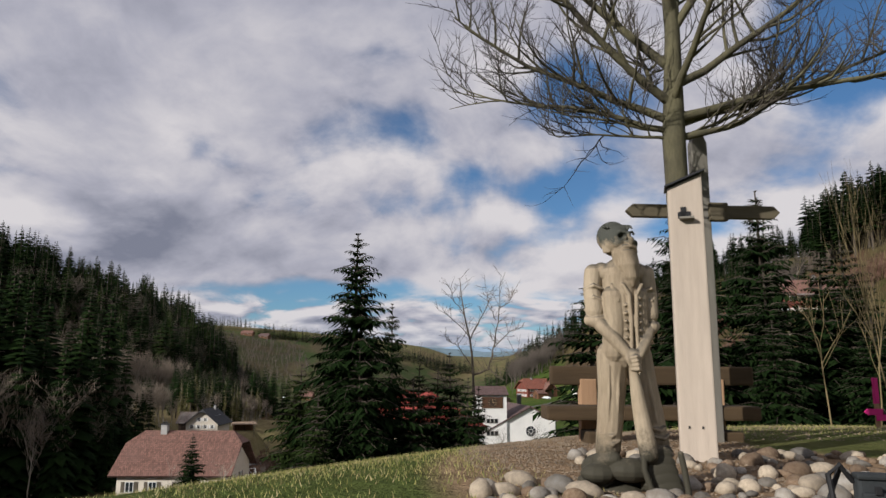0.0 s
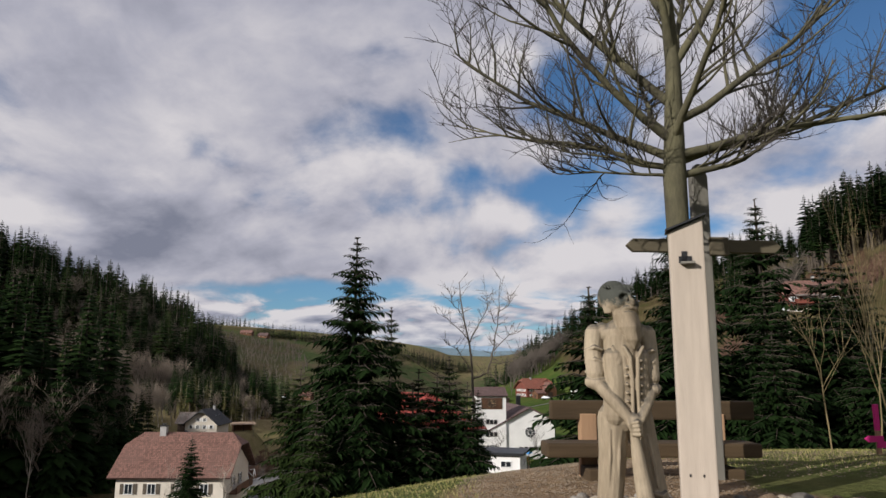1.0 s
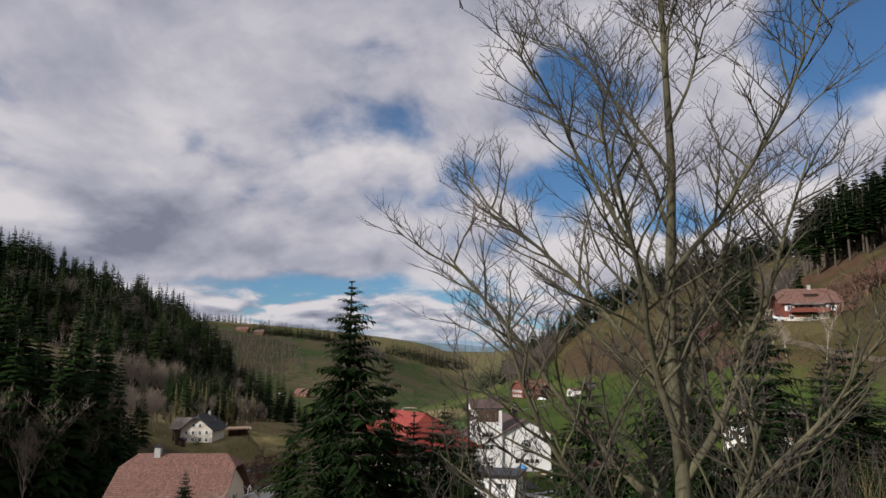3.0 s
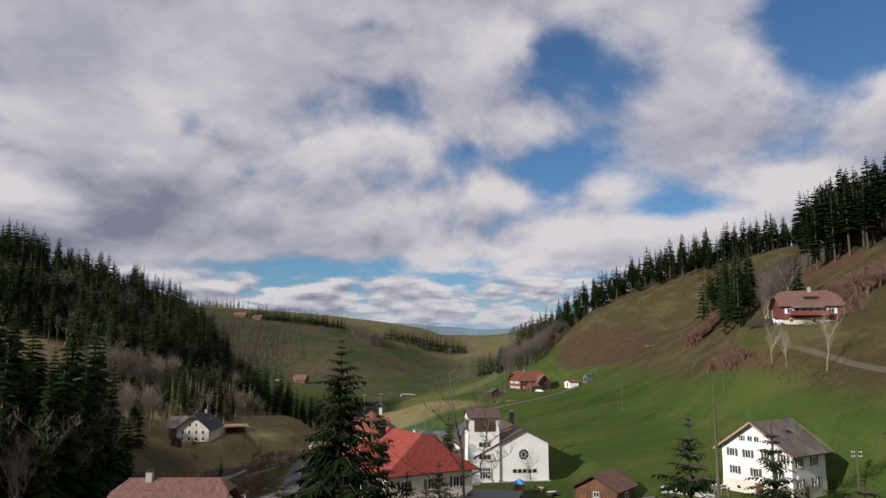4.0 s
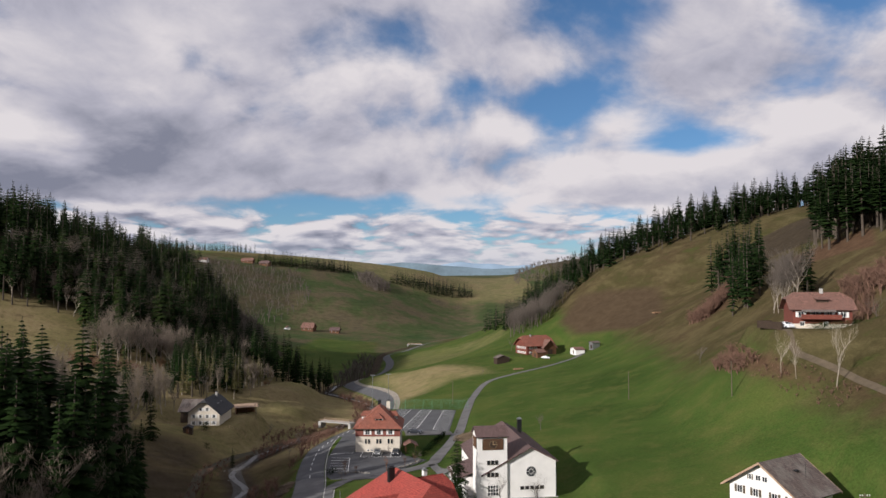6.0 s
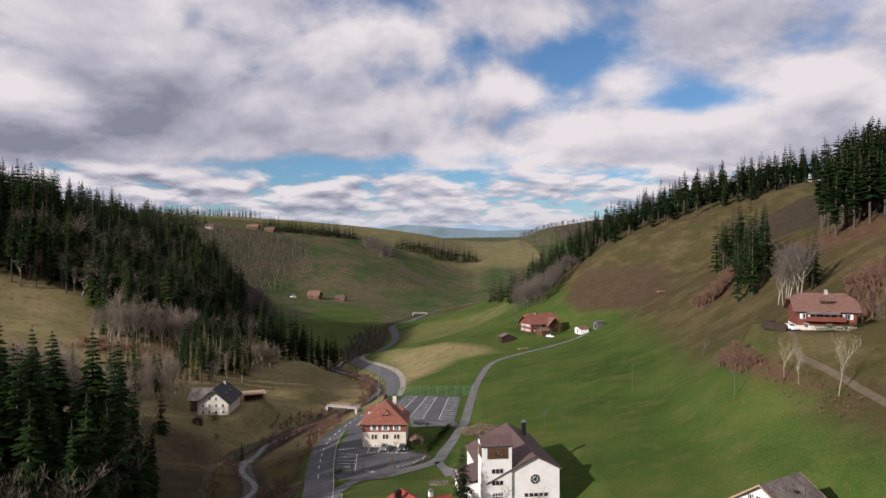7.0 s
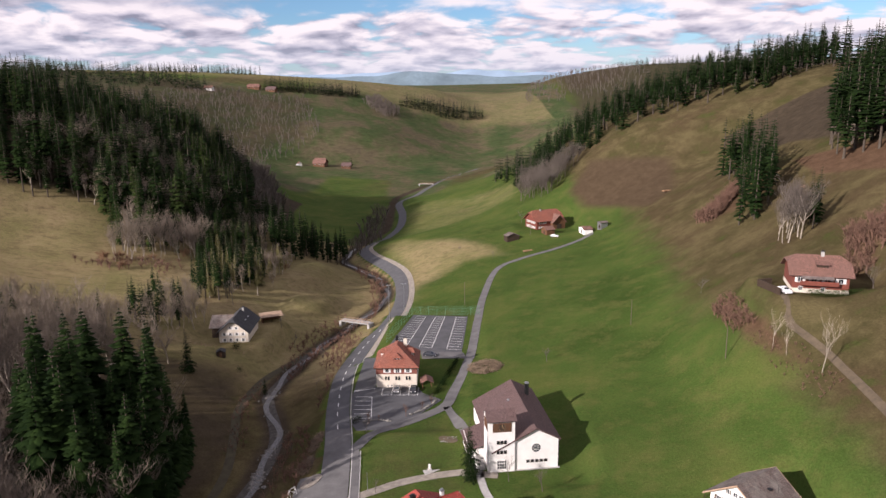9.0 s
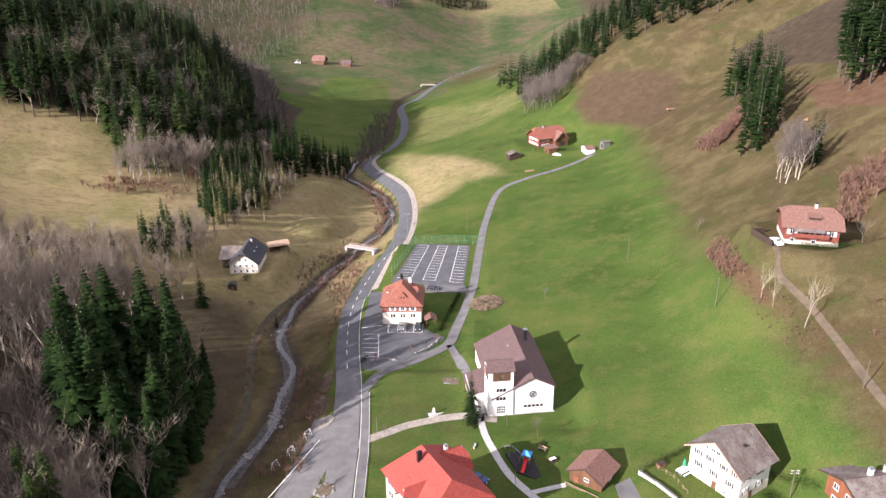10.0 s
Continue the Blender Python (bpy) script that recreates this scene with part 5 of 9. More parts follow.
# ---- the inn ----
def inn():
    e = thing("inn", "village inn with hipped red roof and red shingled upper storey", "inn", pose(-17.3, 200.3, -4.3, 0, 0, 1))
    w, d = 11.6, 12.6
    boxes("wall", [(0, 0, 1.9, w, d, 4.6)], M["cream_render"], e, "white rendered ground floor")
    boxes("upper_wall", [(0, 0, 5.2, w + 0.2, d + 0.2, 2.1)], M["red_shingle"], e, "dark red shingled upper storey")
    hip_roof(w, d, 6.3, 11.4, 3.6, 0.75, M["red_tile"], e)
    for a in (-3.0, 0, 3.0):
        window(e, "front", a + 0.3, 5.25, d / 2 + 0.1, 0.95, 1.2, "window_white", 1)
        for s in (-0.42, 0.42):
            window(e, "front", a + 0.3 + s, 2.85, d / 2, 0.62, 1.25, None, 0, frame="cream_render")
    for a in (-1.2, -0.2):
        window(e, "front", a - 1.3, 0.55, d / 2, 0.5, 0.4, None, 0)
    for a in (-4, -1.3, 1.4, 4):
        window(e, "right", a, 5.25, w / 2 + 0.1, 0.9, 1.2, "window_white", 1)
        window(e, "right", a, 2.7, w / 2, 0.9, 1.3, None, 1)
        window(e, "left", a, 5.25, w / 2 + 0.1, 0.9, 1.2, "window_white", 1)
        window(e, "left", a, 2.7, w / 2, 0.9, 1.3, None, 1)
    door(e, "left", 2.8, w / 2)
    # dormers
    for nm, px, py, rz in (("front", 0.2, -4.6, 0), ("right", 4.3, 0.2, 90), ("left", -4.3, 0.2, -90)):
        dm = new("dormer")
        dm.parent = e
        dm.matrix_basis = pose(px, py, 7.2, 0, 0, rz)
        boxes("cheek", [(0, 0.6, 0.75, 1.9, 2.2, 1.6)], M["window_white"], dm)
        slab("dormer_roof", [(-1.4, 2.6, 1.35), (-1.4, -0.85, 1.35), (0, -0.2, 2.5), (0, 2.8, 2.5)], 0.12, M["red_tile"], dm)
        slab("dormer_roof", [(1.4, -0.85, 1.35), (1.4, 2.6, 1.35), (0, 2.8, 2.5), (0, -0.2, 2.5)], 0.12, M["red_tile"], dm)
        slab("dormer_roof", [(-1.4, -0.85, 1.35), (1.4, -0.85, 1.35), (0, -0.2, 2.5)], 0.12, M["red_tile"], dm)
        boxes("pane", [(-0.45, -0.52, 0.85, 0.7, 0.04, 0.9), (0.45, -0.52, 0.85, 0.7, 0.04, 0.9)], M["window_glass"], dm)
    chimney(e, 2.2, 2.0, 9.5, 12.1, 1.0, 0.7, "cream_render")
    chimney(e, -0.4, 4.4, 9.5, 11.8, 0.8, 0.6, "dark_metal")
    for sy in (-1, 1):
        boxes("eave_board", [(0, sy * (d / 2 + 0.72), 6.08, w + 1.4, 0.06, 0.22)], M["dark_wood"], e)


inn()


# ---- the white farmhouse ----
def white_house():
    e = thing("farmhouse", "white rendered gabled house with brown shutters and mottled grey-brown roof", "house", pose(52.9, 116.9, 1.7, 0, 0, -56.3))
    w, d, h, r = 11.4, 9.0, 7.0, 10.9
    gable_walls(w, d, h, r, M["white_render"], e)
    boxes("ground_floor", [(0, 0, 0.65, w + 0.1, d + 0.1, 3.1)], M["cream_render"], e, "cream rendered ground floor")
    gable_roof(w, d, h, r, 1.1, M["grey_tile"], e, fascia=M["faded_wood"])
    for a in (-3.9, -1.2, 1.9, 4.5):
        window(e, "front", a, 6.2, d / 2, 0.85, 1.15, "shutter", 1)
    for a in (-3.5, 0.0, 3.6):
        window(e, "front", a, 3.6, d / 2 + 0.05, 0.85, 1.15, "shutter", 1)
    for a in (-0.75, 0.35):
        window(e, "front", a, 8.5, d / 2, 0.8, 0.8, None, 1)
    window(e, "front", -2.1, 8.45, d / 2, 0.4, 0.8, "shutter", 0)
    for a in (-3.0, 2.8):
        window(e, "front", a, 1.1, d / 2 + 0.05, 0.7, 0.5, None, 0)
    door(e, "front", 0.4, d / 2 + 0.05, 1.0, 2.0)
    for a in (-2.6, 1.4):
        window(e, "right", a, 5.5, w / 2, 0.95, 1.2, "shutter", 1)
        window(e, "right", a, 2.6, w / 2 + 0.05, 0.95, 1.2, "shutter", 1)
    door(e, "right", -1.0, w / 2 + 0.05, 0.9, 2.0)
    boxes("roof_hatch", [(2.4, 0.4, 9.62, 0.7, 0.7, 0.2)], M["dark_metal"], e, "dark roof hatch")
    bm = bmesh.new()
    bmesh.ops.create_uvsphere(bm, u_segments=16, v_segments=8, radius=0.5)
    bmesh.ops.scale(bm, vec=(0.25, 1, 1), verts=bm.verts)
    bmesh.ops.translate(bm, vec=(w / 2 + 0.45, -3.7, 3.5), verts=bm.verts)
    part("satellite_dish", bm, M["window_white"], e, "white satellite dish")
    rod("antenna", [(3.6, 1.0, 8.8), (3.6, 1.0, 11.0)], [0.04, 0.03], M["dark_metal"], e, 6)


M["faded_wood"] = surface("faded_wood", (0.36, 0.25, 0.17), 0.2, 1, 14, 0.8, 0.2)
white_house()


# ---- red-roofed house by the road ----
def red_house():
    e = thing("village_house", "large village house with bright red hipped tile roof and cream walls", "house", pose(-3.9, 108.9, -1.2, 0, 0, 31))
    w, d, h = 13.4, 16.0, 8.6
    boxes("wall", [(0, 0, h / 2 - 0.6, w, d, h + 1.2)], M["cream_render"], e)
    hip_roof(w, d, h, 13.3, 11.5, 0.75, M["bright_red_tile"], e)
    x = new("wing")
    x.parent = e
    x.matrix_basis = pose(4.6, 3.6, 0, 0, 0, 90)
    gable_walls(6.0, 6.2, h, 11.6, M["cream_render"], x)
    gable_roof(6.0, 6.2, h, 11.6, 0.6, M["bright_red_tile"], x, hip=0.35)
    y = new("wing")
    y.parent = e
    y.matrix_basis = pose(-4.4, -1.5, 0, 0, 0, 90)
    gable_walls(5.0, 6.4, h, 11.3, M["cream_render"], y)
    gable_roof(5.0, 6.4, h, 11.3, 0.6, M["bright_red_tile"], y, hip=0.35)
    for z in (1.6, 4.4, 7.0):
        for a in (-6, -3.5, 2.5, 5.5):
            window(e, "left", a, z, w / 2, 0.95, 1.35, "shutter", 1)
            window(e, "right", a, z, w / 2, 0.95, 1.35, "shutter", 1)
        for a in (-4, 0, 4):
            window(e, "front", a, z, d / 2, 0.95, 1.35, "shutter", 1)
            window(e, "back", a, z, d / 2, 0.95, 1.35, "shutter", 1)
    chimney(e, -1.8, 3.2, 10.5, 13.9, 0.9, 0.7, "dark_metal")
    chimney(e, 4.3, 4.0, 10.0, 12.6, 0.6, 0.6, "window_white", "grey_metal")
    rod("flag_pole", [(-7.1, -2.5, 5.0), (-7.9, -2.6, 6.4)], [0.04, 0.03], M["grey_metal"], e, 6)
    boxes("flag", [(-7.9, -2.6, 5.7, 0.04, 0.5, 1.0)], M["flag_red"], e)


M["flag_red"] = surface("flag_red", (0.5, 0.02, 0.02), 0.1, 2, 20, 0.8, 0.05)
red_house()


# ---- the brown shed ----
def shed():
    e = thing("garden_shed", "brown timber shed with a red tiled gable roof", "shed", pose(27.2, 119.4, -0.6, 0, 0, -37))
    w, d, h, r = 7.0, 6.4, 3.1, 5.0
    gable_walls(w, d, h, r, M["brown_wood"], e)
    gable_roof(w, d, h, r, 0.8, M["faded_tile"], e, fascia=M["dark_wood"])
    for i in range(14):
        boxes("board", [(-3.3 + i * 0.5, -d / 2 - 0.03, 1.4, 0.06, 0.06, 3.0)], M["dark_wood"], e)
    window(e, "front", 0.2, 2.2, d / 2 + 0.02, 0.9, 0.8)
    window(e, "right", 0.5, 1.9, w / 2, 1.0, 0.9)
    door(e, "front", -2.0, d / 2 + 0.03, 1.1, 2.0, "orange_wood")
    boxes("terrace_rail", [(0, -d / 2 - 1.6, 0.9, 7.4, 0.08, 0.12), (0, -d / 2 - 1.6, 0.5, 7.4, 0.05, 0.1), (-3.6, -d / 2 - 1.6, 0.5, 0.1, 0.1, 1.0), (3.6, -d / 2 - 1.6, 0.5, 0.1, 0.1, 1.0), (0, -d / 2 - 1.6, 0.5, 0.1, 0.1, 1.0)], M["faded_wood"], e)


shed()


# ---- house with the long faded roof, below the knoll ----
def long_roof_house():
    e = thing("farmhouse", "cream farmhouse with a long weathered half-hipped tile roof", "house", pose(-33.0, 99.6, -2.2, 0, 0, 92))
    w, d, h, r = 12.5, 13.2, 4.6, 9.0
    gable_walls(w, d, h, r - 1.3, M["cream_render"], e)
    gable_roof(w, d, h, r, 0.9, M["faded_tile"], e, hip=0.3)
    for a in (-5.0, -2.2, 1.2, 4.2):
        window(e, "left", a, 2.9, w / 2, 0.95, 1.2, "shutter", 1)
    window(e, "front", 1.5, 3.2, d / 2, 0.9, 1.2, "shutter", 1)
    window(e, "front", -2.0, 3.2, d / 2, 0.9, 1.2, "shutter", 1)
    chimney(e, -0.3, 3.2, 7.2, 10.0, 0.8, 0.8, "concrete")
    boxes("balcony", [(0, -d / 2 - 0.6, 2.0, 8.5, 1.2, 0.15), (0, -d / 2 - 1.15, 2.5, 8.5, 0.08, 0.9)], M["brown_wood"], e)
    boxes("roof_hatch", [(-4.2, 4.6, 5.9, 0.5, 0.5, 0.25)], M["dark_metal"], e)


long_roof_house()


# ---- the red chalet on the slope ----
def slope_chalet():
    e = thing("chalet", "red-walled chalet with a faded half-hipped roof on the dry slope", "house", pose(90.9, 178.2, 29.6, 0, 0, 75))
    w, d, h, r = 11.4, 12.6, 4.6, 8.2
    gable_walls(w, d, h, r - 1.2, M["red_brick"], e)
    boxes("base", [(0, 0, 0.2, w + 0.1, d + 0.1, 1.6)], M["cream_render"], e, "white rendered base")
    gable_roof(w, d, h, r, 1.0, M["faded_tile"], e, hip=0.4)
    for a in (-4.6, -1.5, 1.5, 4.4):
        window(e, "left", a, 3.2, w / 2, 1.1, 1.2, "window_white", 1)
    for a in (-4.4, 0.6):
        window(e, "left", a, 1.0, w / 2 + 0.05, 0.9, 1.0)
    boxes("balcony", [(-w / 2 - 0.7, 0.5, 2.2, 1.3, 8.6, 0.15), (-w / 2 - 1.3, 0.5, 2.75, 0.08, 8.6, 0.95)], M["red_brick"], e)
    slab("awning", [(-w / 2 - 2.0, 4.6, 3.9), (-w / 2 - 2.0, -2.6, 3.9), (-w / 2 + 0.2, -2.6, 4.7), (-w / 2 + 0.2, 4.6, 4.7)], 0.1, M["grey_tile"], e)
    chimney(e, -0.2, -1.0, 7.4, 9.3, 0.7, 0.7, "concrete")
    dm = new("dormer")
    dm.parent = e
    dm.matrix_basis = pose(-3.3, -0.5, 6.0)
    boxes("cheek", [(0.3, 0, 0.2, 1.6, 2.6, 0.8)], M["dark_wood"], dm)
    slab("dormer_roof", [(-0.9, 1.6, 0.72), (-0.9, -1.6, 0.72), (2.2, -1.6, 1.5), (2.2, 1.6, 1.5)], 0.12, M["faded_tile"], dm)


slope_chalet()


# ---- the farm across the meadow ----
def farm():
    e = thing("farmhouse", "red brick farmhouse with a large half-hipped red roof", "house", pose(49.6, 402.6, 1.6, 0, 0, -66))
    w, d, h, r = 12.5, 17.0, 5.4, 10.2
    gable_walls(w, d, h, r - 1.2, M["red_brick"], e)
    gable_roof(w, d, h, r, 1.2, M["red_tile"], e, hip=0.3, fascia=None)
    for z in (1.5, 4.0):
        for a in (-3.8, -1.3, 1.3, 3.8):
            window(e, "front", a, z, d / 2, 0.9, 1.2, "window_white", 1)
        for a in (-6.0, -3.2):
            window(e, "right", a, z, w / 2, 0.9, 1.2, "window_white", 1)
    x = new("wing")
    x.parent = e
    x.matrix_basis = pose(4.6, 4.6, 0, 0, 0, 90)
    gable_walls(8.0, 8.0, 4.4, 8.2, M["brown_wood"], x)
    gable_roof(8.0, 8.0, 4.4, 8.2, 0.9, M["faded_tile"], x)
    boxes("gate", [(8.7, 4.6, 1.6, 0.1, 3.0, 3.2)], M["dark_wood"], e)
    chimney(e, 0.6, -3.0, 8.4, 10.9, 0.7, 0.7)
    boxes("gutter", [(6.9, 0, 4.95, 0.14, 17.5, 0.14)], M["grey_metal"], e)
    for px, py, w2, d2, hh, rr, tn, wall, roof, lab in (
            (29.5, 380.0, 7.0, 4.5, 2.2, 3.6, 20, "dark_wood", "grey_tile", "small dark timber barn with a grey roof"),
            (49.5, 383.5, 5.5, 5.0, 2.4, 4.0, -66, "brown_wood", "faded_tile", "small brown farm shed with tiled roof"),
            (67.8, 371.5, 8.5, 4.5, 2.3, 3.3, -80, "white_render", "faded_tile", "low white outbuilding beside the farm track"),
            (76.0, 369.0, 3.6, 4.0, 3.0, 3.6, -70, "grey_metal", "grey_tile", "grey metal-clad shed beside the farm track")):
        s = thing("outbuilding", lab, "shed", pose(px, py, ground(px, py), 0, 0, tn))
        gable_walls(w2, d2, hh, rr, M[wall], s)
        gable_roof(w2, d2, hh, rr, 0.4, M[roof], s)
        door(s, "front", 0.3, d2 / 2, 1.4, 1.9, "dark_wood")


farm()


# ---- cream chalet with the dark roof beside the stream ----
def stream_chalet():
    e = thing("chalet", "cream gabled chalet with a steep dark roof above the stream", "house", pose(-77.8, 243.0, -5.7, 0, 0, 3))
    w, d, h, r = 10.0, 15.0, 4.2, 8.4
    gable_walls(w, d, h, r, M["cream_render"], e)
    gable_roof(w, d, h, r, 1.2, M["dark_tile"], e, hip=0.2)
    for a in (-3.2, -1.1, 1.1, 3.2):
        window(e, "front", a, 3.1, d / 2, 0.8, 1.05, "window_white", 1)
        window(e, "front", a, 1.0, d / 2, 0.8, 1.05, "window_white", 1)
    for a in (-1.0, 1.0):
        window(e, "front", a, 5.3, d / 2, 0.8, 1.0, "window_white", 1)
    x = new("wing")
    x.parent = e
    x.matrix_basis = pose(-5.8, 2.2, 0, 0, 0, 90)
    gable_walls(9.0, 6.5, 4.0, 7.0, M["dark_wood"], x)
    gable_roof(9.0, 6.5, 4.0, 7.0, 0.8, M["grey_tile"], x)
    chimney(e, 0.8, 4.0, 7.0, 9.3, 0.7, 0.7)
    for sy in (-1.5, 2.4):
        boxes("skylight", [(2.8, sy, 6.35, 0.7, 1.0, 0.1)], M["grey_metal"], e)
    s = thing("outbuilding", "open timber shelter with a pale sheet roof beside the chalet", "shed", pose(-70.5, 259.0, ground(-70.5, 259), 0, 0, 24))
    boxes("wall", [(0, 1.8, 1.2, 7.0, 0.2, 2.6), (-3.4, 0, 1.2, 0.2, 3.8, 2.6)], M["brown_wood"], s)
    for px in (-3.2, 0, 3.2):
        boxes("post", [(px, -1.8, 1.2, 0.18, 0.18, 2.5)], M["dark_wood"], s)
    slab("roof", [(-4.2, -2.5, 2.35), (4.2, -2.5, 2.35), (4.2, 2.4, 2.9), (-4.2, 2.4, 2.9)], 0.12, M["faded_wood"], s)
    k = thing("garden_hut", "tiny dark timber hut on the grass", "hut", pose(-77.2, 221.2, ground(-77.2, 221.2), 0, 0, 10))
    gable_walls(2.6, 2.2, 1.6, 2.3, M["dark_wood"], k)
    gable_roof(2.6, 2.2, 1.6, 2.3, 0.25, M["dark_tile"], k)
    door(k, "front", 0.0, 1.1, 0.8, 1.5, "brown_wood")


stream_chalet()


def timber_house():
    e = thing("chalet", "orange timber house with balconies and a low weathered grey roof", "house", pose(75.5, 103.5, 6.5, 0, 0, 10))
    w, d, h, r = 17, 10, 5.6, 7.6
    x = new("body")
    x.parent = e
    x.matrix_basis = pose(0, 0, 0, 0, 0, 90)
    gable_walls(d, w, h, r, M["orange_wood"], x)
    gable_roof(d, w, h, r, 1.3, M["grey_tile"], x, fascia=M["dark_wood"])
    for a in (-6, -3, 0, 3):
        window(e, "front", a, 4.0, d / 2, 1.2, 1.3)
        window(e, "front", a, 1.4, d / 2, 1.2, 1.3)
    for a in (-2.6, 0.4):
        for z in (1.4, 4.0):
            window(e, "left", a, z, w / 2, 1.1, 1.2)
    boxes("balcony", [(0, -d / 2 - 0.7, 2.7, 14, 1.3, 0.15), (0, -d / 2 - 1.3, 3.2, 14, 0.08, 0.9)], M["orange_wood"], e)
    chimney(e, -4.2, 0.8, 6.6, 8.8, 0.8, 0.6, "window_white", "grey_metal")
    chimney(e, -0.8, 1.2, 6.6, 8.6, 0.8, 0.6, "concrete", "grey_metal")


timber_house()


def flat_building():
    e = thing("garage", "white flat-roofed garage building with a dark roof edge", "garage", pose(8.4, 99.0, ground(8.4, 99) - 0.2, 0, 0, -14))
    top = 4.7 - (ground(8.4, 99) - 0.2)
    boxes("wall", [(0, 0, top / 2, 6.0, 6.0, top)], M["white_render"], e)
    boxes("roof", [(0, 0, top + 0.15, 6.9, 6.9, 0.3)], M["dark_metal"], e)
    for a in (-1.6, 1.2):
        window(e, "front", a, top - 1.1, 3.0, 1.3, 0.7, None, 1)
    window(e, "right", 0.5, top - 1.1, 3.0, 1.3, 0.7, None, 1)


flat_building()


def far_farms():
    for x, y, lab, rows in ((-186, 965, "far farmhouse with a steep red-brown roof", ((0, 0, 13, 16, 5, 11, 80),)),
                            (-150, 962, "far timber barn with a brown roof", ((0, 0, 9, 12, 4, 7.5, 85),)),
                            (-212, 955, "far white farm outbuilding on the meadow", ((0, 0, 5, 6, 3, 4.5, 20),)),
                            (-378, 1350, "far farmhouse with a red roof near the crest", ((0, 0, 12, 22, 4, 9, 86),)),
                            (-346, 1352, "far barn with a red roof near the crest", ((0, 0, 12, 18, 4, 9, 80),)),
                            (-432, 1262, "far white farm outbuilding on the hillside", ((0, 0, 9, 14, 4, 7.5, 80),))):
        e = thing("farmstead", lab, "farm", pose(x, y, ground(x, y), 0, 0, rows[0][6]))
        for a, b, w, d, h, r, t in rows:
            white = "white" in lab
            gable_walls(w, d, h, r - 0.2, M["white_render" if white else "brown_wood"], e)
            gable_roof(w, d, h, r, 1.2, M["brown_tile" if "barn" in lab else "faded_tile"], e, hip=0.0 if white else 0.3)
            for k in (-0.3, 0.1, 0.35):
                window(e, "left", d * k, h * 0.55, w / 2, 1.1, 1.2, None, 1)


far_farms()

# ---- the knoll: carving, posts, cross, bench, stones, trees ----
M["carved_wood"] = surface("carved_wood", (0.37, 0.285, 0.185), 0.35, 5.0, 60, 0.8, 0.35, 0.006, stretch=(1, 1, 0.25), tint=(0.50, 0.41, 0.29))


def weather_tops(mt, dark=(0.06, 0.055, 0.045), lo=0.35, hi=0.85):
    """Old wood goes black where rain stands on it."""
    nt = mt.node_tree
    bsdf = nt.nodes["Principled BSDF"]
    src = bsdf.inputs["Base Color"].links[0].from_socket
    geo, sep, mr, mul = nt.nodes.new("ShaderNodeNewGeometry"), nt.nodes.new("ShaderNodeSeparateXYZ"), nt.nodes.new("ShaderNodeMapRange"), nt.nodes.new("ShaderNodeMath")
    nt.links.new(geo.outputs["Normal"], sep.inputs[0])
    mr.inputs[1].default_value, mr.inputs[2].default_value = lo, hi
    nt.links.new(sep.outputs[2], mr.inputs[0])
    mul.operation = "MULTIPLY"
    nt.links.new(mr.outputs[0], mul.inputs[0])
    nt.links.new(ramp_node(nt, noise_node(nt, 9, 6, 0.7), [(0.3, (0.25, 0.25, 0.25)), (0.6, (1, 1, 1))]), mul.inputs[1])
    nt.links.new(mix_node(nt, mul.outputs[0], src, dark), bsdf.inputs["Base Color"])


def mossy_foot(mt, top, dark=(0.040, 0.036, 0.024), above=False):
    """Damp wood near the soil is dark with moss and rot."""
    nt = mt.node_tree
    bsdf = nt.nodes["Principled BSDF"]
    src = bsdf.inputs["Base Color"].links[0].from_socket
    co, sep, add, mr = nt.nodes.new("ShaderNodeTexCoord"), nt.nodes.new("ShaderNodeSeparateXYZ"), nt.nodes.new("ShaderNodeMath"), nt.nodes.new("ShaderNodeMapRange")
    nt.links.new(co.outputs["Object"], sep.inputs[0])
    add.operation = "MULTIPLY_ADD"
    nt.links.new(noise_node(nt, 9, 6, 0.7), add.inputs[0])
    add.inputs[1].default_value = -0.35
    nt.links.new(sep.outputs[2], add.inputs[2])
    mr.inputs[1].default_value, mr.inputs[2].default_value = (top, top + 0.06) if above else (top, top - 0.10)
    nt.links.new(add.outputs[0], mr.inputs[0])
    nt.links.new(mix_node(nt, mr.outputs[0], src, dark), bsdf.inputs["Base Color"])


weather_tops(M["carved_wood"], lo=0.25, hi=0.7)
mossy_foot(M["carved_wood"], -0.03)
mossy_foot(M["carved_wood"], 0.90, (0.050, 0.052, 0.042), True)
M["pale_timber"] = surface("pale_timber", (0.44, 0.37, 0.30), 0.16, 1.6, 26, 0.85, 0.5, 0.008, stretch=(1, 1, 0.12))
M["grey_timber"] = surface("grey_timber", (0.20, 0.185, 0.155), 0.25, 2.0, 26, 0.9, 0.5, 0.008, stretch=(1, 1, 0.12))
M["beam_timber"] = surface("beam_timber", (0.12, 0.10, 0.065), 0.3, 2.0, 22, 0.9, 0.5, 0.008, stretch=(0.12, 1, 1))
M["plank"] = surface("plank", (0.080, 0.052, 0.026), 0.35, 2.2, 24, 0.85, 0.5, 0.01, stretch=(0.12, 1, 1))
M["bench_leg"] = surface("bench_leg", (0.36, 0.22, 0.125), 0.25, 2.2, 24, 0.85, 0.5, 0.01, stretch=(1, 1, 0.12))
M["stone"] = surface("stone", (0.40, 0.33, 0.25), 0.35, 1.2, 22, 0.85, 0.4, 0.01, random_tint=0.65, tint=(0.46, 0.43, 0.38))
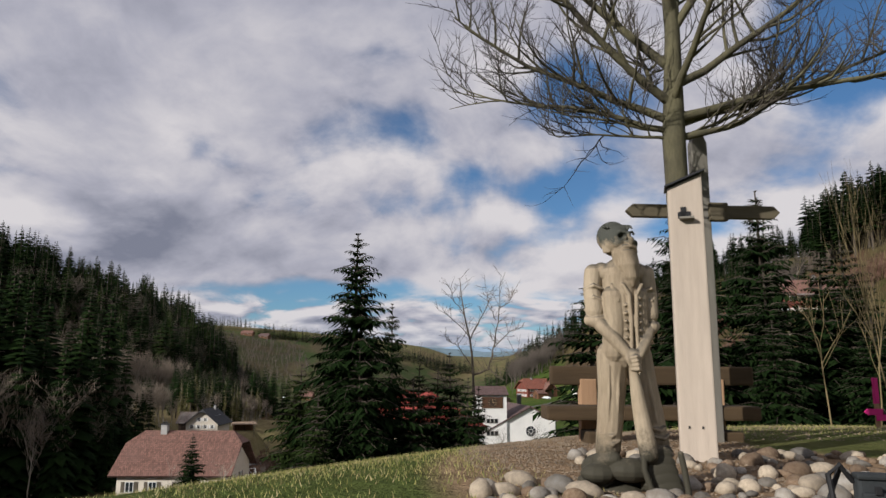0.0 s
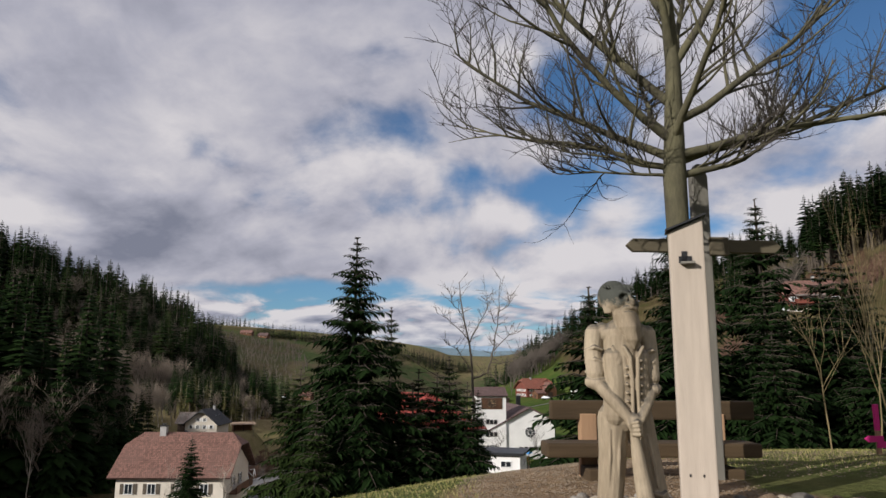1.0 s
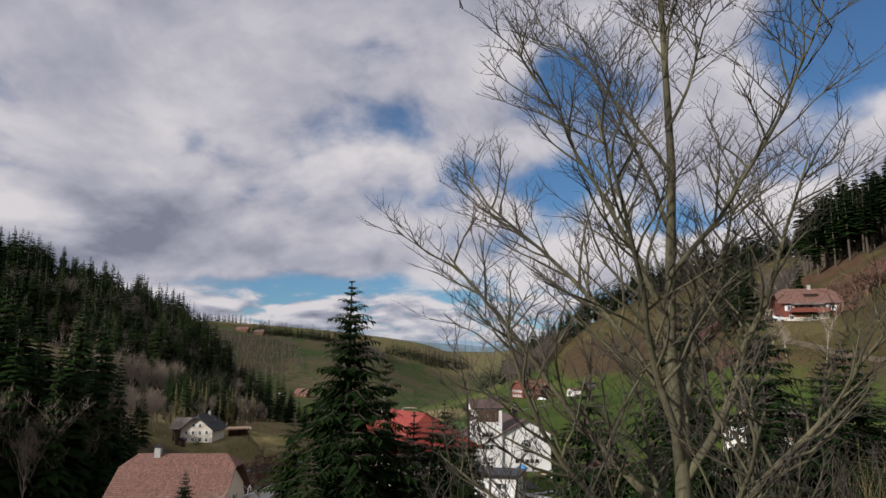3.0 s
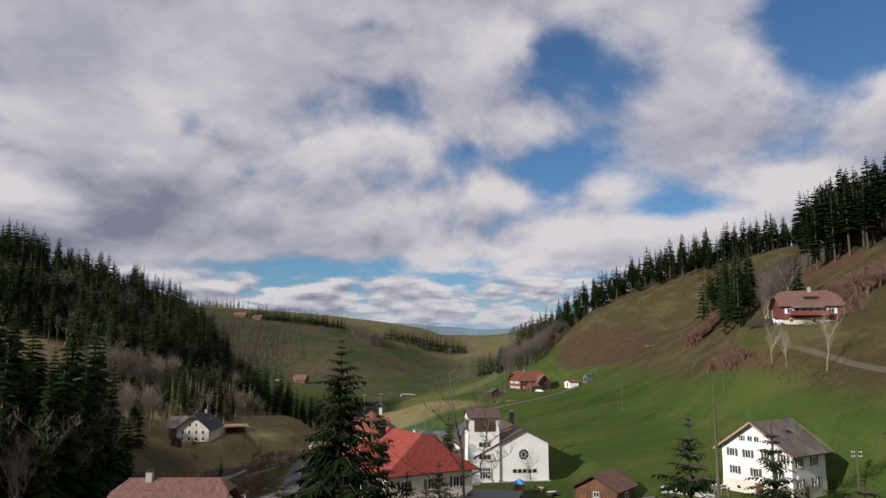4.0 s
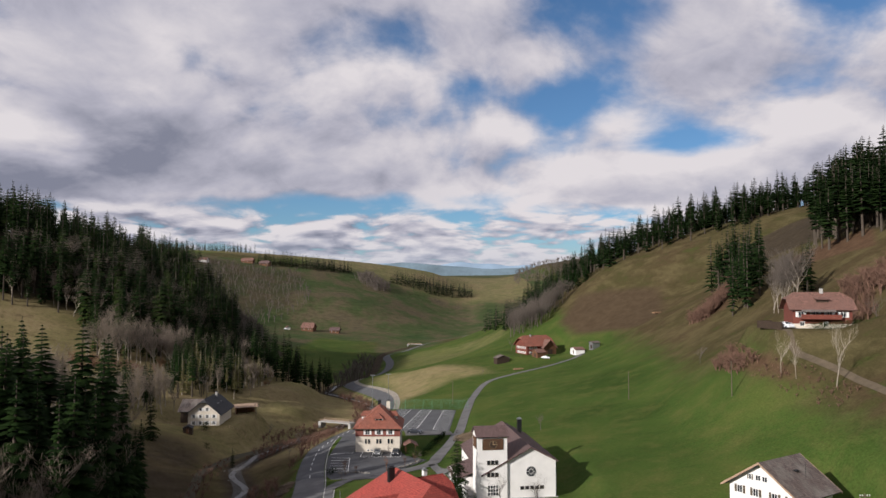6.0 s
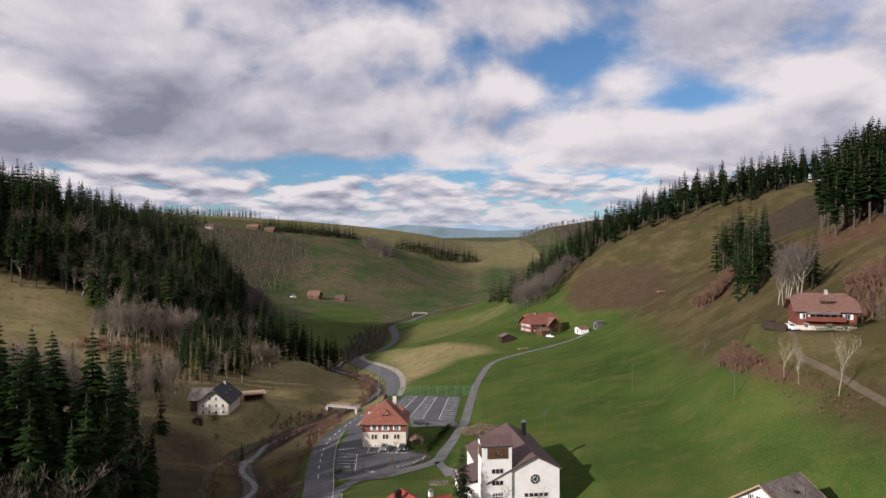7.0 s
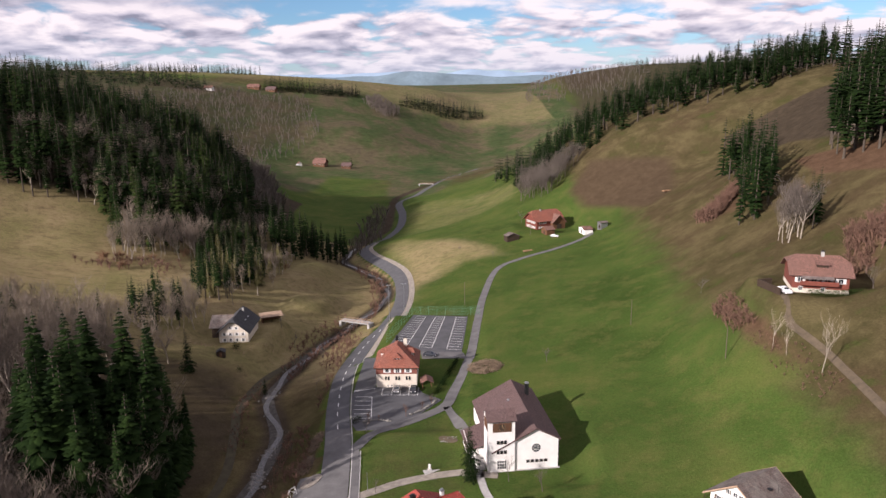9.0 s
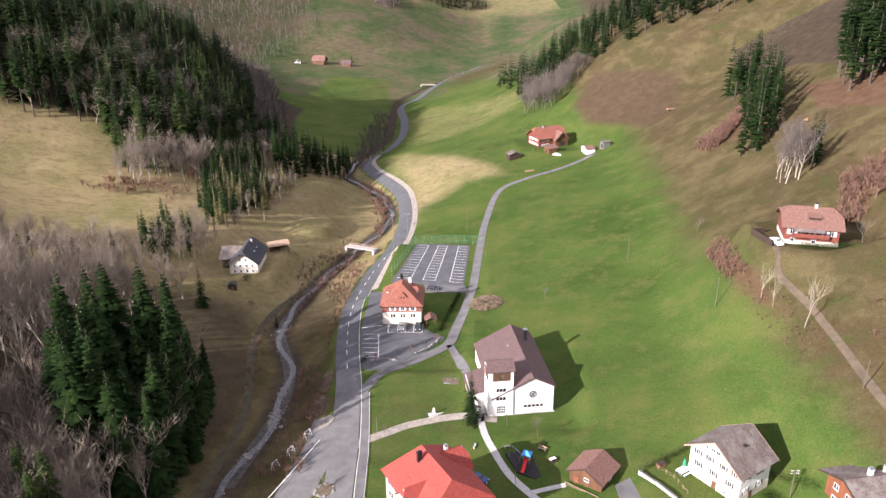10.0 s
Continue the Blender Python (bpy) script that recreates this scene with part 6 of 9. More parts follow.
M["brown_stone"] = surface("brown_stone", (0.27, 0.165, 0.095), 0.35, 3.0, 30, 0.85, 0.4, 0.006, random_tint=0.5, tint=(0.33, 0.24, 0.16))
M["pale_stone"] = surface("pale_stone", (0.46, 0.38, 0.28), 0.25, 3.0, 30, 0.85, 0.4, 0.006, random_tint=0.35)
M["pebble"] = surface("pebble", (0.23, 0.175, 0.12), 0.45, 3.0, 30, 0.9, 0.3, 0.01)
M["lichen_bark"] = surface("lichen_bark", (0.085, 0.075, 0.055), 0.4, 3.0, 28, 0.95, 0.8, 0.012, stretch=(1, 1, 0.4), tint=(0.17, 0.155, 0.085))
M["twig"] = surface("twig", (0.055, 0.046, 0.036), 0.3, 2.0, 20, 0.9, 0.2, 0.004)
M["magenta"] = surface("magenta", (0.55, 0.02, 0.18), 0.1, 2, 20, 0.6, 0.05)
M["bag_cloth"] = surface("bag_cloth", (0.030, 0.034, 0.036), 0.3, 6, 60, 0.8, 0.4, 0.003)
M["strap"] = surface("strap", (0.012, 0.012, 0.013), 0.2, 6, 60, 0.7, 0.3, 0.002)


def grass_blade_material():
    mt, nt, bsdf = material("grass_blade")
    geo = nt.nodes.new("ShaderNodeNewGeometry")
    c = ramp_node(nt, geo.outputs["Random Per Island"], [(0.0, (0.095, 0.125, 0.022)), (0.4, (0.20, 0.205, 0.045)), (0.7, (0.32, 0.27, 0.095)), (1.0, (0.36, 0.29, 0.15))])
    nt.links.new(c, bsdf.inputs["Base Color"])
    bsdf.inputs["Roughness"].default_value = 0.7
    return mt


M["grass_blade"] = grass_blade_material()


def statue():
    """A carved old man leaning on a spade, as one mesh."""
    V, F = [], []
    K = 740.0

    def at(u, v, d=0.0):
        """Carver's units: u across, v down from the crown, d towards the front."""
        return ((u - 222) / K, -d / K, (950 - v) / K)

    def ball(c, r, seg=20):
        b, rings = len(V), seg * 2 // 3
        cx, cy, cz = at(*c)
        for i in range(1, rings):
            a = math.pi * i / rings
            for k in range(seg):
                p = 2 * math.pi * k / seg
                V.append((cx + r[0] / K * math.sin(a) * math.cos(p), cy + r[2] / K * math.sin(a) * math.sin(p), cz + r[1] / K * math.cos(a)))
        V.append((cx, cy, cz + r[1] / K))
        V.append((cx, cy, cz - r[1] / K))
        n = rings - 1
        for k in range(seg):
            k2 = (k + 1) % seg
            F.append((b + n * seg, b + k, b + k2))
            F.append((b + n * seg + 1, b + (n - 1) * seg + k2, b + (n - 1) * seg + k))
            for i in range(n - 1):
                F.append((b + i * seg + k, b + (i + 1) * seg + k, b + (i + 1) * seg + k2, b + i * seg + k2))

    def limb(pts, radii):
        fine, rr = [], []
        for k in range(len(pts) - 1):
            for i in range(4):
                t = i / 4
                fine.append(Vector(at(*pts[k])).lerp(Vector(at(*pts[k + 1])), t))
                rr.append((radii[k] * (1 - t) + radii[k + 1] * t) / K)
        fine.append(Vector(at(*pts[-1])))
        rr.append(radii[-1] / K)
        b = len(V)
        tube(V, F, fine, rr, 14)
        F.append(tuple(b + i for i in range(14))[::-1])
        for p, r in zip(pts, radii):
            ball(p, (r, r, r), 12)

    # skull, hair to the ears, brow, nose, cheeks; the face looks a little to one side
    ball((206, 122, 0), (60, 62, 66), 72)
    ball((196, 104, -14), (62, 62, 54))
    for i in range(9):
        a = 150 + i * 13
        limb([(196 + (a - 196) * 0.35, 60, -6), (a + 2, 68, 22), (a + 5, 84 - abs(i - 5) * 1.5, 40)], [6, 6, 3])
    for i in range(4):
        limb([(152 + i * 6, 84, 14 + i * 4), (146 + i * 6, 120, 16 + i * 4), (156 + i * 5, 168, 14 + i * 5)], [8, 9, 5])
    limb([(186, 100, 50), (210, 94, 60), (232, 100, 64)], [5, 6, 5])
    limb([(242, 100, 64), (254, 96, 57), (264, 103, 44)], [5, 5.5, 4])
    limb([(236, 104, 66), (242, 126, 82), (244, 138, 78)], [7, 11, 11])
    ball((230, 138, 68), (9, 8, 9))
    ball((256, 138, 66), (8, 8, 9))
    ball((200, 140, 50), (22, 20, 18))
    ball((262, 142, 46), (14, 18, 16))
    limb([(196, 172, 54), (220, 156, 70), (242, 153, 74)], [7, 10, 8])
    limb([(244, 153, 74), (258, 158, 66), (268, 174, 50)], [8, 9, 6])
    ball((240, 182, 62), (16, 7, 12))
    # beard: a tapering mass with carved locks
    limb([(224, 180, 34), (232, 230, 50), (242, 284, 58), (246, 304, 56)], [46, 40, 24, 9])
    for i in range(13):
        q = (i - 6) / 6
        d = 40 * (1 - q * q)
        limb([(228 + q * 42, 172 + abs(q) * 6, 40 + d * 1.0), (233 + q * 40, 226, 54 + d * 1.05), (242 + q * 26 + 5 * math.sin(i * 2.1), 272, 60 + d * 0.75), (246 + q * 12, 306 - abs(q) * 16, 62 + d * 0.3)], [5, 6.5, 6, 3])
    # trunk of the body and the coat
    ball((214, 250, -4), (98, 46, 52))
    limb([(146, 236, -6), (114, 250, -4)], [32, 32])
    limb([(288, 236, -6), (314, 250, -6)], [30, 29])
    limb([(214, 260, 0), (216, 380, 4), (214, 470, 2), (212, 550, 0)], [72, 74, 70, 76])
    limb([(180, 340, 34), (184, 430, 38), (176, 548, 34)], [44, 42, 44])
    limb([(268, 340, 30), (266, 430, 34), (270, 530, 30)], [42, 40, 40])
    limb([(206, 300, 76), (226, 340, 82), (230, 430, 84), (228, 560, 82)], [7, 8, 8, 6])
    limb([(276, 300, 72), (254, 340, 80), (250, 430, 84), (250, 545, 82)], [7, 8, 8, 6])
    limb([(168, 300, 58), (186, 360, 74), (170, 330, 66)], [6, 7, 5])
    for i in range(6):
        ball((212, 376 + i * 30, 82), (7, 7, 7), 10)
        ball((266 - i * 0.8, 350 + i * 30, 78), (8, 8, 8), 10)
    for u, v0, v1 in ((150, 330, 520), (166, 380, 545), (286, 360, 520)):
        limb([(u, v0, 44), (u + 6, (v0 + v1) / 2, 58), (u - 2, v1, 52)], [6, 7, 5])
    # sleeves with folds and rolled cuffs, bare forearms, folded fingers
    limb([(114, 246, -4), (106, 320, 4), (112, 398, 16)], [35, 34, 36])
    for v in (300, 345, 378):
        limb([(76, v + 12, 14), (104, v, 40), (138, v + 10, 34)], [6, 8, 5])
    limb([(92, 428, 18), (116, 432, 26), (146, 424, 24)], [24, 30, 22])
    limb([(124, 440, 30), (166, 496, 66), (206, 552, 92)], [27, 25, 20])
    limb([(318, 246, -6), (322, 330, 4), (318, 410, 16)], [31, 31, 33])
    for v in (310, 356, 396):
        limb([(296, v + 8, 32), (322, v, 38), (346, v + 12, 14)], [5, 7, 5])
    limb([(300, 452, 24), (320, 456, 28), (338, 450, 20)], [22, 27, 18])
    limb([(304, 470, 38), (282, 512, 68), (252, 560, 94)], [24, 22, 18])
    ball((226, 566, 96), (32, 30, 24))
    for i in range(4):
        limb([(208 + i * 3, 572 + i * 13, 112), (232 + i * 2, 566 + i * 15, 122), (250, 574 + i * 14, 108)], [6.5, 8, 6])
    limb([(206, 552, 104), (204, 578, 116), (214, 604, 112)], [8, 8, 6])
    # trousers with creases
    limb([(176, 560, 0), (168, 680, 6), (158, 800, 6), (146, 905, 4)], [60, 52, 48, 46])
    limb([(266, 560, 0), (292, 680, 4), (318, 790, 2), (340, 880, 0)], [58, 48, 42, 36])
    for u, v, w in ((130, 850, 44), (134, 880, 46), (310, 830, 40), (322, 858, 40)):
        limb([(u - 12, v - 8, 30), (u + 22, v, 50), (u + w, v - 12, 40)], [7, 9, 6])
    for u0, u1, v0, v1 in ((150, 140, 600, 800), (184, 176, 620, 780), (286, 318, 620, 800)):
        limb([(u0, v0, 52), ((u0 + u1) / 2, (v0 + v1) / 2, 54), (u1, v1, 46)], [5, 7, 5])
    limb([(110, 940, 20), (160, 930, 50)], [26, 24])
    limb([(330, 900, 10), (356, 905, 26)], [28, 22])
    # spade: a stout shaft that widens to the socket, and a hollowed blade with a raised rim
    limb([(226, 610, 96), (236, 700, 100), (250, 800, 104), (268, 905, 106)], [16, 24, 30, 34])
    rim = [(246, 905), (244, 960), (262, 1020), (300, 1066), (350, 1094), (384, 1090), (390, 1030), (384, 960), (376, 905)]
    limb([(u, v, 118 + (v - 905) * 0.16) for u, v in rim], [11] * len(rim))
    for k in range(6):
        ball((298 + k * 9, 910 + k * 30, 92 + k * 5), (60 - k * 2, 34, 12))
    # rough stump under the feet
    rnd = random.Random(4)
    for k in range(16):
        ball((rnd.uniform(90, 350), rnd.uniform(960, 1060), rnd.uniform(-70, 60)), (rnd.uniform(48, 84), rnd.uniform(30, 56), rnd.uniform(48, 84)), 12)
    # hollowed eyes
    for i, (x, y, z) in enumerate(V):
        for eu in (213, 254):
            k = math.hypot((x - (eu - 222) / K) / 0.022, (z - (950 - 113) / K) / 0.016)
            if k < 1 and y < -0.035:
                V[i] = (x, y + 0.030 * (1 - k * k), z)
    me = bpy.data.meshes.new("carved_statue")
    me.from_pydata([tuple(p) for p in V], [], F)
    me.materials.append(M["carved_wood"])
    ob = new("carved_statue", me)
    r = ob.modifiers.new("remesh", "REMESH")
    r.mode, r.voxel_size, r.use_smooth_shade = "VOXEL", 0.0038, True
    s = ob.modifiers.new("smooth", "SMOOTH")
    s.factor, s.iterations = 0.5, 1
    ob.matrix_basis = pose(2.275, 6.08, 14.28, 0, 0, 1)
    tagged(ob, "pale carved wooden statue of a bearded man with a spade", "statue")


statue()


def bevelled_post(name, verts, faces, mat, parent, off=0.012, label=""):
    ob = mesh_object(name, verts, faces, mat, parent, label)
    bm = bmesh.new()
    bm.from_mesh(ob.data)
    bmesh.ops.recalc_face_normals(bm, faces=bm.faces)
    bmesh.ops.bevel(bm, geom=bm.edges[:], offset=off, segments=2, affect="EDGES", profile=0.6)
    bm.to_mesh(ob.data)
    bm.free()
    return ob


def nest_post():
    e = thing("nest_post", "pale squared timber post with slanted top and nest hole", "post", pose(3.06, 7.36, 14.02, 0, 0, -16))
    w, d = 0.118, 0.115
    v = [(-w, -d, 0), (w, -d, 0), (w, d, 0), (-w, d, 0), (-w, -d, 1.98), (w * 0.95, -d, 2.08), (w * 0.95, d, 2.10), (-w, d, 2.0)]
    post = bevelled_post("timber", v, [(0, 1, 5, 4), (1, 2, 6, 5), (2, 3, 7, 6), (3, 0, 4, 7), (4, 5, 6, 7), (3, 2, 1, 0)], M["pale_timber"], e)
    lid = [(-w - 0.02, -d - 0.035, 1.985), (w + 0.015, -d - 0.035, 2.09), (w + 0.015, d + 0.02, 2.11), (-w - 0.02, d + 0.02, 2.005)]
    mesh_object("lid", lid + [(x, y, z + 0.014) for x, y, z in lid], [(3, 2, 1, 0), (4, 5, 6, 7), (0, 1, 5, 4), (1, 2, 6, 5), (2, 3, 7, 6), (3, 0, 4, 7)], M["dark_metal"], e, "thin dark sheet lid")
    # the nest opening with its little perch
    bm = bmesh.new()
    for r in ((-0.02, -d - 0.001, 1.80, 0.036, 0.014, 0.085), (-0.015, -d - 0.002, 1.785, 0.085, 0.012, 0.045)):
        g = bmesh.ops.create_cube(bm, size=1)
        bmesh.ops.scale(bm, vec=r[3:], verts=g["verts"])
        bmesh.ops.translate(bm, vec=r[:3], verts=g["verts"])
    part("nest_hole", bm, M["strap"], e, "dark cross-shaped nest hole")
    boxes("perch", [(0.0, -d - 0.03, 1.757, 0.095, 0.06, 0.016)], M["grey_timber"], e, bevel=0.003)
    for x in (-0.055, 0.03):
        boxes("screw", [(x, -d - 0.003, 0.35, 0.010, 0.008, 0.016)], M["dark_metal"], e)


nest_post()


def cross():
    e = thing("wooden_cross", "tall weathered grey wooden cross behind the tree", "cross", pose(3.64, 8.66, 13.7, 0, 0, 4))
    w, d = 0.072, 0.05
    bevelled_post("upright", [(-w, -d, 0), (w, -d, 0), (w, d, 0), (-w, d, 0), (-w, -d, 3.08), (w, -d, 3.08), (w, d, 3.08), (-w, d, 3.08), (-w * 0.4, -d, 3.2), (w * 0.4, -d, 3.2), (w * 0.4, d, 3.2), (-w * 0.4, d, 3.2)],
                  [(0, 1, 5, 4), (1, 2, 6, 5), (2, 3, 7, 6), (3, 0, 4, 7), (4, 5, 9, 8), (5, 6, 10, 9), (6, 7, 11, 10), (7, 4, 8, 11), (8, 9, 10, 11), (3, 2, 1, 0)], M["grey_timber"], e)
    for s, (z0, z1) in ((-1, (2.385, 2.50)), (1, (2.385, 2.50))):
        x0, x1 = s * 0.05, s * 0.70
        t = s * 0.06
        v = []
        for y in (-0.07, 0.0):
            v += [(x0, y, z0), (x1 - t, y, z0), (x1, y, (z0 + z1) / 2), (x1 - t, y, z1), (x0, y, z1)]
        bevelled_post("arm", v, [(0, 1, 2, 3, 4), (9, 8, 7, 6, 5)] + [(i, (i + 1) % 5, 5 + (i + 1) % 5, 5 + i) for i in range(5)], M["beam_timber"], e, 0.008)
    boxes("joint_block", [(0.13, -0.05, 2.44, 0.17, 0.075, 0.165)], M["beam_timber"], e, bevel=0.012)


cross()


def bench():
    e = thing("bench", "heavy timber bench of dark planks on pale posts", "bench", pose(3.2, 9.0, 14.0, 0, 0, 2))
    boxes("backrest", [(0.03, 0.02, 0.70, 1.86, 0.09, 0.17)], M["plank"], e, bevel=0.02)
    boxes("seat", [(-0.08, -0.22, 0.385, 1.84, 0.34, 0.12)], M["plank"], e, bevel=0.02)
    for x in (-0.56, 0.60):
        boxes("leg", [(x, 0.02, 0.28, 0.15, 0.12, 0.78)], M["bench_leg"], e, bevel=0.012)
        boxes("foot", [(x, -0.2, 0.08, 0.17, 0.34, 0.30)], M["plank"], e, bevel=0.015)


bench()


def lime_tree(x, y, seed=8):
    """The bare tree behind the carving: trunk, eleven limbs and a fine crown of twigs."""
    rnd = random.Random(seed)
    z0 = ground(x, y) - 0.1
    e = thing("bare_tree", "leafless tree with lichen-covered trunk and fine upswept twigs", "tree", pose(x, y, z0))
    tv, tf, bv, bf, wv, wf = [], [], [], [], [], []
    top = 9.45
    stem = [Vector((0, 0, 0)), Vector((-0.02, 0.02, 1.3)), Vector((-0.04, 0.0, 2.55)), Vector((0.0, 0.02, 3.5)), Vector((-0.06, 0.0, 4.6)), Vector((0.04, 0.05, 6.0)), Vector((0.0, 0.0, 7.6)), Vector((0.05, 0.02, 8.8)), Vector((0.04, 0.0, top))]
    tube(tv, tf, stem, [0.105, 0.083, 0.092, 0.062, 0.048, 0.034, 0.021, 0.011, 0.004], 12)

    def at(p, t):
        k = t * (len(p) - 1)
        i = min(int(k), len(p) - 2)
        return p[i].lerp(p[i + 1], k - i)

    def curve(p, d, length, lift, wob, n):
        pts, q, dd = [p.copy()], p.copy(), d.normalized()
        for i in range(n):
            dd = (dd + Vector((0, 0, lift / n)) + Vector((rnd.uniform(-1, 1), rnd.uniform(-1, 1), rnd.uniform(-1, 1))) * wob).normalized()
            q = q + dd * length / n
            pts.append(q.copy())
        return pts

    def twig(p, d, length, r, lvl):
        pts = curve(p, d, length, 0.4, 0.3, 3 if lvl else 4)
        tube(wv, wf, pts, [r * (1 - 0.75 * i / (len(pts) - 1)) for i in range(len(pts))], 3)
        if lvl <= 0:
            return
        n = rnd.randint(3, 5)
        for i in range(n):
            t = rnd.uniform(0.2, 1.0)
            a = rnd.uniform(0, 6.283)
            side = Vector((math.cos(a), math.sin(a), rnd.uniform(-0.2, 0.5)))
            dd = (pts[-1] - pts[0]).normalized()
            twig(at(pts, t), dd * 0.7 + side * 0.75, length * rnd.uniform(0.35, 0.6), r * 0.55, lvl - 1)

    def limb(p, d, length, r, lift):
        r *= 0.86
        pts = curve(p, d, length, lift, 0.16, 8)
        tube(bv, bf, pts, [r * (1 - 0.82 * (i / 8) ** 0.8) for i in range(9)], 7)
        n = int(7 + length * 4.2)
        for i in range(n):
            t = 0.16 + 0.84 * (i + rnd.random()) / n
            a = rnd.uniform(0, 6.283)
            k = min(int(t * 8), 7)
            dd = (pts[k + 1] - pts[k]).normalized()
            side = Vector((math.cos(a), math.sin(a), rnd.uniform(-0.3, 0.6)))
            ln = length * rnd.uniform(0.22, 0.42) * (1.15 - 0.55 * t)
            sub = curve(at(pts, t), dd * 0.75 + side * 0.7, ln, 0.45, 0.2, 5)
            rr = r * 0.34 * (1.15 - 0.6 * t) + 0.0025
            tube(bv, bf, sub, [rr * (1 - 0.75 * q / 5) for q in range(6)], 5)
            for j in range(int(4 + ln * 3.6)):
                u = rnd.uniform(0.15, 1.0)
                b = rnd.uniform(0, 6.283)
                sd = Vector((math.cos(b), math.sin(b), rnd.uniform(-0.2, 0.6)))
                twig(at(sub, u), (sub[-1] - sub[0]).normalized() * 0.8 + sd * 0.7, rnd.uniform(0.22, 0.5), 0.0052, 1)

    # limbs: azimuth, height on the stem, rise, length, thickness, lift
    for az, z, rise, ln, r, lift in ((178, 2.62, 0.24, 1.0, 0.024, 0.3), (186, 2.55, 0.12, 1.0, 0.020, 0.2), (2, 2.55, 0.2, 1.2, 0.022, 0.3), (184, 2.70, 0.34, 2.05, 0.046, 0.2), (198, 2.85, 0.62, 2.5, 0.048, 0.4), (170, 2.62, 0.30, 1.8, 0.034, 0.2), (165, 3.15, 0.95, 3.0, 0.050, 0.5),
                                     (5, 2.55, 0.28, 1.25, 0.042, 0.25), (-8, 2.72, 0.28, 2.2, 0.052, 0.3), (8, 2.66, 0.42, 2.7, 0.042, 0.35), (15, 3.0, 0.6, 3.0, 0.048, 0.5), (-20, 3.5, 1.3, 3.2, 0.046, 0.45),
                                     (95, 2.9, 0.6, 2.2, 0.044, 0.55), (268, 2.85, 0.65, 1.9, 0.044, 0.6), (75, 3.4, 1.2, 2.9, 0.044, 0.5), (250, 3.6, 1.4, 3.2, 0.044, 0.45),
                                     (150, 3.9, 1.6, 3.4, 0.046, 0.4), (30, 4.2, 1.8, 3.4, 0.042, 0.4), (210, 4.7, 1.8, 3.1, 0.036, 0.4), (330, 5.2, 2.0, 2.9, 0.032, 0.4), (110, 5.6, 1.9, 2.6, 0.03, 0.4),
                                     (190, 6.3, 1.9, 2.2, 0.024, 0.4), (20, 6.8, 1.9, 2.0, 0.02, 0.4), (280, 7.4, 2.0, 1.5, 0.016, 0.4), (60, 7.6, 1.9, 1.3, 0.013, 0.4), (200, 7.6, 2.0, 1.1, 0.012, 0.4), (320, 8.8, 1.6, 0.7, 0.008, 0.3), (130, 8.8, 1.6, 0.7, 0.008, 0.3)):
        k = z / top
        p = min(stem, key=lambda q: abs(q.z - z)).copy()
        p.z = z
        a = radians(az)
        limb(p, Vector((math.cos(a), math.sin(a), rise)), ln, r, lift)
    # the crown is rounded off at the top
    for q in bv + wv:
        if q.z > 4.6:
            q.z = 4.6 + (q.z - 4.6) * 0.78
    mesh_object("trunk", tv, tf, M["lichen_bark"], e, smooth_shade=True)
    mesh_object("crown_wood", bv, bf, M["lichen_bark"], e, smooth_shade=True)
    mesh_object("fine_crown", wv, wf, M["twig"], e)


lime_tree(3.25, 7.98)


SPRUCE_MESH = {}


def spruce(x, y, tip, seed, width=0.17, bare=0.03, levels=40, arms=13, sprays=8, light=False, label="dark green spruce with drooping boughs", base=None):
    """A spruce with its boughs and hanging sprays; alike trees share one of a few shapes."""
    z = (ground(x, y) if base is None else base) - 0.15
    h = tip - z
    e = thing("spruce_tree", label, "tree", pose(x, y, z, 0, 0, seed * 47 % 360), group="single spruces")
    key = (seed % 3, levels, arms, sprays, light)
    if key not in SPRUCE_MESH:
        tv, tf, nv, nf = conifer_arrays(seed, levels=levels, arms=arms, width=0.2, bare=bare, sprays=sprays, droop=0.45)
        pair = []
        for nm, vv, ff, mt in (("trunk", tv, tf, M["bark"]), ("crown", nv, nf, M["spruce_light" if light else "spruce"])):
            me = bpy.data.meshes.new(nm)
            me.from_pydata([tuple(p) for p in vv], [], ff)
            me.materials.append(mt)
            pair.append(me)
        SPRUCE_MESH[key] = pair
    w = h * width / 0.2
    for nm, me in zip(("trunk", "crown"), SPRUCE_MESH[key]):
        ob = new(nm, me)
        ob.parent = e
        ob.matrix_basis = Matrix.Diagonal((w, w, h, 1))
    return e


# spruces below the knoll, towards the village
spruce(-5.0, 50.6, 24.6, 51, 0.22, levels=48, arms=13, sprays=9)
spruce(-2.75, 56.5, 20.2, 52, 0.16)
spruce(-9.0, 52.5, 15.5, 53, 0.26, light=True)
spruce(-6.8, 47.0, 13.5, 54, 0.24, light=True)
spruce(-1.0, 54.0, 15.5, 55, 0.26)
spruce(-4.0, 48.5, 16.5, 58, 0.24)
spruce(-7.5, 55.0, 17.0, 59, 0.22)
spruce(2.2, 58.5, 13.8, 56, 0.2)
spruce(1.8, 53.0, 16.4, 58, 0.24)
spruce(0.4, 52.0, 15.2, 59, 0.28)
spruce(3.4, 55.0, 14.0, 55, 0.18)
spruce(-0.6, 50.5, 14.6, 58, 0.30)
spruce(2.5, 51.5, 14.6, 59, 0.24)
spruce(-21.9, 68.9, 9.3, 57, 0.24)
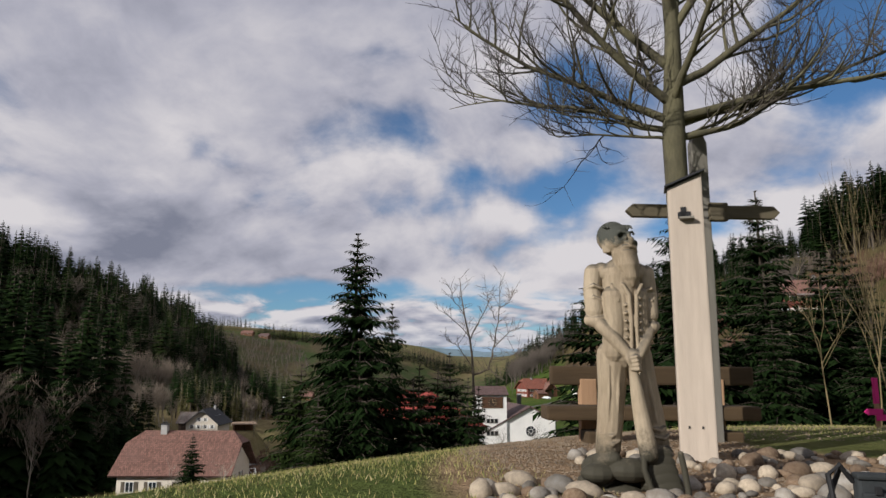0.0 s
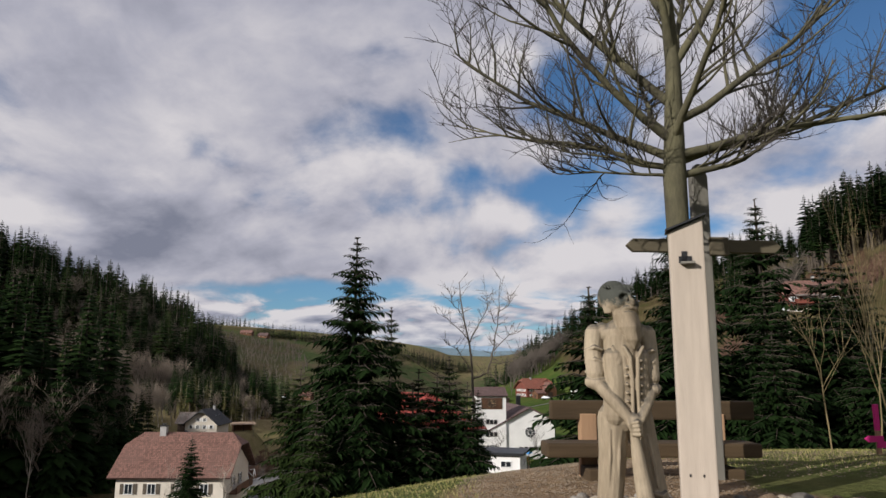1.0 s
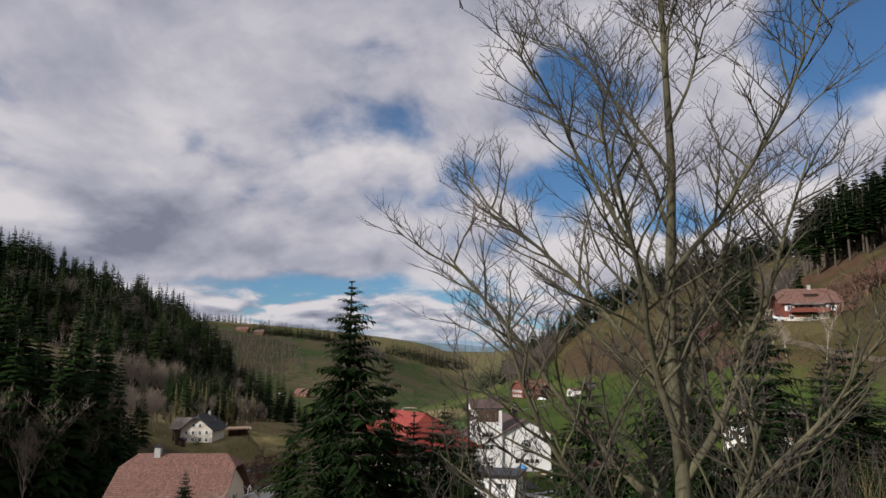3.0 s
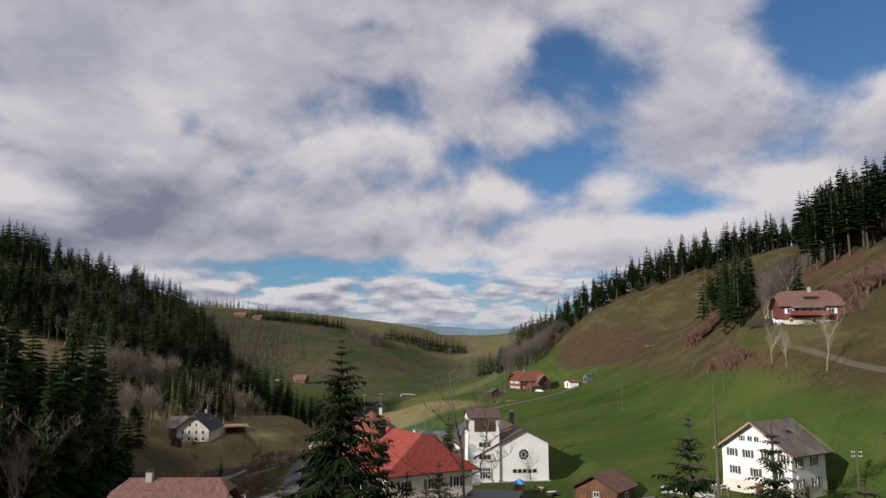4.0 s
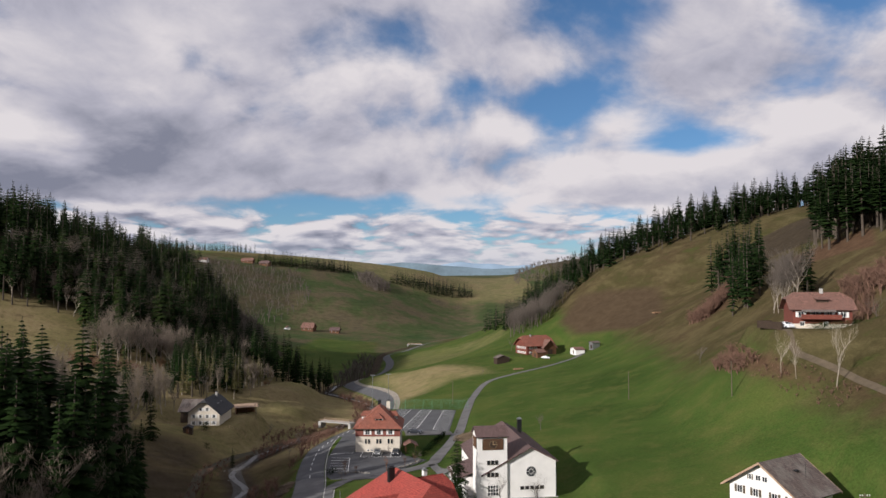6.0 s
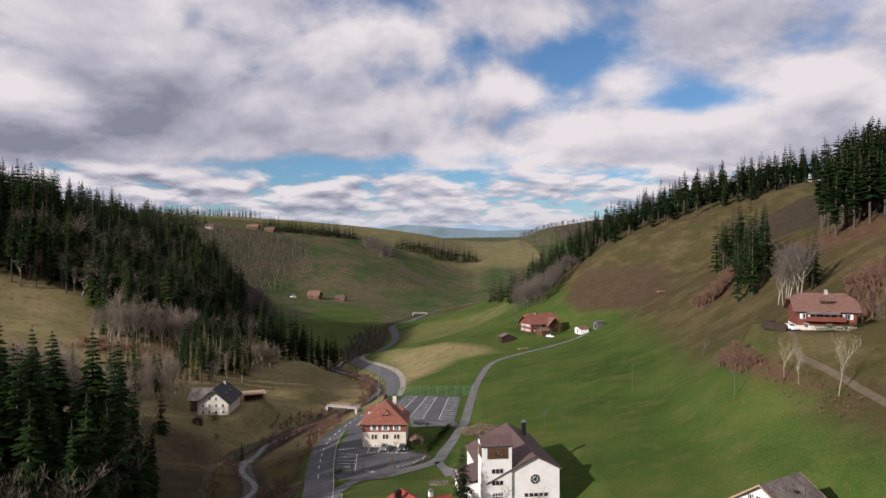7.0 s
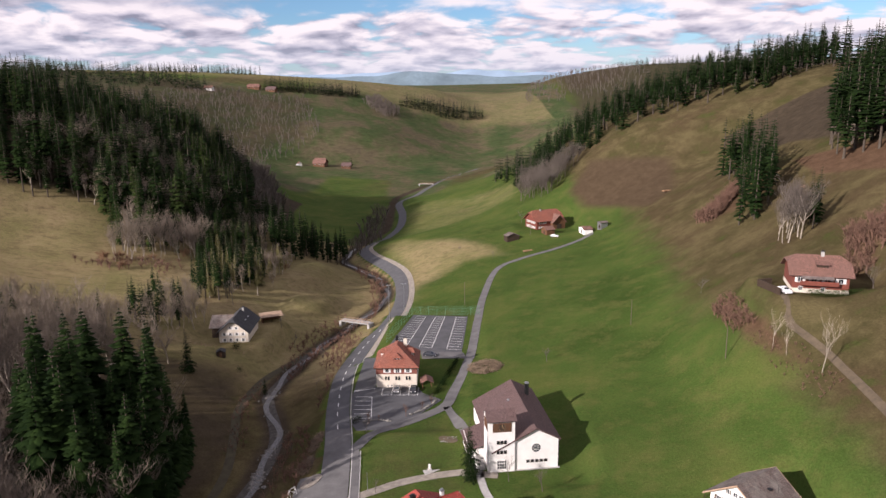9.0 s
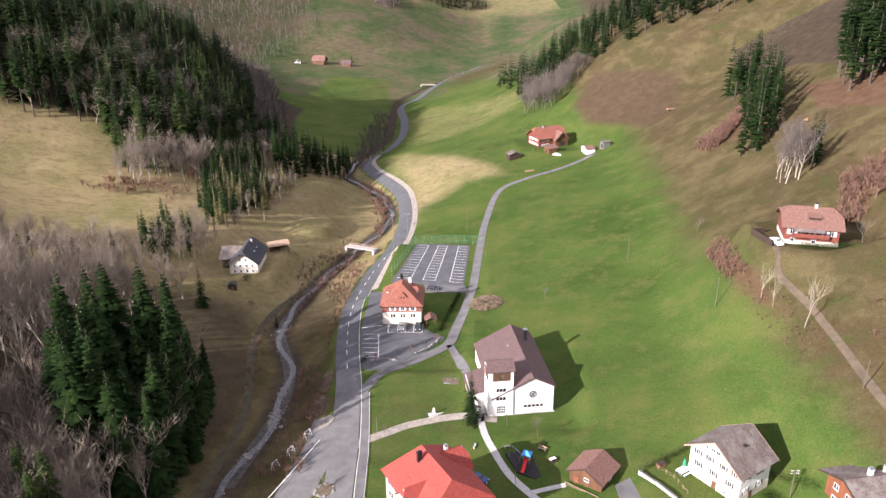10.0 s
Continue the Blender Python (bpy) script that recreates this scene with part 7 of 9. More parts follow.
# spruces beside the path
for k, (x, y, tip) in enumerate(((12.45, 27.2, 21.4), (9.7, 28.0, 21.6), (8.6, 24.0, 18.6), (11.2, 24.5, 18.0), (14.6, 27.0, 17.6), (13.2, 22.6, 16.4), (17.6, 31.0, 18.8), (10.0, 21.4, 16.2), (15.8, 24.5, 16.0), (6.9, 29.0, 18.4), (20.5, 34.0, 17.5), (15.6, 27.8, 19.6), (13.4, 25.6, 18.8))):
    spruce(x, y, tip, 60 + k, 0.24 if k < 2 else 0.32, 0.01, base=min(ground(x, y), 12.4))


def bare_thing(x, y, height, seed, depth=5, spread=0.45, trunk=0.34, wood=0.011, mat="pale_bark", label="slender leafless tree", sides=4, first=3, base=None, name="bare_tree"):
    z = (ground(x, y) if base is None else base) - 0.1
    e = thing(name, label, "tree", pose(x, y, z))
    v, f = bare_tree_arrays(seed, depth, spread, trunk, first, sides, wood, False, 0.25, (2, 4))
    mesh_object("crown", [p * height for p in v], f, M[mat], e)
    return e


M["twig_yellow"] = surface("twig_yellow", (0.22, 0.17, 0.085), 0.3, 2, 20, 0.9, 0.2)


M["fork_bark"] = surface("fork_bark", (0.13, 0.105, 0.08), 0.3, 1.0, 9, 0.95, 0.4, 0.02)


def forked_tree():
    """A slender leafless tree whose stem forks into two crooked leaders."""
    rnd = random.Random(71)
    x0, y0, tip = 3.2, 56.0, 22.0
    e = thing("bare_tree", "slender leafless tree with two crooked forked stems", "tree", pose(x0, y0, ground(x0, y0) - 0.1))
    tv, tf, v, f = [], [], [], []
    # sideways and upward places in metres, the top at 0
    limbs = [([(0, -17.5), (0.1, -9.2), (-0.2, -4.8), (-0.7, -2.5), (-0.95, -0.2)], 0.13),
             ([(0, -7.4), (1.15, -7.0), (1.65, -5.1), (1.95, -2.9), (2.2, 0.0)], 0.085),
             ([(-0.1, -10.4), (-1.2, -9.2), (-2.5, -7.3), (-4.5, -6.0)], 0.075),
             ([(-0.2, -4.8), (0.55, -3.2), (1.4, -1.8)], 0.05), ([(-0.2, -4.7), (-1.2, -3.5), (-2.6, -2.6)], 0.045),
             ([(1.6, -5.4), (2.6, -4.3), (3.5, -4.0)], 0.04), ([(1.5, -6.3), (2.6, -6.2), (3.4, -5.7)], 0.04), ([(1.2, -7.0), (2.3, -7.8)], 0.04),
             ([(0.0, -7.0), (-1.1, -5.2), (-1.9, -4.9)], 0.04), ([(-0.6, -3.0), (-1.5, -1.7), (-1.7, -1.0)], 0.035), ([(1.8, -3.4), (1.2, -2.2), (1.0, -0.9)], 0.035), ([(1.9, -2.6), (2.9, -1.8), (3.0, -1.2)], 0.035)]
    for k, (pts, r) in enumerate(limbs):
        h = tip - ground(x0, y0) + 0.1
        q = [Vector((a, rnd.uniform(-0.5, 0.5) if n else 0.0, max(h + b, 0.0))) for n, (a, b) in enumerate(pts)]
        fine = []
        for a, b in zip(q, q[1:]):
            for n in range(4):
                fine.append(a.lerp(b, n / 4) + Vector((rnd.uniform(-1, 1), rnd.uniform(-1, 1), rnd.uniform(-1, 1))) * (0.07 if k or n else 0.0))
        fine.append(q[-1])
        tube(tv if k == 0 else v, tf if k == 0 else f, fine, [max(r * (1 - 0.85 * n / len(fine)), 0.012) for n in range(len(fine))], 6)
        for n in range(2 if k == 0 else 1, len(fine)):
            if k == 0 and n < 7:
                continue
            for _ in range(2):
                d = Vector((rnd.uniform(-1, 1), rnd.uniform(-1, 1), rnd.uniform(-0.1, 1.1))).normalized()
                ln = rnd.uniform(0.5, 1.3)
                p = fine[n]
                m2 = p + d * ln * 0.5 + Vector((0, 0, 0.06))
                tube(v, f, [p, m2, p + d * ln + Vector((0, 0, 0.2))], [0.02, 0.015, 0.008], 3)
                d2 = (d + Vector((rnd.uniform(-1, 1), 0, rnd.uniform(-0.3, 0.8)))).normalized()
                tube(v, f, [m2, m2 + d2 * ln * 0.55], [0.013, 0.007], 3)
    mesh_object("trunk", tv, tf, M["fork_bark"], e, smooth_shade=True)
    mesh_object("crown", v, f, M["fork_bark"], e)


forked_tree()
SAP = "thin leafless sapling with yellowish twigs beside the path"
bare_thing(7.0, 11.6, 3.7, 72, 3, 0.3, 0.62, 0.0045, label=SAP, first=4, mat="twig_yellow")
bare_thing(6.35, 11.9, 2.4, 73, 2, 0.45, 0.5, 0.005, label=SAP, first=3, mat="twig_yellow")
bare_thing(8.2, 14.0, 3.8, 74, 3, 0.35, 0.55, 0.0045, label=SAP, first=4, mat="twig_yellow")
bare_thing(-29, 84, 8.0, 75, 4, 0.5, 0.3, 0.012, label="leafless shrub beside the farmhouse", name="shrub")
bare_thing(-24, 88, 7.0, 76, 4, 0.55, 0.25, 0.012, label="leafless shrub beside the farmhouse", name="shrub")


def arrow_sign():
    x, y = 6.36, 10.9
    e = thing("signpost", "low wooden stake with bright magenta arrow boards", "sign", pose(x, y, ground(x, y) - 0.05, 0, 0, 5))
    boxes("stake", [(0, 0, 0.16, 0.045, 0.045, 0.42)], M["bench_leg"], e, bevel=0.006)
    boxes("stake_top", [(0, 0, 0.47, 0.048, 0.048, 0.30)], M["magenta"], e, "magenta painted stake top", bevel=0.006)
    for z, s, l in ((0.23, -1, 0.19), (0.165, 1, 0.22)):
        v = []
        for yy in (-0.042, -0.026):
            v += [(-s * 0.04, yy, z - 0.035), (s * (l - 0.05), yy, z - 0.035), (s * l, yy, z), (s * (l - 0.05), yy, z + 0.035), (-s * 0.04, yy, z + 0.035)]
        mesh_object("arrow_board", v, [(0, 1, 2, 3, 4), (9, 8, 7, 6, 5)] + [(i, (i + 1) % 5, 5 + (i + 1) % 5, 5 + i) for i in range(5)], M["magenta"], e)


arrow_sign()


def bag():
    x, y = 3.17, 5.55
    e = thing("shoulder_bag", "small dark grey shoulder bag standing on the stones", "bag", pose(x, y, 14.10, 0, 0, -14))
    boxes("body", [(0, 0, 0.10, 0.145, 0.075, 0.20)], M["bag_cloth"], e, bevel=0.02)
    boxes("front_pocket", [(0, -0.045, 0.075, 0.115, 0.03, 0.12)], M["bag_cloth"], e, bevel=0.012)
    boxes("flap", [(0, -0.01, 0.197, 0.15, 0.088, 0.024)], M["bag_cloth"], e, bevel=0.01)
    boxes("buckle", [(0.0, -0.065, 0.145, 0.028, 0.012, 0.035)], M["strap"], e, bevel=0.004)
    pts = [(-0.075, 0, 0.17), (-0.13, -0.02, 0.24), (-0.18, -0.04, 0.20), (-0.17, -0.06, 0.10), (-0.13, -0.08, 0.02), (-0.05, -0.09, 0.0)]
    rod("strap", pts, [0.012] * 6, M["strap"], e, 6)
    rod("tripod_leg", [(-0.20, 0.02, 0.01), (-0.115, 0.02, 0.235)], [0.009, 0.012], M["strap"], e, 8)


bag()


def stones():
    rnd = random.Random(5)
    meshes = []
    for k in range(9):
        bm = bmesh.new()
        bmesh.ops.create_icosphere(bm, subdivisions=2, radius=1)
        sc = Vector((rnd.uniform(0.8, 1.3), rnd.uniform(0.7, 1.0), rnd.uniform(0.5, 0.8)))
        off = Vector((rnd.uniform(0, 50), rnd.uniform(0, 50), 0))
        for v in bm.verts:
            v.co *= 1 + 0.22 * noise.noise(v.co * 1.1 + off)
            v.co = Vector((v.co.x * sc.x, v.co.y * sc.y, v.co.z * sc.z))
        me = bpy.data.meshes.new("boulder")
        bm.to_mesh(me)
        bm.free()
        me.materials.append(M[("stone", "brown_stone", "pale_stone")[k % 3]])
        me.shade_smooth()
        meshes.append(me)
    put = []
    tries = 0
    while len(put) < 260 and tries < 9000:
        tries += 1
        if rnd.random() < 0.7:
            x, y = rnd.uniform(2.2, 4.6), rnd.uniform(5.2, 7.7)
        else:
            x, y = rnd.uniform(1.5, 2.5), rnd.uniform(5.2, 6.4)
        r = rnd.choice((0.03, 0.035, 0.04, 0.045, 0.05, 0.055, 0.065, 0.08))
        if math.hypot(x - 2.27, y - 6.08) < 0.24 + r * 0.6 or math.hypot(x - 3.06, y - 7.36) < 0.15 + r or math.hypot(x - 3.17, y - 5.55) < 0.16:
            continue
        if math.hypot(x - 2.95, y - 6.5) > 1.75 or (x < 2.2 and y > 6.3):
            continue
        if any(math.hypot(x - a, y - b) < (r + c) * 0.8 for a, b, c in put):
            continue
        put.append((x, y, r))
        ob = new("boulder", rnd.choice(meshes))
        ob.matrix_basis = pose(x, y, ground(x, y) + r * 0.25, rnd.uniform(-15, 15), rnd.uniform(-15, 15), rnd.uniform(0, 360)) @ Matrix.Diagonal((r, r, r, 1))
        tagged(ob, "rounded river stone in the heap round the carving", "stone", "stones round the carving")


stones()


def gravel_and_grass():
    rnd = random.Random(9)
    v, f = [], []
    for _ in range(11000):
        a, q = rnd.uniform(0, 6.283), math.sqrt(rnd.random())
        x, y = 2.65 + math.cos(a) * q * 1.2, 8.4 + math.sin(a) * q * 3.6
        if rnd.random() < 0.25:
            x, y = rnd.uniform(3.6, 8.5), rnd.uniform(8.8, 11.6)
        r = rnd.uniform(0.005, 0.014)
        z = ground(x, y) + r * 0.3
        b = len(v)
        t = rnd.uniform(0, 6.28)
        for i in range(4):
            v.append((x + math.cos(t + i * 1.57) * r * rnd.uniform(0.8, 1.3), y + math.sin(t + i * 1.57) * r * rnd.uniform(0.8, 1.3), z))
        v += [(x, y, z + r * 0.7), (x, y, z - r)]
        f += [(b, b + 1, b + 4), (b + 1, b + 2, b + 4), (b + 2, b + 3, b + 4), (b + 3, b, b + 4)]
    tagged(mesh_object("gravel", v, f, M["pebble"]), "loose brown gravel on the path", "gravel", kind="stuff")
    v, f = [], []
    for _ in range(90000):
        if rnd.random() < 0.75:
            x, y = rnd.uniform(-5.0, 2.4), rnd.uniform(4.2, 14)
        else:
            x, y = rnd.uniform(2.4, 10.5), rnd.uniform(9.4, 15)
        if ((x - 2.65) / 1.1) ** 2 + ((y - 8.6) / 3.4) ** 2 < rnd.uniform(0.7, 1.15) and y < 12:
            continue
        if noise.noise(Vector((x * 0.9, y * 0.9, 3.0))) < -0.28 + rnd.uniform(-0.2, 0.2):
            continue
        z = ground(x, y) - 0.005
        h, w, a = rnd.uniform(0.012, 0.042), rnd.uniform(0.002, 0.0042), rnd.uniform(0, 6.283)
        lx, ly = rnd.uniform(-0.6, 0.6) * h, rnd.uniform(-0.6, 0.6) * h
        b = len(v)
        v += [(x - math.cos(a) * w, y - math.sin(a) * w, z), (x + math.cos(a) * w, y + math.sin(a) * w, z), (x + lx, y + ly, z + h)]
        f.append((b, b + 1, b + 2))
    tagged(mesh_object("grass", v, f, M["grass_blade"]), "short green and straw-coloured grass on the knoll", "grass", kind="stuff")


gravel_and_grass()

# ---- ways, car parks, stream, bridge ----
def patch(name, poly, z, mat, label, category, lift=0.06):
    n = len(poly)
    ob = mesh_object(name, [(x, y, z + lift) for x, y in poly] + [(x, y, z - 0.3) for x, y in poly], [tuple(range(n))] + [(i, n + i, n + (i + 1) % n, (i + 1) % n) for i in range(n)], mat)
    bm = bmesh.new()
    bm.from_mesh(ob.data)
    bmesh.ops.recalc_face_normals(bm, faces=bm.faces)
    bm.to_mesh(ob.data)
    bm.free()
    return tagged(ob, label, category, kind="structure")


def stripe(p, q, width, z, parent, name="marking", mat="line_paint"):
    a, b = Vector((*p, 0)), Vector((*q, 0))
    d = (b - a).normalized()
    n = Vector((-d.y, d.x, 0)) * width / 2
    v = [(*(c.xy), z) for c in (a + n, b + n, b - n, a - n)]
    v = v + [(x, y, zz - 0.02) for x, y, zz in v]
    return mesh_object(name, v, [(3, 2, 1, 0), (4, 5, 6, 7), (0, 1, 5, 4), (1, 2, 6, 5), (2, 3, 7, 6), (3, 0, 4, 7)], M[mat], parent)


# dashes and edge line of the road
acc = 0.0
for k in range(len(road_line) - 1):
    p, q = road_line[k], road_line[k + 1]
    acc += (q - p).length
    if 168 < p.y < 262 and acc > 6.2:
        acc = 0.0
        d = (q - p).normalized()
        e2 = p + d * 2.4
        stripe(p, e2, 0.2, max(ground(p.x, p.y), ground(e2.x, e2.y)) + 0.16, road, "centre_dash")
kerb, _ = ribbon("kerb", [(x + 3.55, y) for x, y in road_xy if 60 <= y <= 232], 0.24, M["concrete"], 0.22, cross=3)
tagged(kerb, "pale concrete kerb along the road", "kerb", kind="structure")
footway, _ = ribbon("footway", [(x + 4.6, y) for x, y in road_xy if 60 <= y <= 160], 1.7, M["old_asphalt"], 0.19, cross=3)
tagged(footway, "narrow grey asphalt footway beside the road", "pavement", kind="structure")
edging, _ = ribbon("edging", [(x + 5.6, y) for x, y in road_xy if 60 <= y <= 160], 0.18, M["concrete"], 0.24, cross=3)
tagged(edging, "pale stone edging between footway and lawn", "kerb", kind="structure")
verge, _ = ribbon("road_verge", [(x + 4.6, y) for x, y in road_xy if 225 <= y <= 480], 2.6, M["gravel"], 0.07, cross=3)
tagged(verge, "pale gravel strip along the road", "verge", kind="structure")
square, _ = ribbon("village_square", [(-36, 92), (-35.5, 108), (-33, 122), (-31, 134), (-30.6, 146)], 8.5, M["old_asphalt"], 0.085, cross=5)
stripe((-40.5, 112.0), (-31.6, 136.5), 0.18, max(ground(-40.5, 112), ground(-36, 124), ground(-31.6, 136.5)) + 0.22, square, "edge_line")
tagged(square, "wide asphalt apron where the road enters the village", "road", kind="structure")

for nm, lab, pts, w, mat in (
        ("lane", "narrow grey lane past the inn up to the farm", [(-26.5, 150), (-23.5, 158), (-19.5, 166.4), (-10.9, 173.4), (-3.3, 181.1), (-1.0, 190.0), (2.3, 205.5), (4.9, 223.4), (7.9, 256.3), (11.5, 290.7), (18.9, 331.2), (32.1, 344.9), (49.7, 352.6), (61.9, 359.2), (70, 366)], 3.0, "old_asphalt"),
        ("path", "pale footpath to the church door", [(-2.5, 181.0), (0.7, 168.9), (2.9, 157.0), (4.2, 149.2), (5.0, 141.0)], 2.2, "old_asphalt"),
        ("path", "gravel footpath from the road to the church", [(-24.6, 131.5), (-21.0, 134.6), (-16, 137.5), (-11.5, 140.0), (-4, 142.2), (0.8, 142.6), (5.4, 141.5), (9.0, 141.0)], 2.6, "gravel"),
        ("path", "narrow concrete footpath across the lawn", [(5.2, 141.0), (5.8, 136.0), (7.6, 129.5), (10.7, 121.1), (14.7, 114.8), (18, 110)], 1.6, "concrete"),
        ("path", "narrow concrete footpath across the lawn", [(14.2, 115.6), (17.5, 116.5), (21.5, 117.4)], 1.2, "concrete"),
        ("farm_track", "unpaved track with two wheel ruts on the slope", [(81.7, 176.8), (80.0, 170), (79.1, 163.9), (81.5, 151.6), (81.9, 143), (81.7, 135.9), (80.8, 119.2), (82, 100)], 1.6, "track"),
        ("farm_track", "faint grassy track beside the stream", [(-57, 96), (-54, 125), (-53.5, 150), (-58, 172), (-62, 190), (-62, 215), (-56, 240), (-50, 268)], 2.2, "grass_track")):
    if "grass_track" not in M:
        M["grass_track"] = surface("grass_track", (0.058, 0.048, 0.028), 0.3, 0.4, 7, 0.95, 0.4, 0.04, tint=(0.075, 0.066, 0.034))
    if mat == "track" and "track" not in M:
        M["track"] = surface("track", (0.11, 0.085, 0.055), 0.3, 0.6, 9, 0.95, 0.4, 0.04)
    ob, _ = ribbon(nm, pts, w, M[mat], 0.10, cross=4)
    tagged(ob, lab, "path", kind="structure")

lot = patch("car_park", [(-23.6, 226), (1.6, 222), (4.2, 260.5), (-16.6, 262.5)], -4.8, M["asphalt"], "large empty asphalt car park with white bay lines", "car park")
A, B, C, D2 = Vector((-22.6, 229)), Vector((1.4, 224)), Vector((3.8, 259.6)), Vector((-16.3, 261.6))


def on_lot(u, v):
    return (A.lerp(B, u)).lerp(D2.lerp(C, u), v)


for u in (0.23, 0.41, 0.59, 0.80):
    stripe(on_lot(u, 0.03), on_lot(u, 0.98), 0.16, -4.715, lot, "bay_line")
for u0, u1 in ((0.03, 0.23), (0.41, 0.59), (0.80, 0.99)):
    for i in range(14):
        v = 0.03 + 0.95 * i / 13
        stripe(on_lot(u0, v), on_lot(u1, v), 0.13, -4.713, lot, "bay_line")
yard = patch("forecourt", [(-29.3, 217), (-23.4, 217), (-23.4, 194.2), (-11.2, 194.2), (-9.5, 190), (-4, 185.5), (-10, 176), (-17, 169), (-24, 165), (-27, 171), (-29.3, 188)], -4.3, M["asphalt"], "asphalt forecourt of the inn with parking bays", "forecourt")
for x in (-21.1, -18.3, -15.9, -13.5, -10.9):
    stripe((x, 188.6), (x, 193.9), 0.14, -4.205, yard, "bay_line")
stripe((-21.1, 188.6), (-10.9, 188.6), 0.14, -4.203, yard, "bay_line")
stripe((-29.2, 191.2), (-23.3, 193.1), 0.22, -4.203, yard, "bay_line")
for y in (187.4, 184.7, 182.0, 179.4, 176.8, 174.3):
    stripe((-28.2 + (187.4 - y) * 0.1, y), (-23.6 + (187.4 - y) * 0.1, y), 0.15, -4.205, yard, "bay_line")
stripe((-23.6, 187.4), (-22.3, 174.3), 0.15, -4.203, yard, "bay_line")
patch("side_yard", [(-11.0, 217.5), (3.2, 217), (2.2, 222.2), (-12, 223.5)], -4.6, M["old_asphalt"], "grey asphalt strip between inn and car park", "forecourt")
shed_yard = patch("side_yard", [(31.5, 108), (42, 106), (40.5, 116), (35.0, 118.5), (31, 116)], 1.0, M["old_asphalt"], "grey paved yard beside the shed", "yard", lift=0.12)

bed, _ = ribbon("stream_bed", [(x, y) for y, x, z in STREAM if y > 60], 3.4, M["stream_bed"], 0.14, cross=5)
tagged(bed, "dark stony bed of the stream", "stream bed", kind="structure")
stream, _ = ribbon("stream", [(x + 0.9 * math.sin(y / 5.3), y) for x, y in [(float(line_at(STREAM, np.array([q]))[0][0]), q) for q in range(70, 470, 4)]], 1.5, M["water"], 0.24, cross=4)
tagged(stream, "shallow stony stream with pale rippling water", "stream", kind="structure")


M["grey_stone"] = surface("grey_stone", (0.21, 0.20, 0.18), 0.3, 1.2, 18, 0.9, 0.3)


def stream_stones():
    rnd = random.Random(17)
    v, f = [], []
    xs = [(x, y) for y, x, z in STREAM2 if 100 < y < 420]
    for _ in range(2600):
        y = rnd.uniform(108, 215) if rnd.random() < 0.8 else rnd.uniform(215, 300)
        if noise.noise(Vector((y * 0.09, 0.0, 5.0))) < rnd.uniform(-0.15, 0.4):
            continue
        x = float(line_at(STREAM2, np.array([y]))[0][0]) + 0.9 * math.sin(y / 5.3) + rnd.gauss(0, 0.7)
        r = rnd.uniform(0.1, 0.3) if rnd.random() < 0.8 else rnd.uniform(0.3, 0.75)
        z = ground(x, y) + 0.12
        b = len(v)
        for i in range(5):
            a = i * 1.2566 + rnd.uniform(-0.3, 0.3)
            v.append((x + math.cos(a) * r * rnd.uniform(0.7, 1.2), y + math.sin(a) * r * rnd.uniform(0.7, 1.2), z))
        v.append((x, y, z + r * 0.6))
        f += [(b + i, b + (i + 1) % 5, b + 5) for i in range(5)]
    tagged(mesh_object("stream_stones", v, f, M["grey_stone"]), "pale stones in the stream bed", "stones", kind="stuff")


stream_stones()


def bridge(x, y, turn, length, z, lab):
    e = thing("footbridge", lab, "bridge", pose(x, y, z, 0, 0, turn))
    boxes("deck", [(0, 0, 0, length, 3.2, 0.35)], M["concrete"], e)
    for s in (-1, 1):
        boxes("rail", [(0, s * 1.55, 0.95, length, 0.1, 0.1), (0, s * 1.55, 0.55, length, 0.08, 0.08)], M["faded_wood"], e)
        for i in range(7):
            boxes("rail_post", [(-length / 2 + 0.3 + i * (length - 0.6) / 6, s * 1.55, 0.5, 0.1, 0.1, 1.0)], M["faded_wood"], e)
        boxes("abutment", [(s * length / 2, 0, -1.2, 1.0, 3.6, 2.4)], M["concrete"], e)


bridge(-41.0, 277.5, -22, 13.0, -12.3, "small concrete bridge with railings over the stream")
bridge(-36, 812, -10, 16.0, -26.6, "distant concrete road bridge over the stream")


# ---- fences, poles, lamps ----
def fence(pts, height, gap, mat, lab, wires=5, name="fence"):
    e = thing(name, lab, "fence", pose(0, 0, 0))
    pos = []
    for (x0, y0), (x1, y1) in zip(pts, pts[1:]):
        n = max(1, int(math.hypot(x1 - x0, y1 - y0) / gap))
        pos += [(x0 + (x1 - x0) * i / n, y0 + (y1 - y0) * i / n) for i in range(n)]
    pos.append(pts[-1])
    for x, y in pos:
        z = ground(x, y)
        rod("post", [(x, y, z - 0.2), (x, y, z + height)], [0.05, 0.05], mat, e, 5)
    for k in range(wires):
        h = height * (k + 1) / wires - 0.05
        rod("wire", [(x, y, ground(x, y) + h) for x, y in pos], [0.018] * len(pos), mat, e, 3)


M["green_wire"] = surface("green_wire", (0.10, 0.24, 0.15), 0.1, 2, 20, 0.6, 0.0)
fence([(-23.8, 232), (-17.2, 263.2), (8.5, 262)], 3.6, 3.2, M["green_wire"], "tall green wire fence round the car park", 12)
fence([(-90, 232), (-84, 226), (-72, 228), (-64, 236)], 1.0, 2.5, M["faded_wood"], "low wooden garden fence below the chalet", 2)


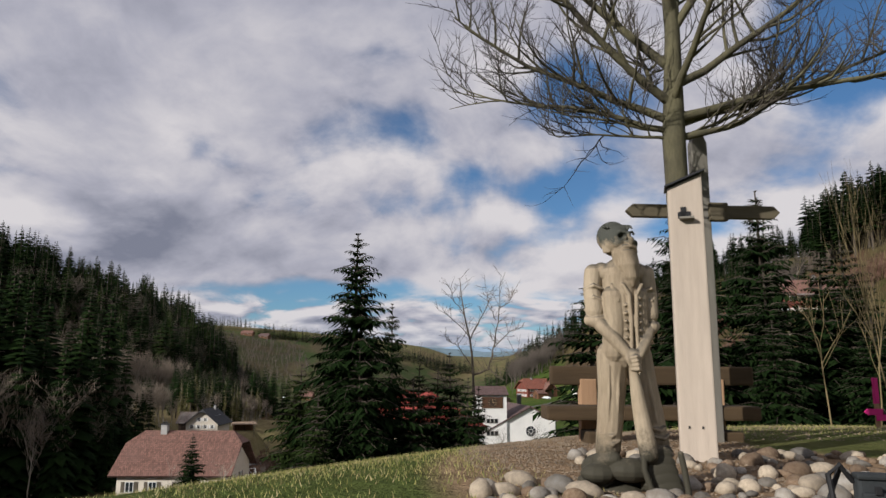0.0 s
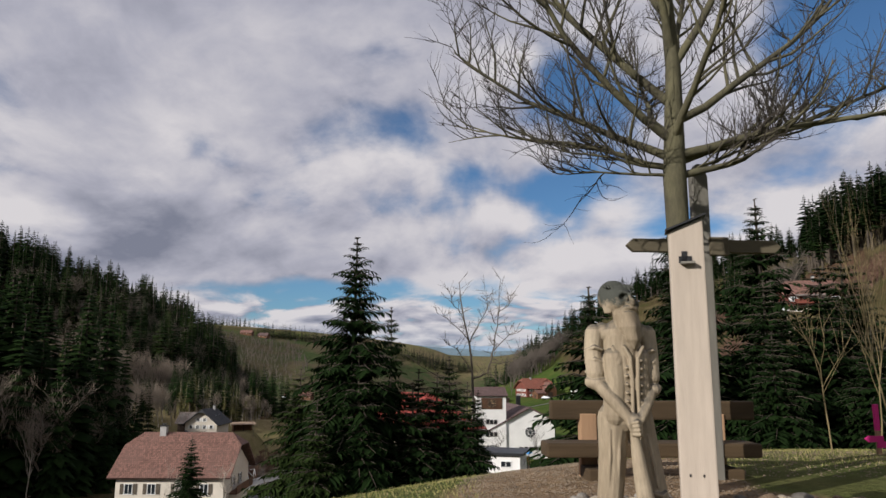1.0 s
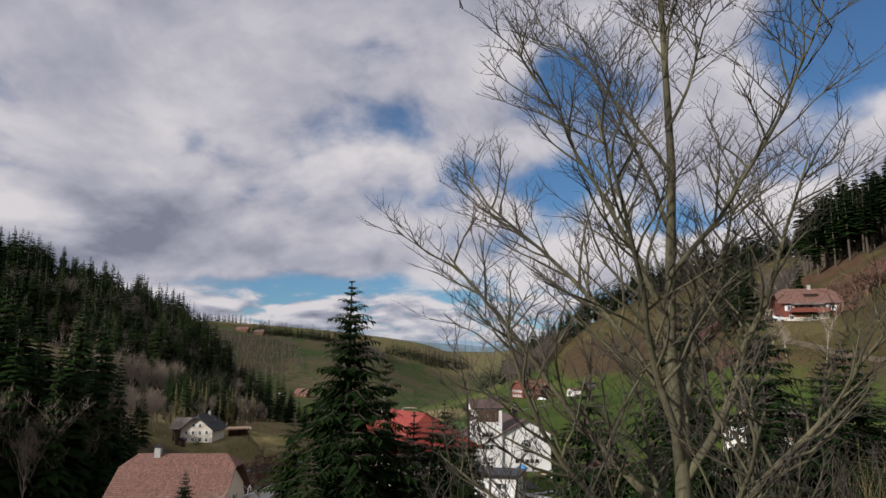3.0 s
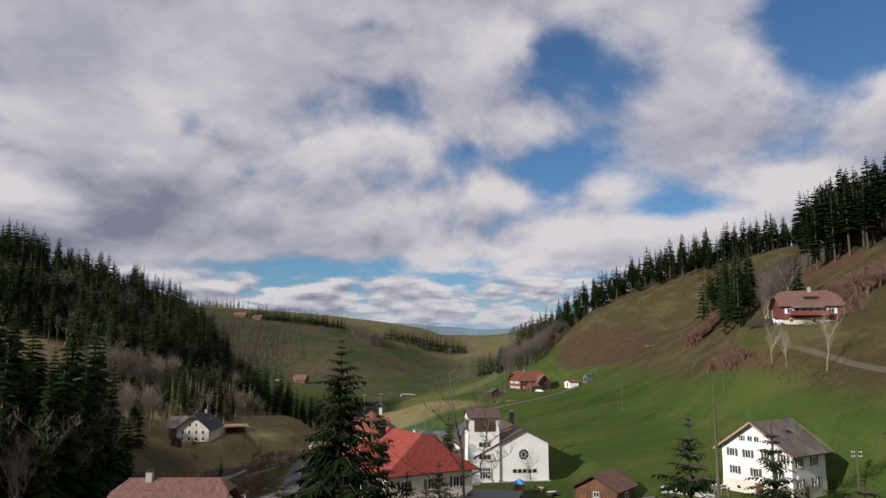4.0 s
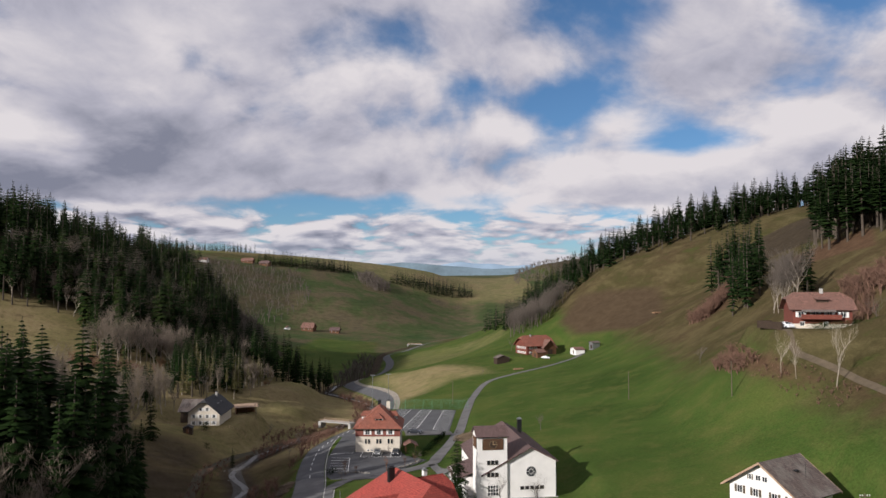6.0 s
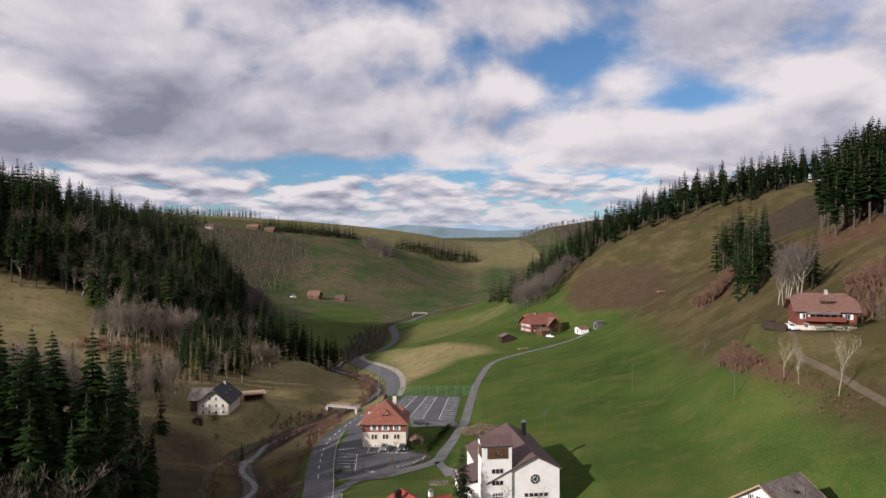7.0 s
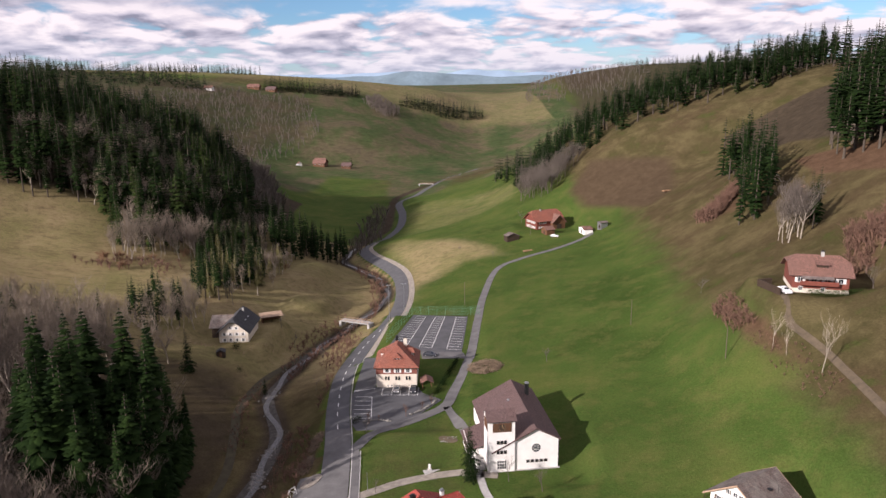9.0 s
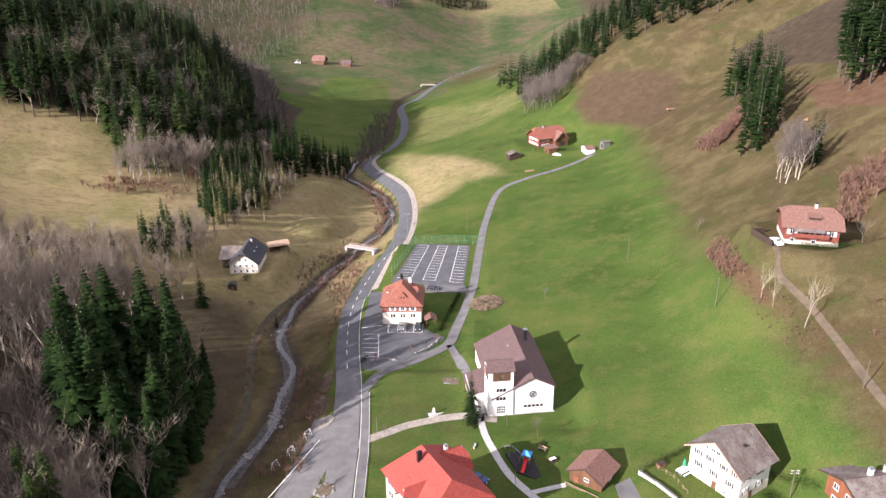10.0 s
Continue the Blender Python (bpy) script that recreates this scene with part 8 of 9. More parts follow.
def pole(x, y, h, lab="tall grey wooden utility pole", r=0.13, arm=False, mat="beam_timber", lamp=False):
    e = thing("utility_pole" if not lamp else "street_lamp", lab, "pole" if not lamp else "lamp", pose(x, y, ground(x, y) - 0.2), group="poles in the valley")
    rod("shaft", [(0, 0, 0), (0, 0, h + 0.2)], [r, r * 0.7], M[mat], e, 8)
    if arm:
        boxes("cross_arm", [(0, 0, h - 0.2, 1.6, 0.12, 0.14), (0, 0, h - 0.8, 1.6, 0.12, 0.14)], M[mat], e)
        for s in (-0.7, -0.35, 0.35, 0.7):
            boxes("insulator", [(s, 0, h - 0.05, 0.09, 0.09, 0.2), (s, 0, h - 0.65, 0.09, 0.09, 0.2)], M["window_white"], e)
    if lamp:
        boxes("lamp_head", [(-0.55, 0, h, 0.7, 0.3, 0.22), (0.55, 0, h, 0.7, 0.3, 0.22)], M["grey_metal"], e)
        boxes("bracket", [(0, 0, h, 1.6, 0.08, 0.08)], M["grey_metal"], e)


pole(3.2, 280, 9.5)
pole(55.7, 220.3, 8.5)
pole(66.1, 168.4, 8.0)
pole(79.5, 123.5, 6.5)
pole(62.6, 111.0, 6.5, "short wooden pole with white insulators", arm=True)
pole(-25.8, 262, 7.5 - ground(-25.8, 262), "grey steel floodlight mast beside the car park", 0.09, mat="grey_metal", lamp=True)
pole(-20.1, 262.3, 7.9 - ground(-20.1, 262.3), "grey steel floodlight mast beside the car park", 0.09, mat="grey_metal", lamp=True)
pole(-18.5, 137.0, 4.5, "slim grey street lamp beside the footpath", 0.06, mat="grey_metal")
pole(11.5, 118.0, 4.0, "slim grey street lamp beside the footpath", 0.06, mat="grey_metal")
pole(40, 383, 8.0, "grey wooden utility pole near the farm", 0.12)


# ---- cars ----
def car(x, y, turn, paint, lab):
    z = ground(x, y) + 0.1
    e = thing("parked_car", lab, "car", pose(x, y, z, 0, 0, turn), group="parked cars")
    prof = [(-2.1, 0.25), (-2.15, 0.65), (-2.0, 0.9), (-1.1, 1.0), (-0.45, 1.42), (0.9, 1.45), (1.7, 1.05), (2.1, 0.95), (2.12, 0.3)]
    n = len(prof)
    v = [(s * (0.86 if zz < 1.1 else 0.68), yy, zz) for s in (-1, 1) for yy, zz in prof]
    bm = bmesh.new()
    vs = [bm.verts.new(p) for p in v]
    bm.faces.new(vs[:n]), bm.faces.new(vs[n:][::-1])
    for i in range(n):
        bm.faces.new((vs[i], vs[n + i], vs[n + (i + 1) % n], vs[(i + 1) % n]))
    bmesh.ops.recalc_face_normals(bm, faces=bm.faces)
    bmesh.ops.bevel(bm, geom=bm.edges[:], offset=0.05, segments=2, affect="EDGES")
    part("body", bm, paint, e)
    def pane(name, pts):
        q = [Vector(p) for p in pts]
        nn = (q[1] - q[0]).cross(q[2] - q[0]).normalized() * 0.012
        mesh_object(name, [p + nn for p in q] + [p - nn for p in q], [(0, 1, 2, 3), (7, 6, 5, 4), (0, 4, 5, 1), (1, 5, 6, 2), (2, 6, 7, 3), (3, 7, 4, 0)], M["window_glass"], e)
    pane("windscreen", [(-0.66, -1.0, 1.06), (0.66, -1.0, 1.06), (0.58, -0.5, 1.40), (-0.58, -0.5, 1.40)])
    pane("rear_window", [(-0.62, 1.62, 1.12), (0.62, 1.62, 1.12), (0.58, 0.98, 1.43), (-0.58, 0.98, 1.43)])
    for s in (-1, 1):
        pane("side_window", [(s * 0.80, -0.85, 1.06), (s * 0.80, 1.5, 1.08), (s * 0.71, 0.9, 1.38), (s * 0.71, -0.4, 1.38)])
        boxes("headlight", [(s * 0.6, -2.12, 0.70, 0.34, 0.08, 0.16)], M["window_white"], e)
        for yy in (-1.3, 1.3):
            w = rod("wheel", [(s * 0.72, yy, 0.32), (s * 0.90, yy, 0.32)], [0.32, 0.32], M["strap"], e, 14)
            rod("rim", [(s * 0.89, yy, 0.32), (s * 0.915, yy, 0.32)], [0.19, 0.19], M["grey_metal"], w, 10)


M["silver_paint"] = surface("silver_paint", (0.32, 0.33, 0.33), 0.05, 2, 30, 0.25, 0, metal=0.7)
M["dark_paint"] = surface("dark_paint", (0.03, 0.033, 0.04), 0.05, 2, 30, 0.2, 0)
M["blue_paint"] = surface("blue_paint", (0.03, 0.06, 0.14), 0.05, 2, 30, 0.2, 0)
M["white_paint"] = surface("white_paint", (0.75, 0.76, 0.77), 0.03, 2, 30, 0.25, 0)
car(-17.0, 191.3, 0, M["silver_paint"], "silver car parked in front of the inn")
car(-12.2, 191.3, 0, M["dark_paint"], "dark grey car parked in front of the inn")
car(81.2, 173.6, 10, M["white_paint"], "white car parked beside the chalet")
car(4.2, 119.6, 62, M["blue_paint"], "dark blue car parked behind the village house")
car(-8.6, 219.5, 75, M["dark_paint"], "dark car parked behind the inn")
car(52, 375, 70, M["white_paint"], "white van parked on the farm track")
car(-214, 950, 80, M["white_paint"], "white vehicle beside the far farm")


# ---- small things round the inn and the church ----
def hedge(pts, h, w, lab, light=False):
    rnd = random.Random(len(pts) * 7 + int(h * 10))
    v, f = [], []
    for (x0, y0), (x1, y1) in zip(pts, pts[1:]):
        L = math.hypot(x1 - x0, y1 - y0)
        for _ in range(int(L * w * h * 130)):
            t = rnd.random()
            x, y = x0 + (x1 - x0) * t + rnd.gauss(0, w * 0.3), y0 + (y1 - y0) * t + rnd.gauss(0, w * 0.3)
            z = ground(x, y) + rnd.uniform(0, h)
            r = rnd.uniform(0.06, 0.15)
            b = len(v)
            for _k in range(3):
                v.append((x + rnd.uniform(-r, r), y + rnd.uniform(-r, r), z + rnd.uniform(-r, r)))
            f.append((b, b + 1, b + 2))
    ob = mesh_object("hedge", v, f, M["spruce_light" if light else "spruce"])
    return tagged(ob, lab, "hedge")


hedge([(0.3, 214), (-1.5, 207), (-3.8, 197), (-5.6, 190)], 1.6, 1.3, "clipped dark green hedge beside the lane")
hedge([(-8, 188), (-6.2, 190.5)], 2.2, 2.2, "dense green bush beside the inn", True)
hedge([(57, 126), (64, 114), (66, 108)], 1.2, 1.0, "brown-green hedge behind the farmhouse", True)
hedge([(58.5, 112), (60, 108)], 1.4, 2.0, "dark green garden bushes beside the farmhouse")
hedge([(-75.5, 229), (-74.5, 231)], 2.2, 2.0, "round dark bush below the chalet")
hedge([(-69.8, 214.5), (-69, 215.5)], 1.6, 1.6, "round dark bush on the slope")
hedge([(86, 171), (94, 168.5), (98, 170)], 1.6, 2.4, "grey-green bushes in front of the slope chalet", True)


def pavilion():
    e = thing("garden_pavilion", "small open timber pavilion with a brown roof", "pavilion", pose(-8.6, 194.4, -4.3, 0, 0, 8))
    for x in (-1.3, 1.3):
        for y in (-1.5, 1.5):
            boxes("post", [(x, y, 1.1, 0.15, 0.15, 2.2)], M["brown_wood"], e)
    slab("roof", [(-1.9, -2.1, 2.1), (-1.9, 2.1, 2.1), (0, 2.1, 3.0), (0, -2.1, 3.0)], 0.12, M["faded_tile"], e)
    slab("roof", [(1.9, 2.1, 2.1), (1.9, -2.1, 2.1), (0, -2.1, 3.0), (0, 2.1, 3.0)], 0.12, M["faded_tile"], e)


pavilion()


def brushwood(cx, cy, rx, ry, n, high, turn, lab, seed=3):
    rnd = random.Random(seed)
    v, f = [], []
    for _ in range(n):
        a, q = rnd.uniform(0, 6.283), math.sqrt(rnd.random())
        x, y = cx + math.cos(a) * q * rx, cy + math.sin(a) * q * ry
        z = ground(x, y) + rnd.uniform(0, high) * (1 - q * 0.75)
        b = turn + rnd.uniform(-0.5, 0.5) + (0 if rnd.random() < 0.7 else 1.5)
        l = rnd.uniform(1.0, 2.6)
        d = Vector((math.cos(b), math.sin(b), rnd.uniform(-0.15, 0.15))) * l / 2
        p = Vector((x, y, z + 0.1))
        tube(v, f, [p - d, p + d], [rnd.uniform(0.03, 0.08), 0.03], 3)
    tagged(mesh_object("brushwood_pile", v, f, M["cut_branch"]), lab, "wood pile", kind="stuff")


M["cut_branch"] = surface("cut_branch", (0.21, 0.155, 0.105), 0.4, 0.8, 9, 0.95, 0.3, 0.03)
brushwood(8.6, 205.0, 5.0, 5.5, 900, 1.7, 0.0, "large heap of cut branches beside the lane")
brushwood(-34.6, 163.5, 1.5, 5.0, 260, 0.9, 1.2, "long heap of cut branches between road and stream", 13)
brushwood(-34.9, 152.0, 1.6, 4.5, 260, 0.9, 0.9, "long heap of cut branches between road and stream", 14)


def log_pile(x, y, turn, n, length, lab):
    e = thing("log_pile", lab, "logs", pose(x, y, ground(x, y), 0, 0, turn))
    for i in range(n):
        row = 0 if i < n * 0.6 else 1
        k = i if row == 0 else i - n * 0.6
        rod("log", [(-length / 2, -0.6 + k * 0.36, 0.2 + row * 0.33), (length / 2, -0.6 + k * 0.36, 0.2 + row * 0.33)], [0.18, 0.16], M["bench_leg"], e, 7)


log_pile(112, 380, 20, 8, 6, "felled pale logs lying on the meadow")
log_pile(36, 356, 25, 8, 5, "heap of dark logs beside the farm lane")
log_pile(126, 262, 60, 6, 5, "felled pale logs on the cleared slope")


def playground():
    e = thing("playground_mat", "black rubber safety mat on the lawn", "play mat", pose(0, 0, 0), kind="structure")
    z = max(ground(14, 124), ground(16, 121), ground(11, 127)) + 0.02
    poly = [(10.0, 127.8), (11.0, 125.3), (12.2, 121.8), (15.5, 119.6), (18.2, 120.9), (16.7, 125.0), (14.8, 129.0)]
    mesh_object("mat", [(x, y, z + 0.05) for x, y in poly] + [(x, y, z - 0.3) for x, y in poly], [tuple(range(7))[::-1]] + [(i, (i + 1) % 7, 7 + (i + 1) % 7, 7 + i) for i in range(7)], M["strap"], e)
    t = thing("play_tower", "play tower with blue roof and red slide", "play tower", pose(14.4, 124.6, z + 0.05, 0, 0, -20))
    for x in (-0.6, 0.6):
        for y in (-0.6, 0.6):
            boxes("post", [(x, y, 1.2, 0.1, 0.1, 2.4)], M["bench_leg"], t)
    boxes("platform", [(0, 0, 1.2, 1.3, 1.3, 0.1)], M["bench_leg"], t)
    boxes("side_panel", [(-0.62, 0, 1.6, 0.06, 1.2, 0.6), (0, 0.62, 1.6, 1.2, 0.06, 0.6)], M["yellow_paint"], t, "yellow side panels")
    rf = [(-1.0, -1.0, 2.4), (1.0, -1.0, 2.4), (1.0, 1.0, 2.4), (-1.0, 1.0, 2.4), (0, 0, 3.2)]
    mesh_object("roof", rf, [(0, 1, 4), (1, 2, 4), (2, 3, 4), (3, 0, 4), (3, 2, 1, 0)], M["sky_blue"], t, "bright blue tent roof")
    v = []
    for k in range(9):
        q = k / 8
        y, zz = -0.6 - 3.0 * q, 1.25 * (1 - q) ** 1.2 + 0.18
        v += [(-0.36, y, zz + 0.22), (-0.30, y, zz), (0.30, y, zz), (0.36, y, zz + 0.22), (0.30, y, zz - 0.06), (-0.30, y, zz - 0.06)]
    mesh_object("slide", v, [(6 * k + i, 6 * k + (i + 1) % 6, 6 * k + 6 + (i + 1) % 6, 6 * k + 6 + i) for k in range(8) for i in range(6)], M["slide_red"], t, "red plastic slide")
    s = thing("swing", "metal swing frame with two seats", "swing", pose(12.3, 125.8, z + 0.05, 0, 0, -55))
    for x in (-1.6, 1.6):
        for y in (-0.9, 0.9):
            rod("leg", [(x, y, 0), (x, 0, 2.4)], [0.05, 0.05], M["grey_metal"], s, 6)
    rod("beam", [(-1.6, 0, 2.4), (1.6, 0, 2.4)], [0.05, 0.05], M["grey_metal"], s, 6)
    for x in (-0.7, 0.7):
        seat = boxes("seat", [(x, 0, 0.5, 0.45, 0.2, 0.04)], M["strap"], s)
        for dx in (-0.2, 0.2):
            rod("chain", [(x + dx, 0, 0.5), (x + dx, 0, 2.38)], [0.012, 0.012], M["grey_metal"], seat, 4)
    b = thing("park_bench", "pale wooden park bench on the lawn", "bench", pose(18.0, 128.6, ground(18, 128.6), 0, 0, -35))
    for k in range(3):
        boxes("slat", [(0, -0.2 + k * 0.18, 0.45, 1.9, 0.14, 0.05)], M["faded_wood"], b)
    boxes("backrest", [(0, 0.35, 0.75, 1.9, 0.06, 0.3)], M["faded_wood"], b)
    for x in (-0.75, 0.75):
        boxes("leg", [(x, 0.05, 0.22, 0.1, 0.5, 0.44)], M["concrete"], b)
    p = thing("picnic_table", "small pale picnic table with dark seats", "table", pose(19.8, 124.8, ground(19.8, 124.8), 0, 0, 30))
    boxes("tabletop", [(0, 0, 0.72, 1.5, 0.7, 0.06)], M["window_white"], p)
    for y in (-0.65, 0.65):
        boxes("seat", [(0, y, 0.44, 1.5, 0.25, 0.05)], M["dark_wood"], p)
    boxes("trestle", [(-0.5, 0, 0.36, 0.1, 1.4, 0.7), (0.5, 0, 0.36, 0.1, 1.4, 0.7)], M["dark_wood"], p)


M["yellow_paint"] = surface("yellow_paint", (0.6, 0.42, 0.06), 0.1, 2, 20, 0.6, 0)
M["sky_blue"] = surface("sky_blue", (0.06, 0.26, 0.60), 0.1, 2, 20, 0.6, 0)
M["slide_red"] = surface("slide_red", (0.60, 0.02, 0.02), 0.1, 2, 20, 0.4, 0)
playground()


def garden_walls():
    for pts, h, lab in (([(36.1, 118.6), (38.6, 115.2), (41.4, 110.6)], 0.8, "low garden wall beside the yard"),):
        e = thing("garden_wall", lab, "wall", pose(0, 0, 0), kind="structure")
        for (x0, y0), (x1, y1) in zip(pts, pts[1:]):
            L = math.hypot(x1 - x0, y1 - y0)
            a = math.degrees(math.atan2(y1 - y0, x1 - x0))
            w = boxes("wall", [(0, 0, h / 2 - 0.4, L, 0.3, h + 0.8)], M["concrete"], e)
            w.matrix_basis = pose((x0 + x1) / 2, (y0 + y1) / 2, ground((x0 + x1) / 2, (y0 + y1) / 2), 0, 0, a)
            c = boxes("coping", [(0, 0, h + 0.03, L, 0.4, 0.08)], M["old_asphalt"], e)
            c.matrix_basis = w.matrix_basis.copy()
    t = thing("terrace", "pale paved terrace in front of the farmhouse", "terrace", pose(46.3, 115.2, 1.9, 0, 0, -56), kind="structure")
    boxes("paving", [(0, 0, -0.2, 12.0, 4.6, 0.5)], M["cream_render"], t)
    u = thing("parasol", "folded green parasol on the terrace", "parasol", pose(45.3, 119.6, 2.1))
    rod("pole", [(0, 0, 0), (0, 0, 2.6)], [0.04, 0.04], M["grey_metal"], u, 6)
    rod("canopy", [(0, 0, 1.0), (0, 0, 1.6), (0, 0, 2.6)], [0.34, 0.30, 0.06], M["green_cloth"], u, 10)


M["green_cloth"] = surface("green_cloth", (0.03, 0.26, 0.17), 0.15, 2, 20, 0.8, 0.1)
garden_walls()


def carport():
    e = thing("carport_wall", "dark retaining wall beside the parked car", "wall", pose(80.0, 177, 29.5, 0, 0, 12), kind="structure")
    boxes("wall", [(-1.2, 0, 0.6, 0.3, 9, 1.8), (0.6, 4.4, 0.6, 4.0, 0.3, 1.8)], M["dark_wood"], e)


carport()


# ---- beds, racks and garden things of the village ----
def stone_row(pts, n, r, lab, seed):
    """Single rocks laid along a border."""
    rnd = random.Random(seed)
    bm = bmesh.new()
    bmesh.ops.create_icosphere(bm, subdivisions=2, radius=1)
    off = Vector((seed, 3.0, 1.0))
    for v in bm.verts:
        v.co *= 1 + 0.3 * noise.noise(v.co * 1.2 + off)
        v.co.z *= 0.7
    me = bpy.data.meshes.new("rock")
    bm.to_mesh(me)
    bm.free()
    me.materials.append(M["grey_stone"])
    me.shade_smooth()
    for i in range(n):
        t = i / max(n - 1, 1) * (len(pts) - 1)
        k = min(int(t), len(pts) - 2)
        x = pts[k][0] + (pts[k + 1][0] - pts[k][0]) * (t - k) + rnd.uniform(-0.25, 0.25)
        y = pts[k][1] + (pts[k + 1][1] - pts[k][1]) * (t - k) + rnd.uniform(-0.25, 0.25)
        q = r * rnd.uniform(0.7, 1.3)
        ob = new("rock", me)
        ob.matrix_basis = pose(x, y, ground(x, y) + q * 0.3, rnd.uniform(-15, 15), rnd.uniform(-15, 15), rnd.uniform(0, 360)) @ Matrix.Diagonal((q, q * rnd.uniform(0.7, 1.1), q, 1))
        tagged(ob, lab, "rock", "border rocks")


def disc(name, x, y, rx, ry, mat, lab, category, turn=0.0, n=24, lift=0.16):
    c, s = math.cos(turn), math.sin(turn)
    ring = [(x + rx * math.cos(6.2832 * i / n) * c - ry * math.sin(6.2832 * i / n) * s, y + rx * math.cos(6.2832 * i / n) * s + ry * math.sin(6.2832 * i / n) * c) for i in range(n)]
    top = [(x, y, ground(x, y) + lift)] + [(a, b, ground(a, b) + lift) for a, b in ring] + [(a, b, ground(a, b) - 0.2) for a, b in ring]
    f = [(0, 1 + i, 1 + (i + 1) % n) for i in range(n)] + [(1 + i, 1 + n + i, 1 + n + (i + 1) % n, 1 + (i + 1) % n) for i in range(n)]
    return tagged(mesh_object(name, top, f, mat), lab, category, kind="structure")


def white_rack(x, y, turn):
    e = thing("bar_rack", "white painted metal A-frame beside the apron", "rack", pose(x, y, ground(x, y), 0, 0, turn), group="white racks")
    for sx in (-0.9, 0.9):
        for sy in (-0.5, 0.5):
            rod("leg", [(sx, sy, 0), (sx, 0, 2.0)], [0.06, 0.05], M["window_white"], e, 6)
    rod("crossbar", [(-0.9, 0, 2.0), (0.9, 0, 2.0)], [0.05, 0.05], M["window_white"], e, 6)
    rod("brace", [(-0.9, 0, 1.9), (0.9, 0, 0.5)], [0.04, 0.04], M["window_white"], e, 6)


def village_things():
    for x, y, a in ((-34.9, 138.6, 60), (-37.6, 132.9, 62), (-40.1, 128.5, 65)):
        white_rack(x, y, a)
    disc("gravel_bed", -31.9, 143.5, 1.9, 3.0, M["gravel"], "pale oval gravel bed beside the road", "gravel bed", -0.5, lift=0.2)
    stone_row([(-32.2, 143.0), (-31.5, 144.0)], 2, 0.4, "dark rock on the oval gravel bed", 31)
    disc("flower_bed", -27.3, 118.4, 2.0, 2.0, M["track"], "round earth bed in the asphalt apron", "bed", lift=0.28)
    stone_row([(-27.3 + 2.1 * math.cos(k), 118.4 + 2.1 * math.sin(k)) for k in (0, 1, 2, 3, 4, 5, 6)], 18, 0.38, "pale rock round the earth bed", 32)
    bare_thing(-27.3, 118.6, 4.2, 411, 4, 0.55, 0.2, 0.012, "far_bark", "leafless shrub in the round bed", 3, 4, name="shrub")
    stone_row([(-23.9, 172.2), (-20.5, 173.6), (-17.2, 172.6)], 14, 0.42, "rough rock in the border of the forecourt", 33)
    stone_row([(-12.0, 176.4), (-8.5, 179.5), (-5.6, 184.5)], 18, 0.40, "rough rock in the border of the forecourt", 34)
    for k, (x, y, h) in enumerate(((-22.4, 171.4, 4.2), (-20.2, 172.8, 2.2), (-13.2, 175.2, 4.0), (-9.2, 180.0, 2.6), (-6.8, 183.4, 2.8))):
        bare_thing(x, y, h, 420 + k, 4, 0.5, 0.2, 0.012, "brush_bark", "leafless brown shrub among the border rocks", 3, 4, name="shrub")
    hedge([(-26.6, 171.0), (-25.2, 173.6)], 1.3, 1.6, "square clipped dark hedge at the forecourt's corner")
    disc("flower_bed", -1.9, 158.6, 1.3, 2.6, M["track"], "narrow earth bed in the lawn", "bed", 1.0, lift=0.14)
    stone_row([(-3.6, 157.6), (-1.8, 157.4), (0.2, 159.4), (-1.8, 159.9), (-3.6, 157.6)], 16, 0.2, "small pale edging stone of the bed", 35)
    disc("gravel_bed", -5.8, 143.8, 2.4, 1.3, M["concrete"], "pale paved triangle beside the footpath", "paving", 0.3, 3, lift=0.16)
    w = thing("wayside_stone", "white wayside stone on the pale paving", "stone", pose(-5.8, 144.2, ground(-5.8, 144.2) + 0.15, 0, 0, 10))
    boxes("plinth", [(0, 0, 0.2, 1.0, 0.7, 0.4)], M["concrete"], w, bevel=0.04)
    boxes("slab", [(0, 0, 0.95, 0.45, 0.3, 1.1)], M["white_render"], w, bevel=0.04)
    g = thing("garden_table", "white garden table with two benches", "table", pose(45.0, 118.6, ground(45.0, 118.6), 0, 0, 34))
    boxes("tabletop", [(0, 0, 0.74, 2.6, 1.3, 0.06)], M["window_white"], g, bevel=0.015)
    for x in (-1.1, 1.1):
        boxes("leg", [(x, 0, 0.36, 0.08, 1.0, 0.72)], M["grey_metal"], g)
    for y in (-1.0, 1.0):
        boxes("bench_seat", [(0, y, 0.45, 2.4, 0.35, 0.06)], M["window_white"], g, bevel=0.01)
        for x in (-1.0, 1.0):
            boxes("bench_leg", [(x, y, 0.21, 0.07, 0.3, 0.42)], M["grey_metal"], g)
    fence([(36.3, 119.3), (41.5, 122.6), (49.1, 126.9)], 1.3, 1.6, M["dark_wood"], "dark brown timber fence behind the garden", 3, "garden_fence")
    fence([(40.2, 119.6), (42.6, 117.0), (44.0, 112.5)], 0.9, 1.2, M["faded_wood"], "low pale fence between lawn and terrace", 2, "garden_fence")
    hedge([(37.4, 119.6), (41.8, 122.2), (48.0, 125.8)], 0.9, 0.9, "low brown-green hedge along the garden fence", True)
    b = thing("chest", "red-brown timber chest beside the garden fence", "chest", pose(41.0, 120.6, ground(41.0, 120.6), 0, 0, 30))
    boxes("body", [(0, 0, 0.4, 1.8, 1.0, 0.8)], M["brown_wood"], b, bevel=0.03)
    boxes("lid", [(0, 0, 0.85, 1.9, 1.1, 0.1)], M["dark_wood"], b, bevel=0.03)
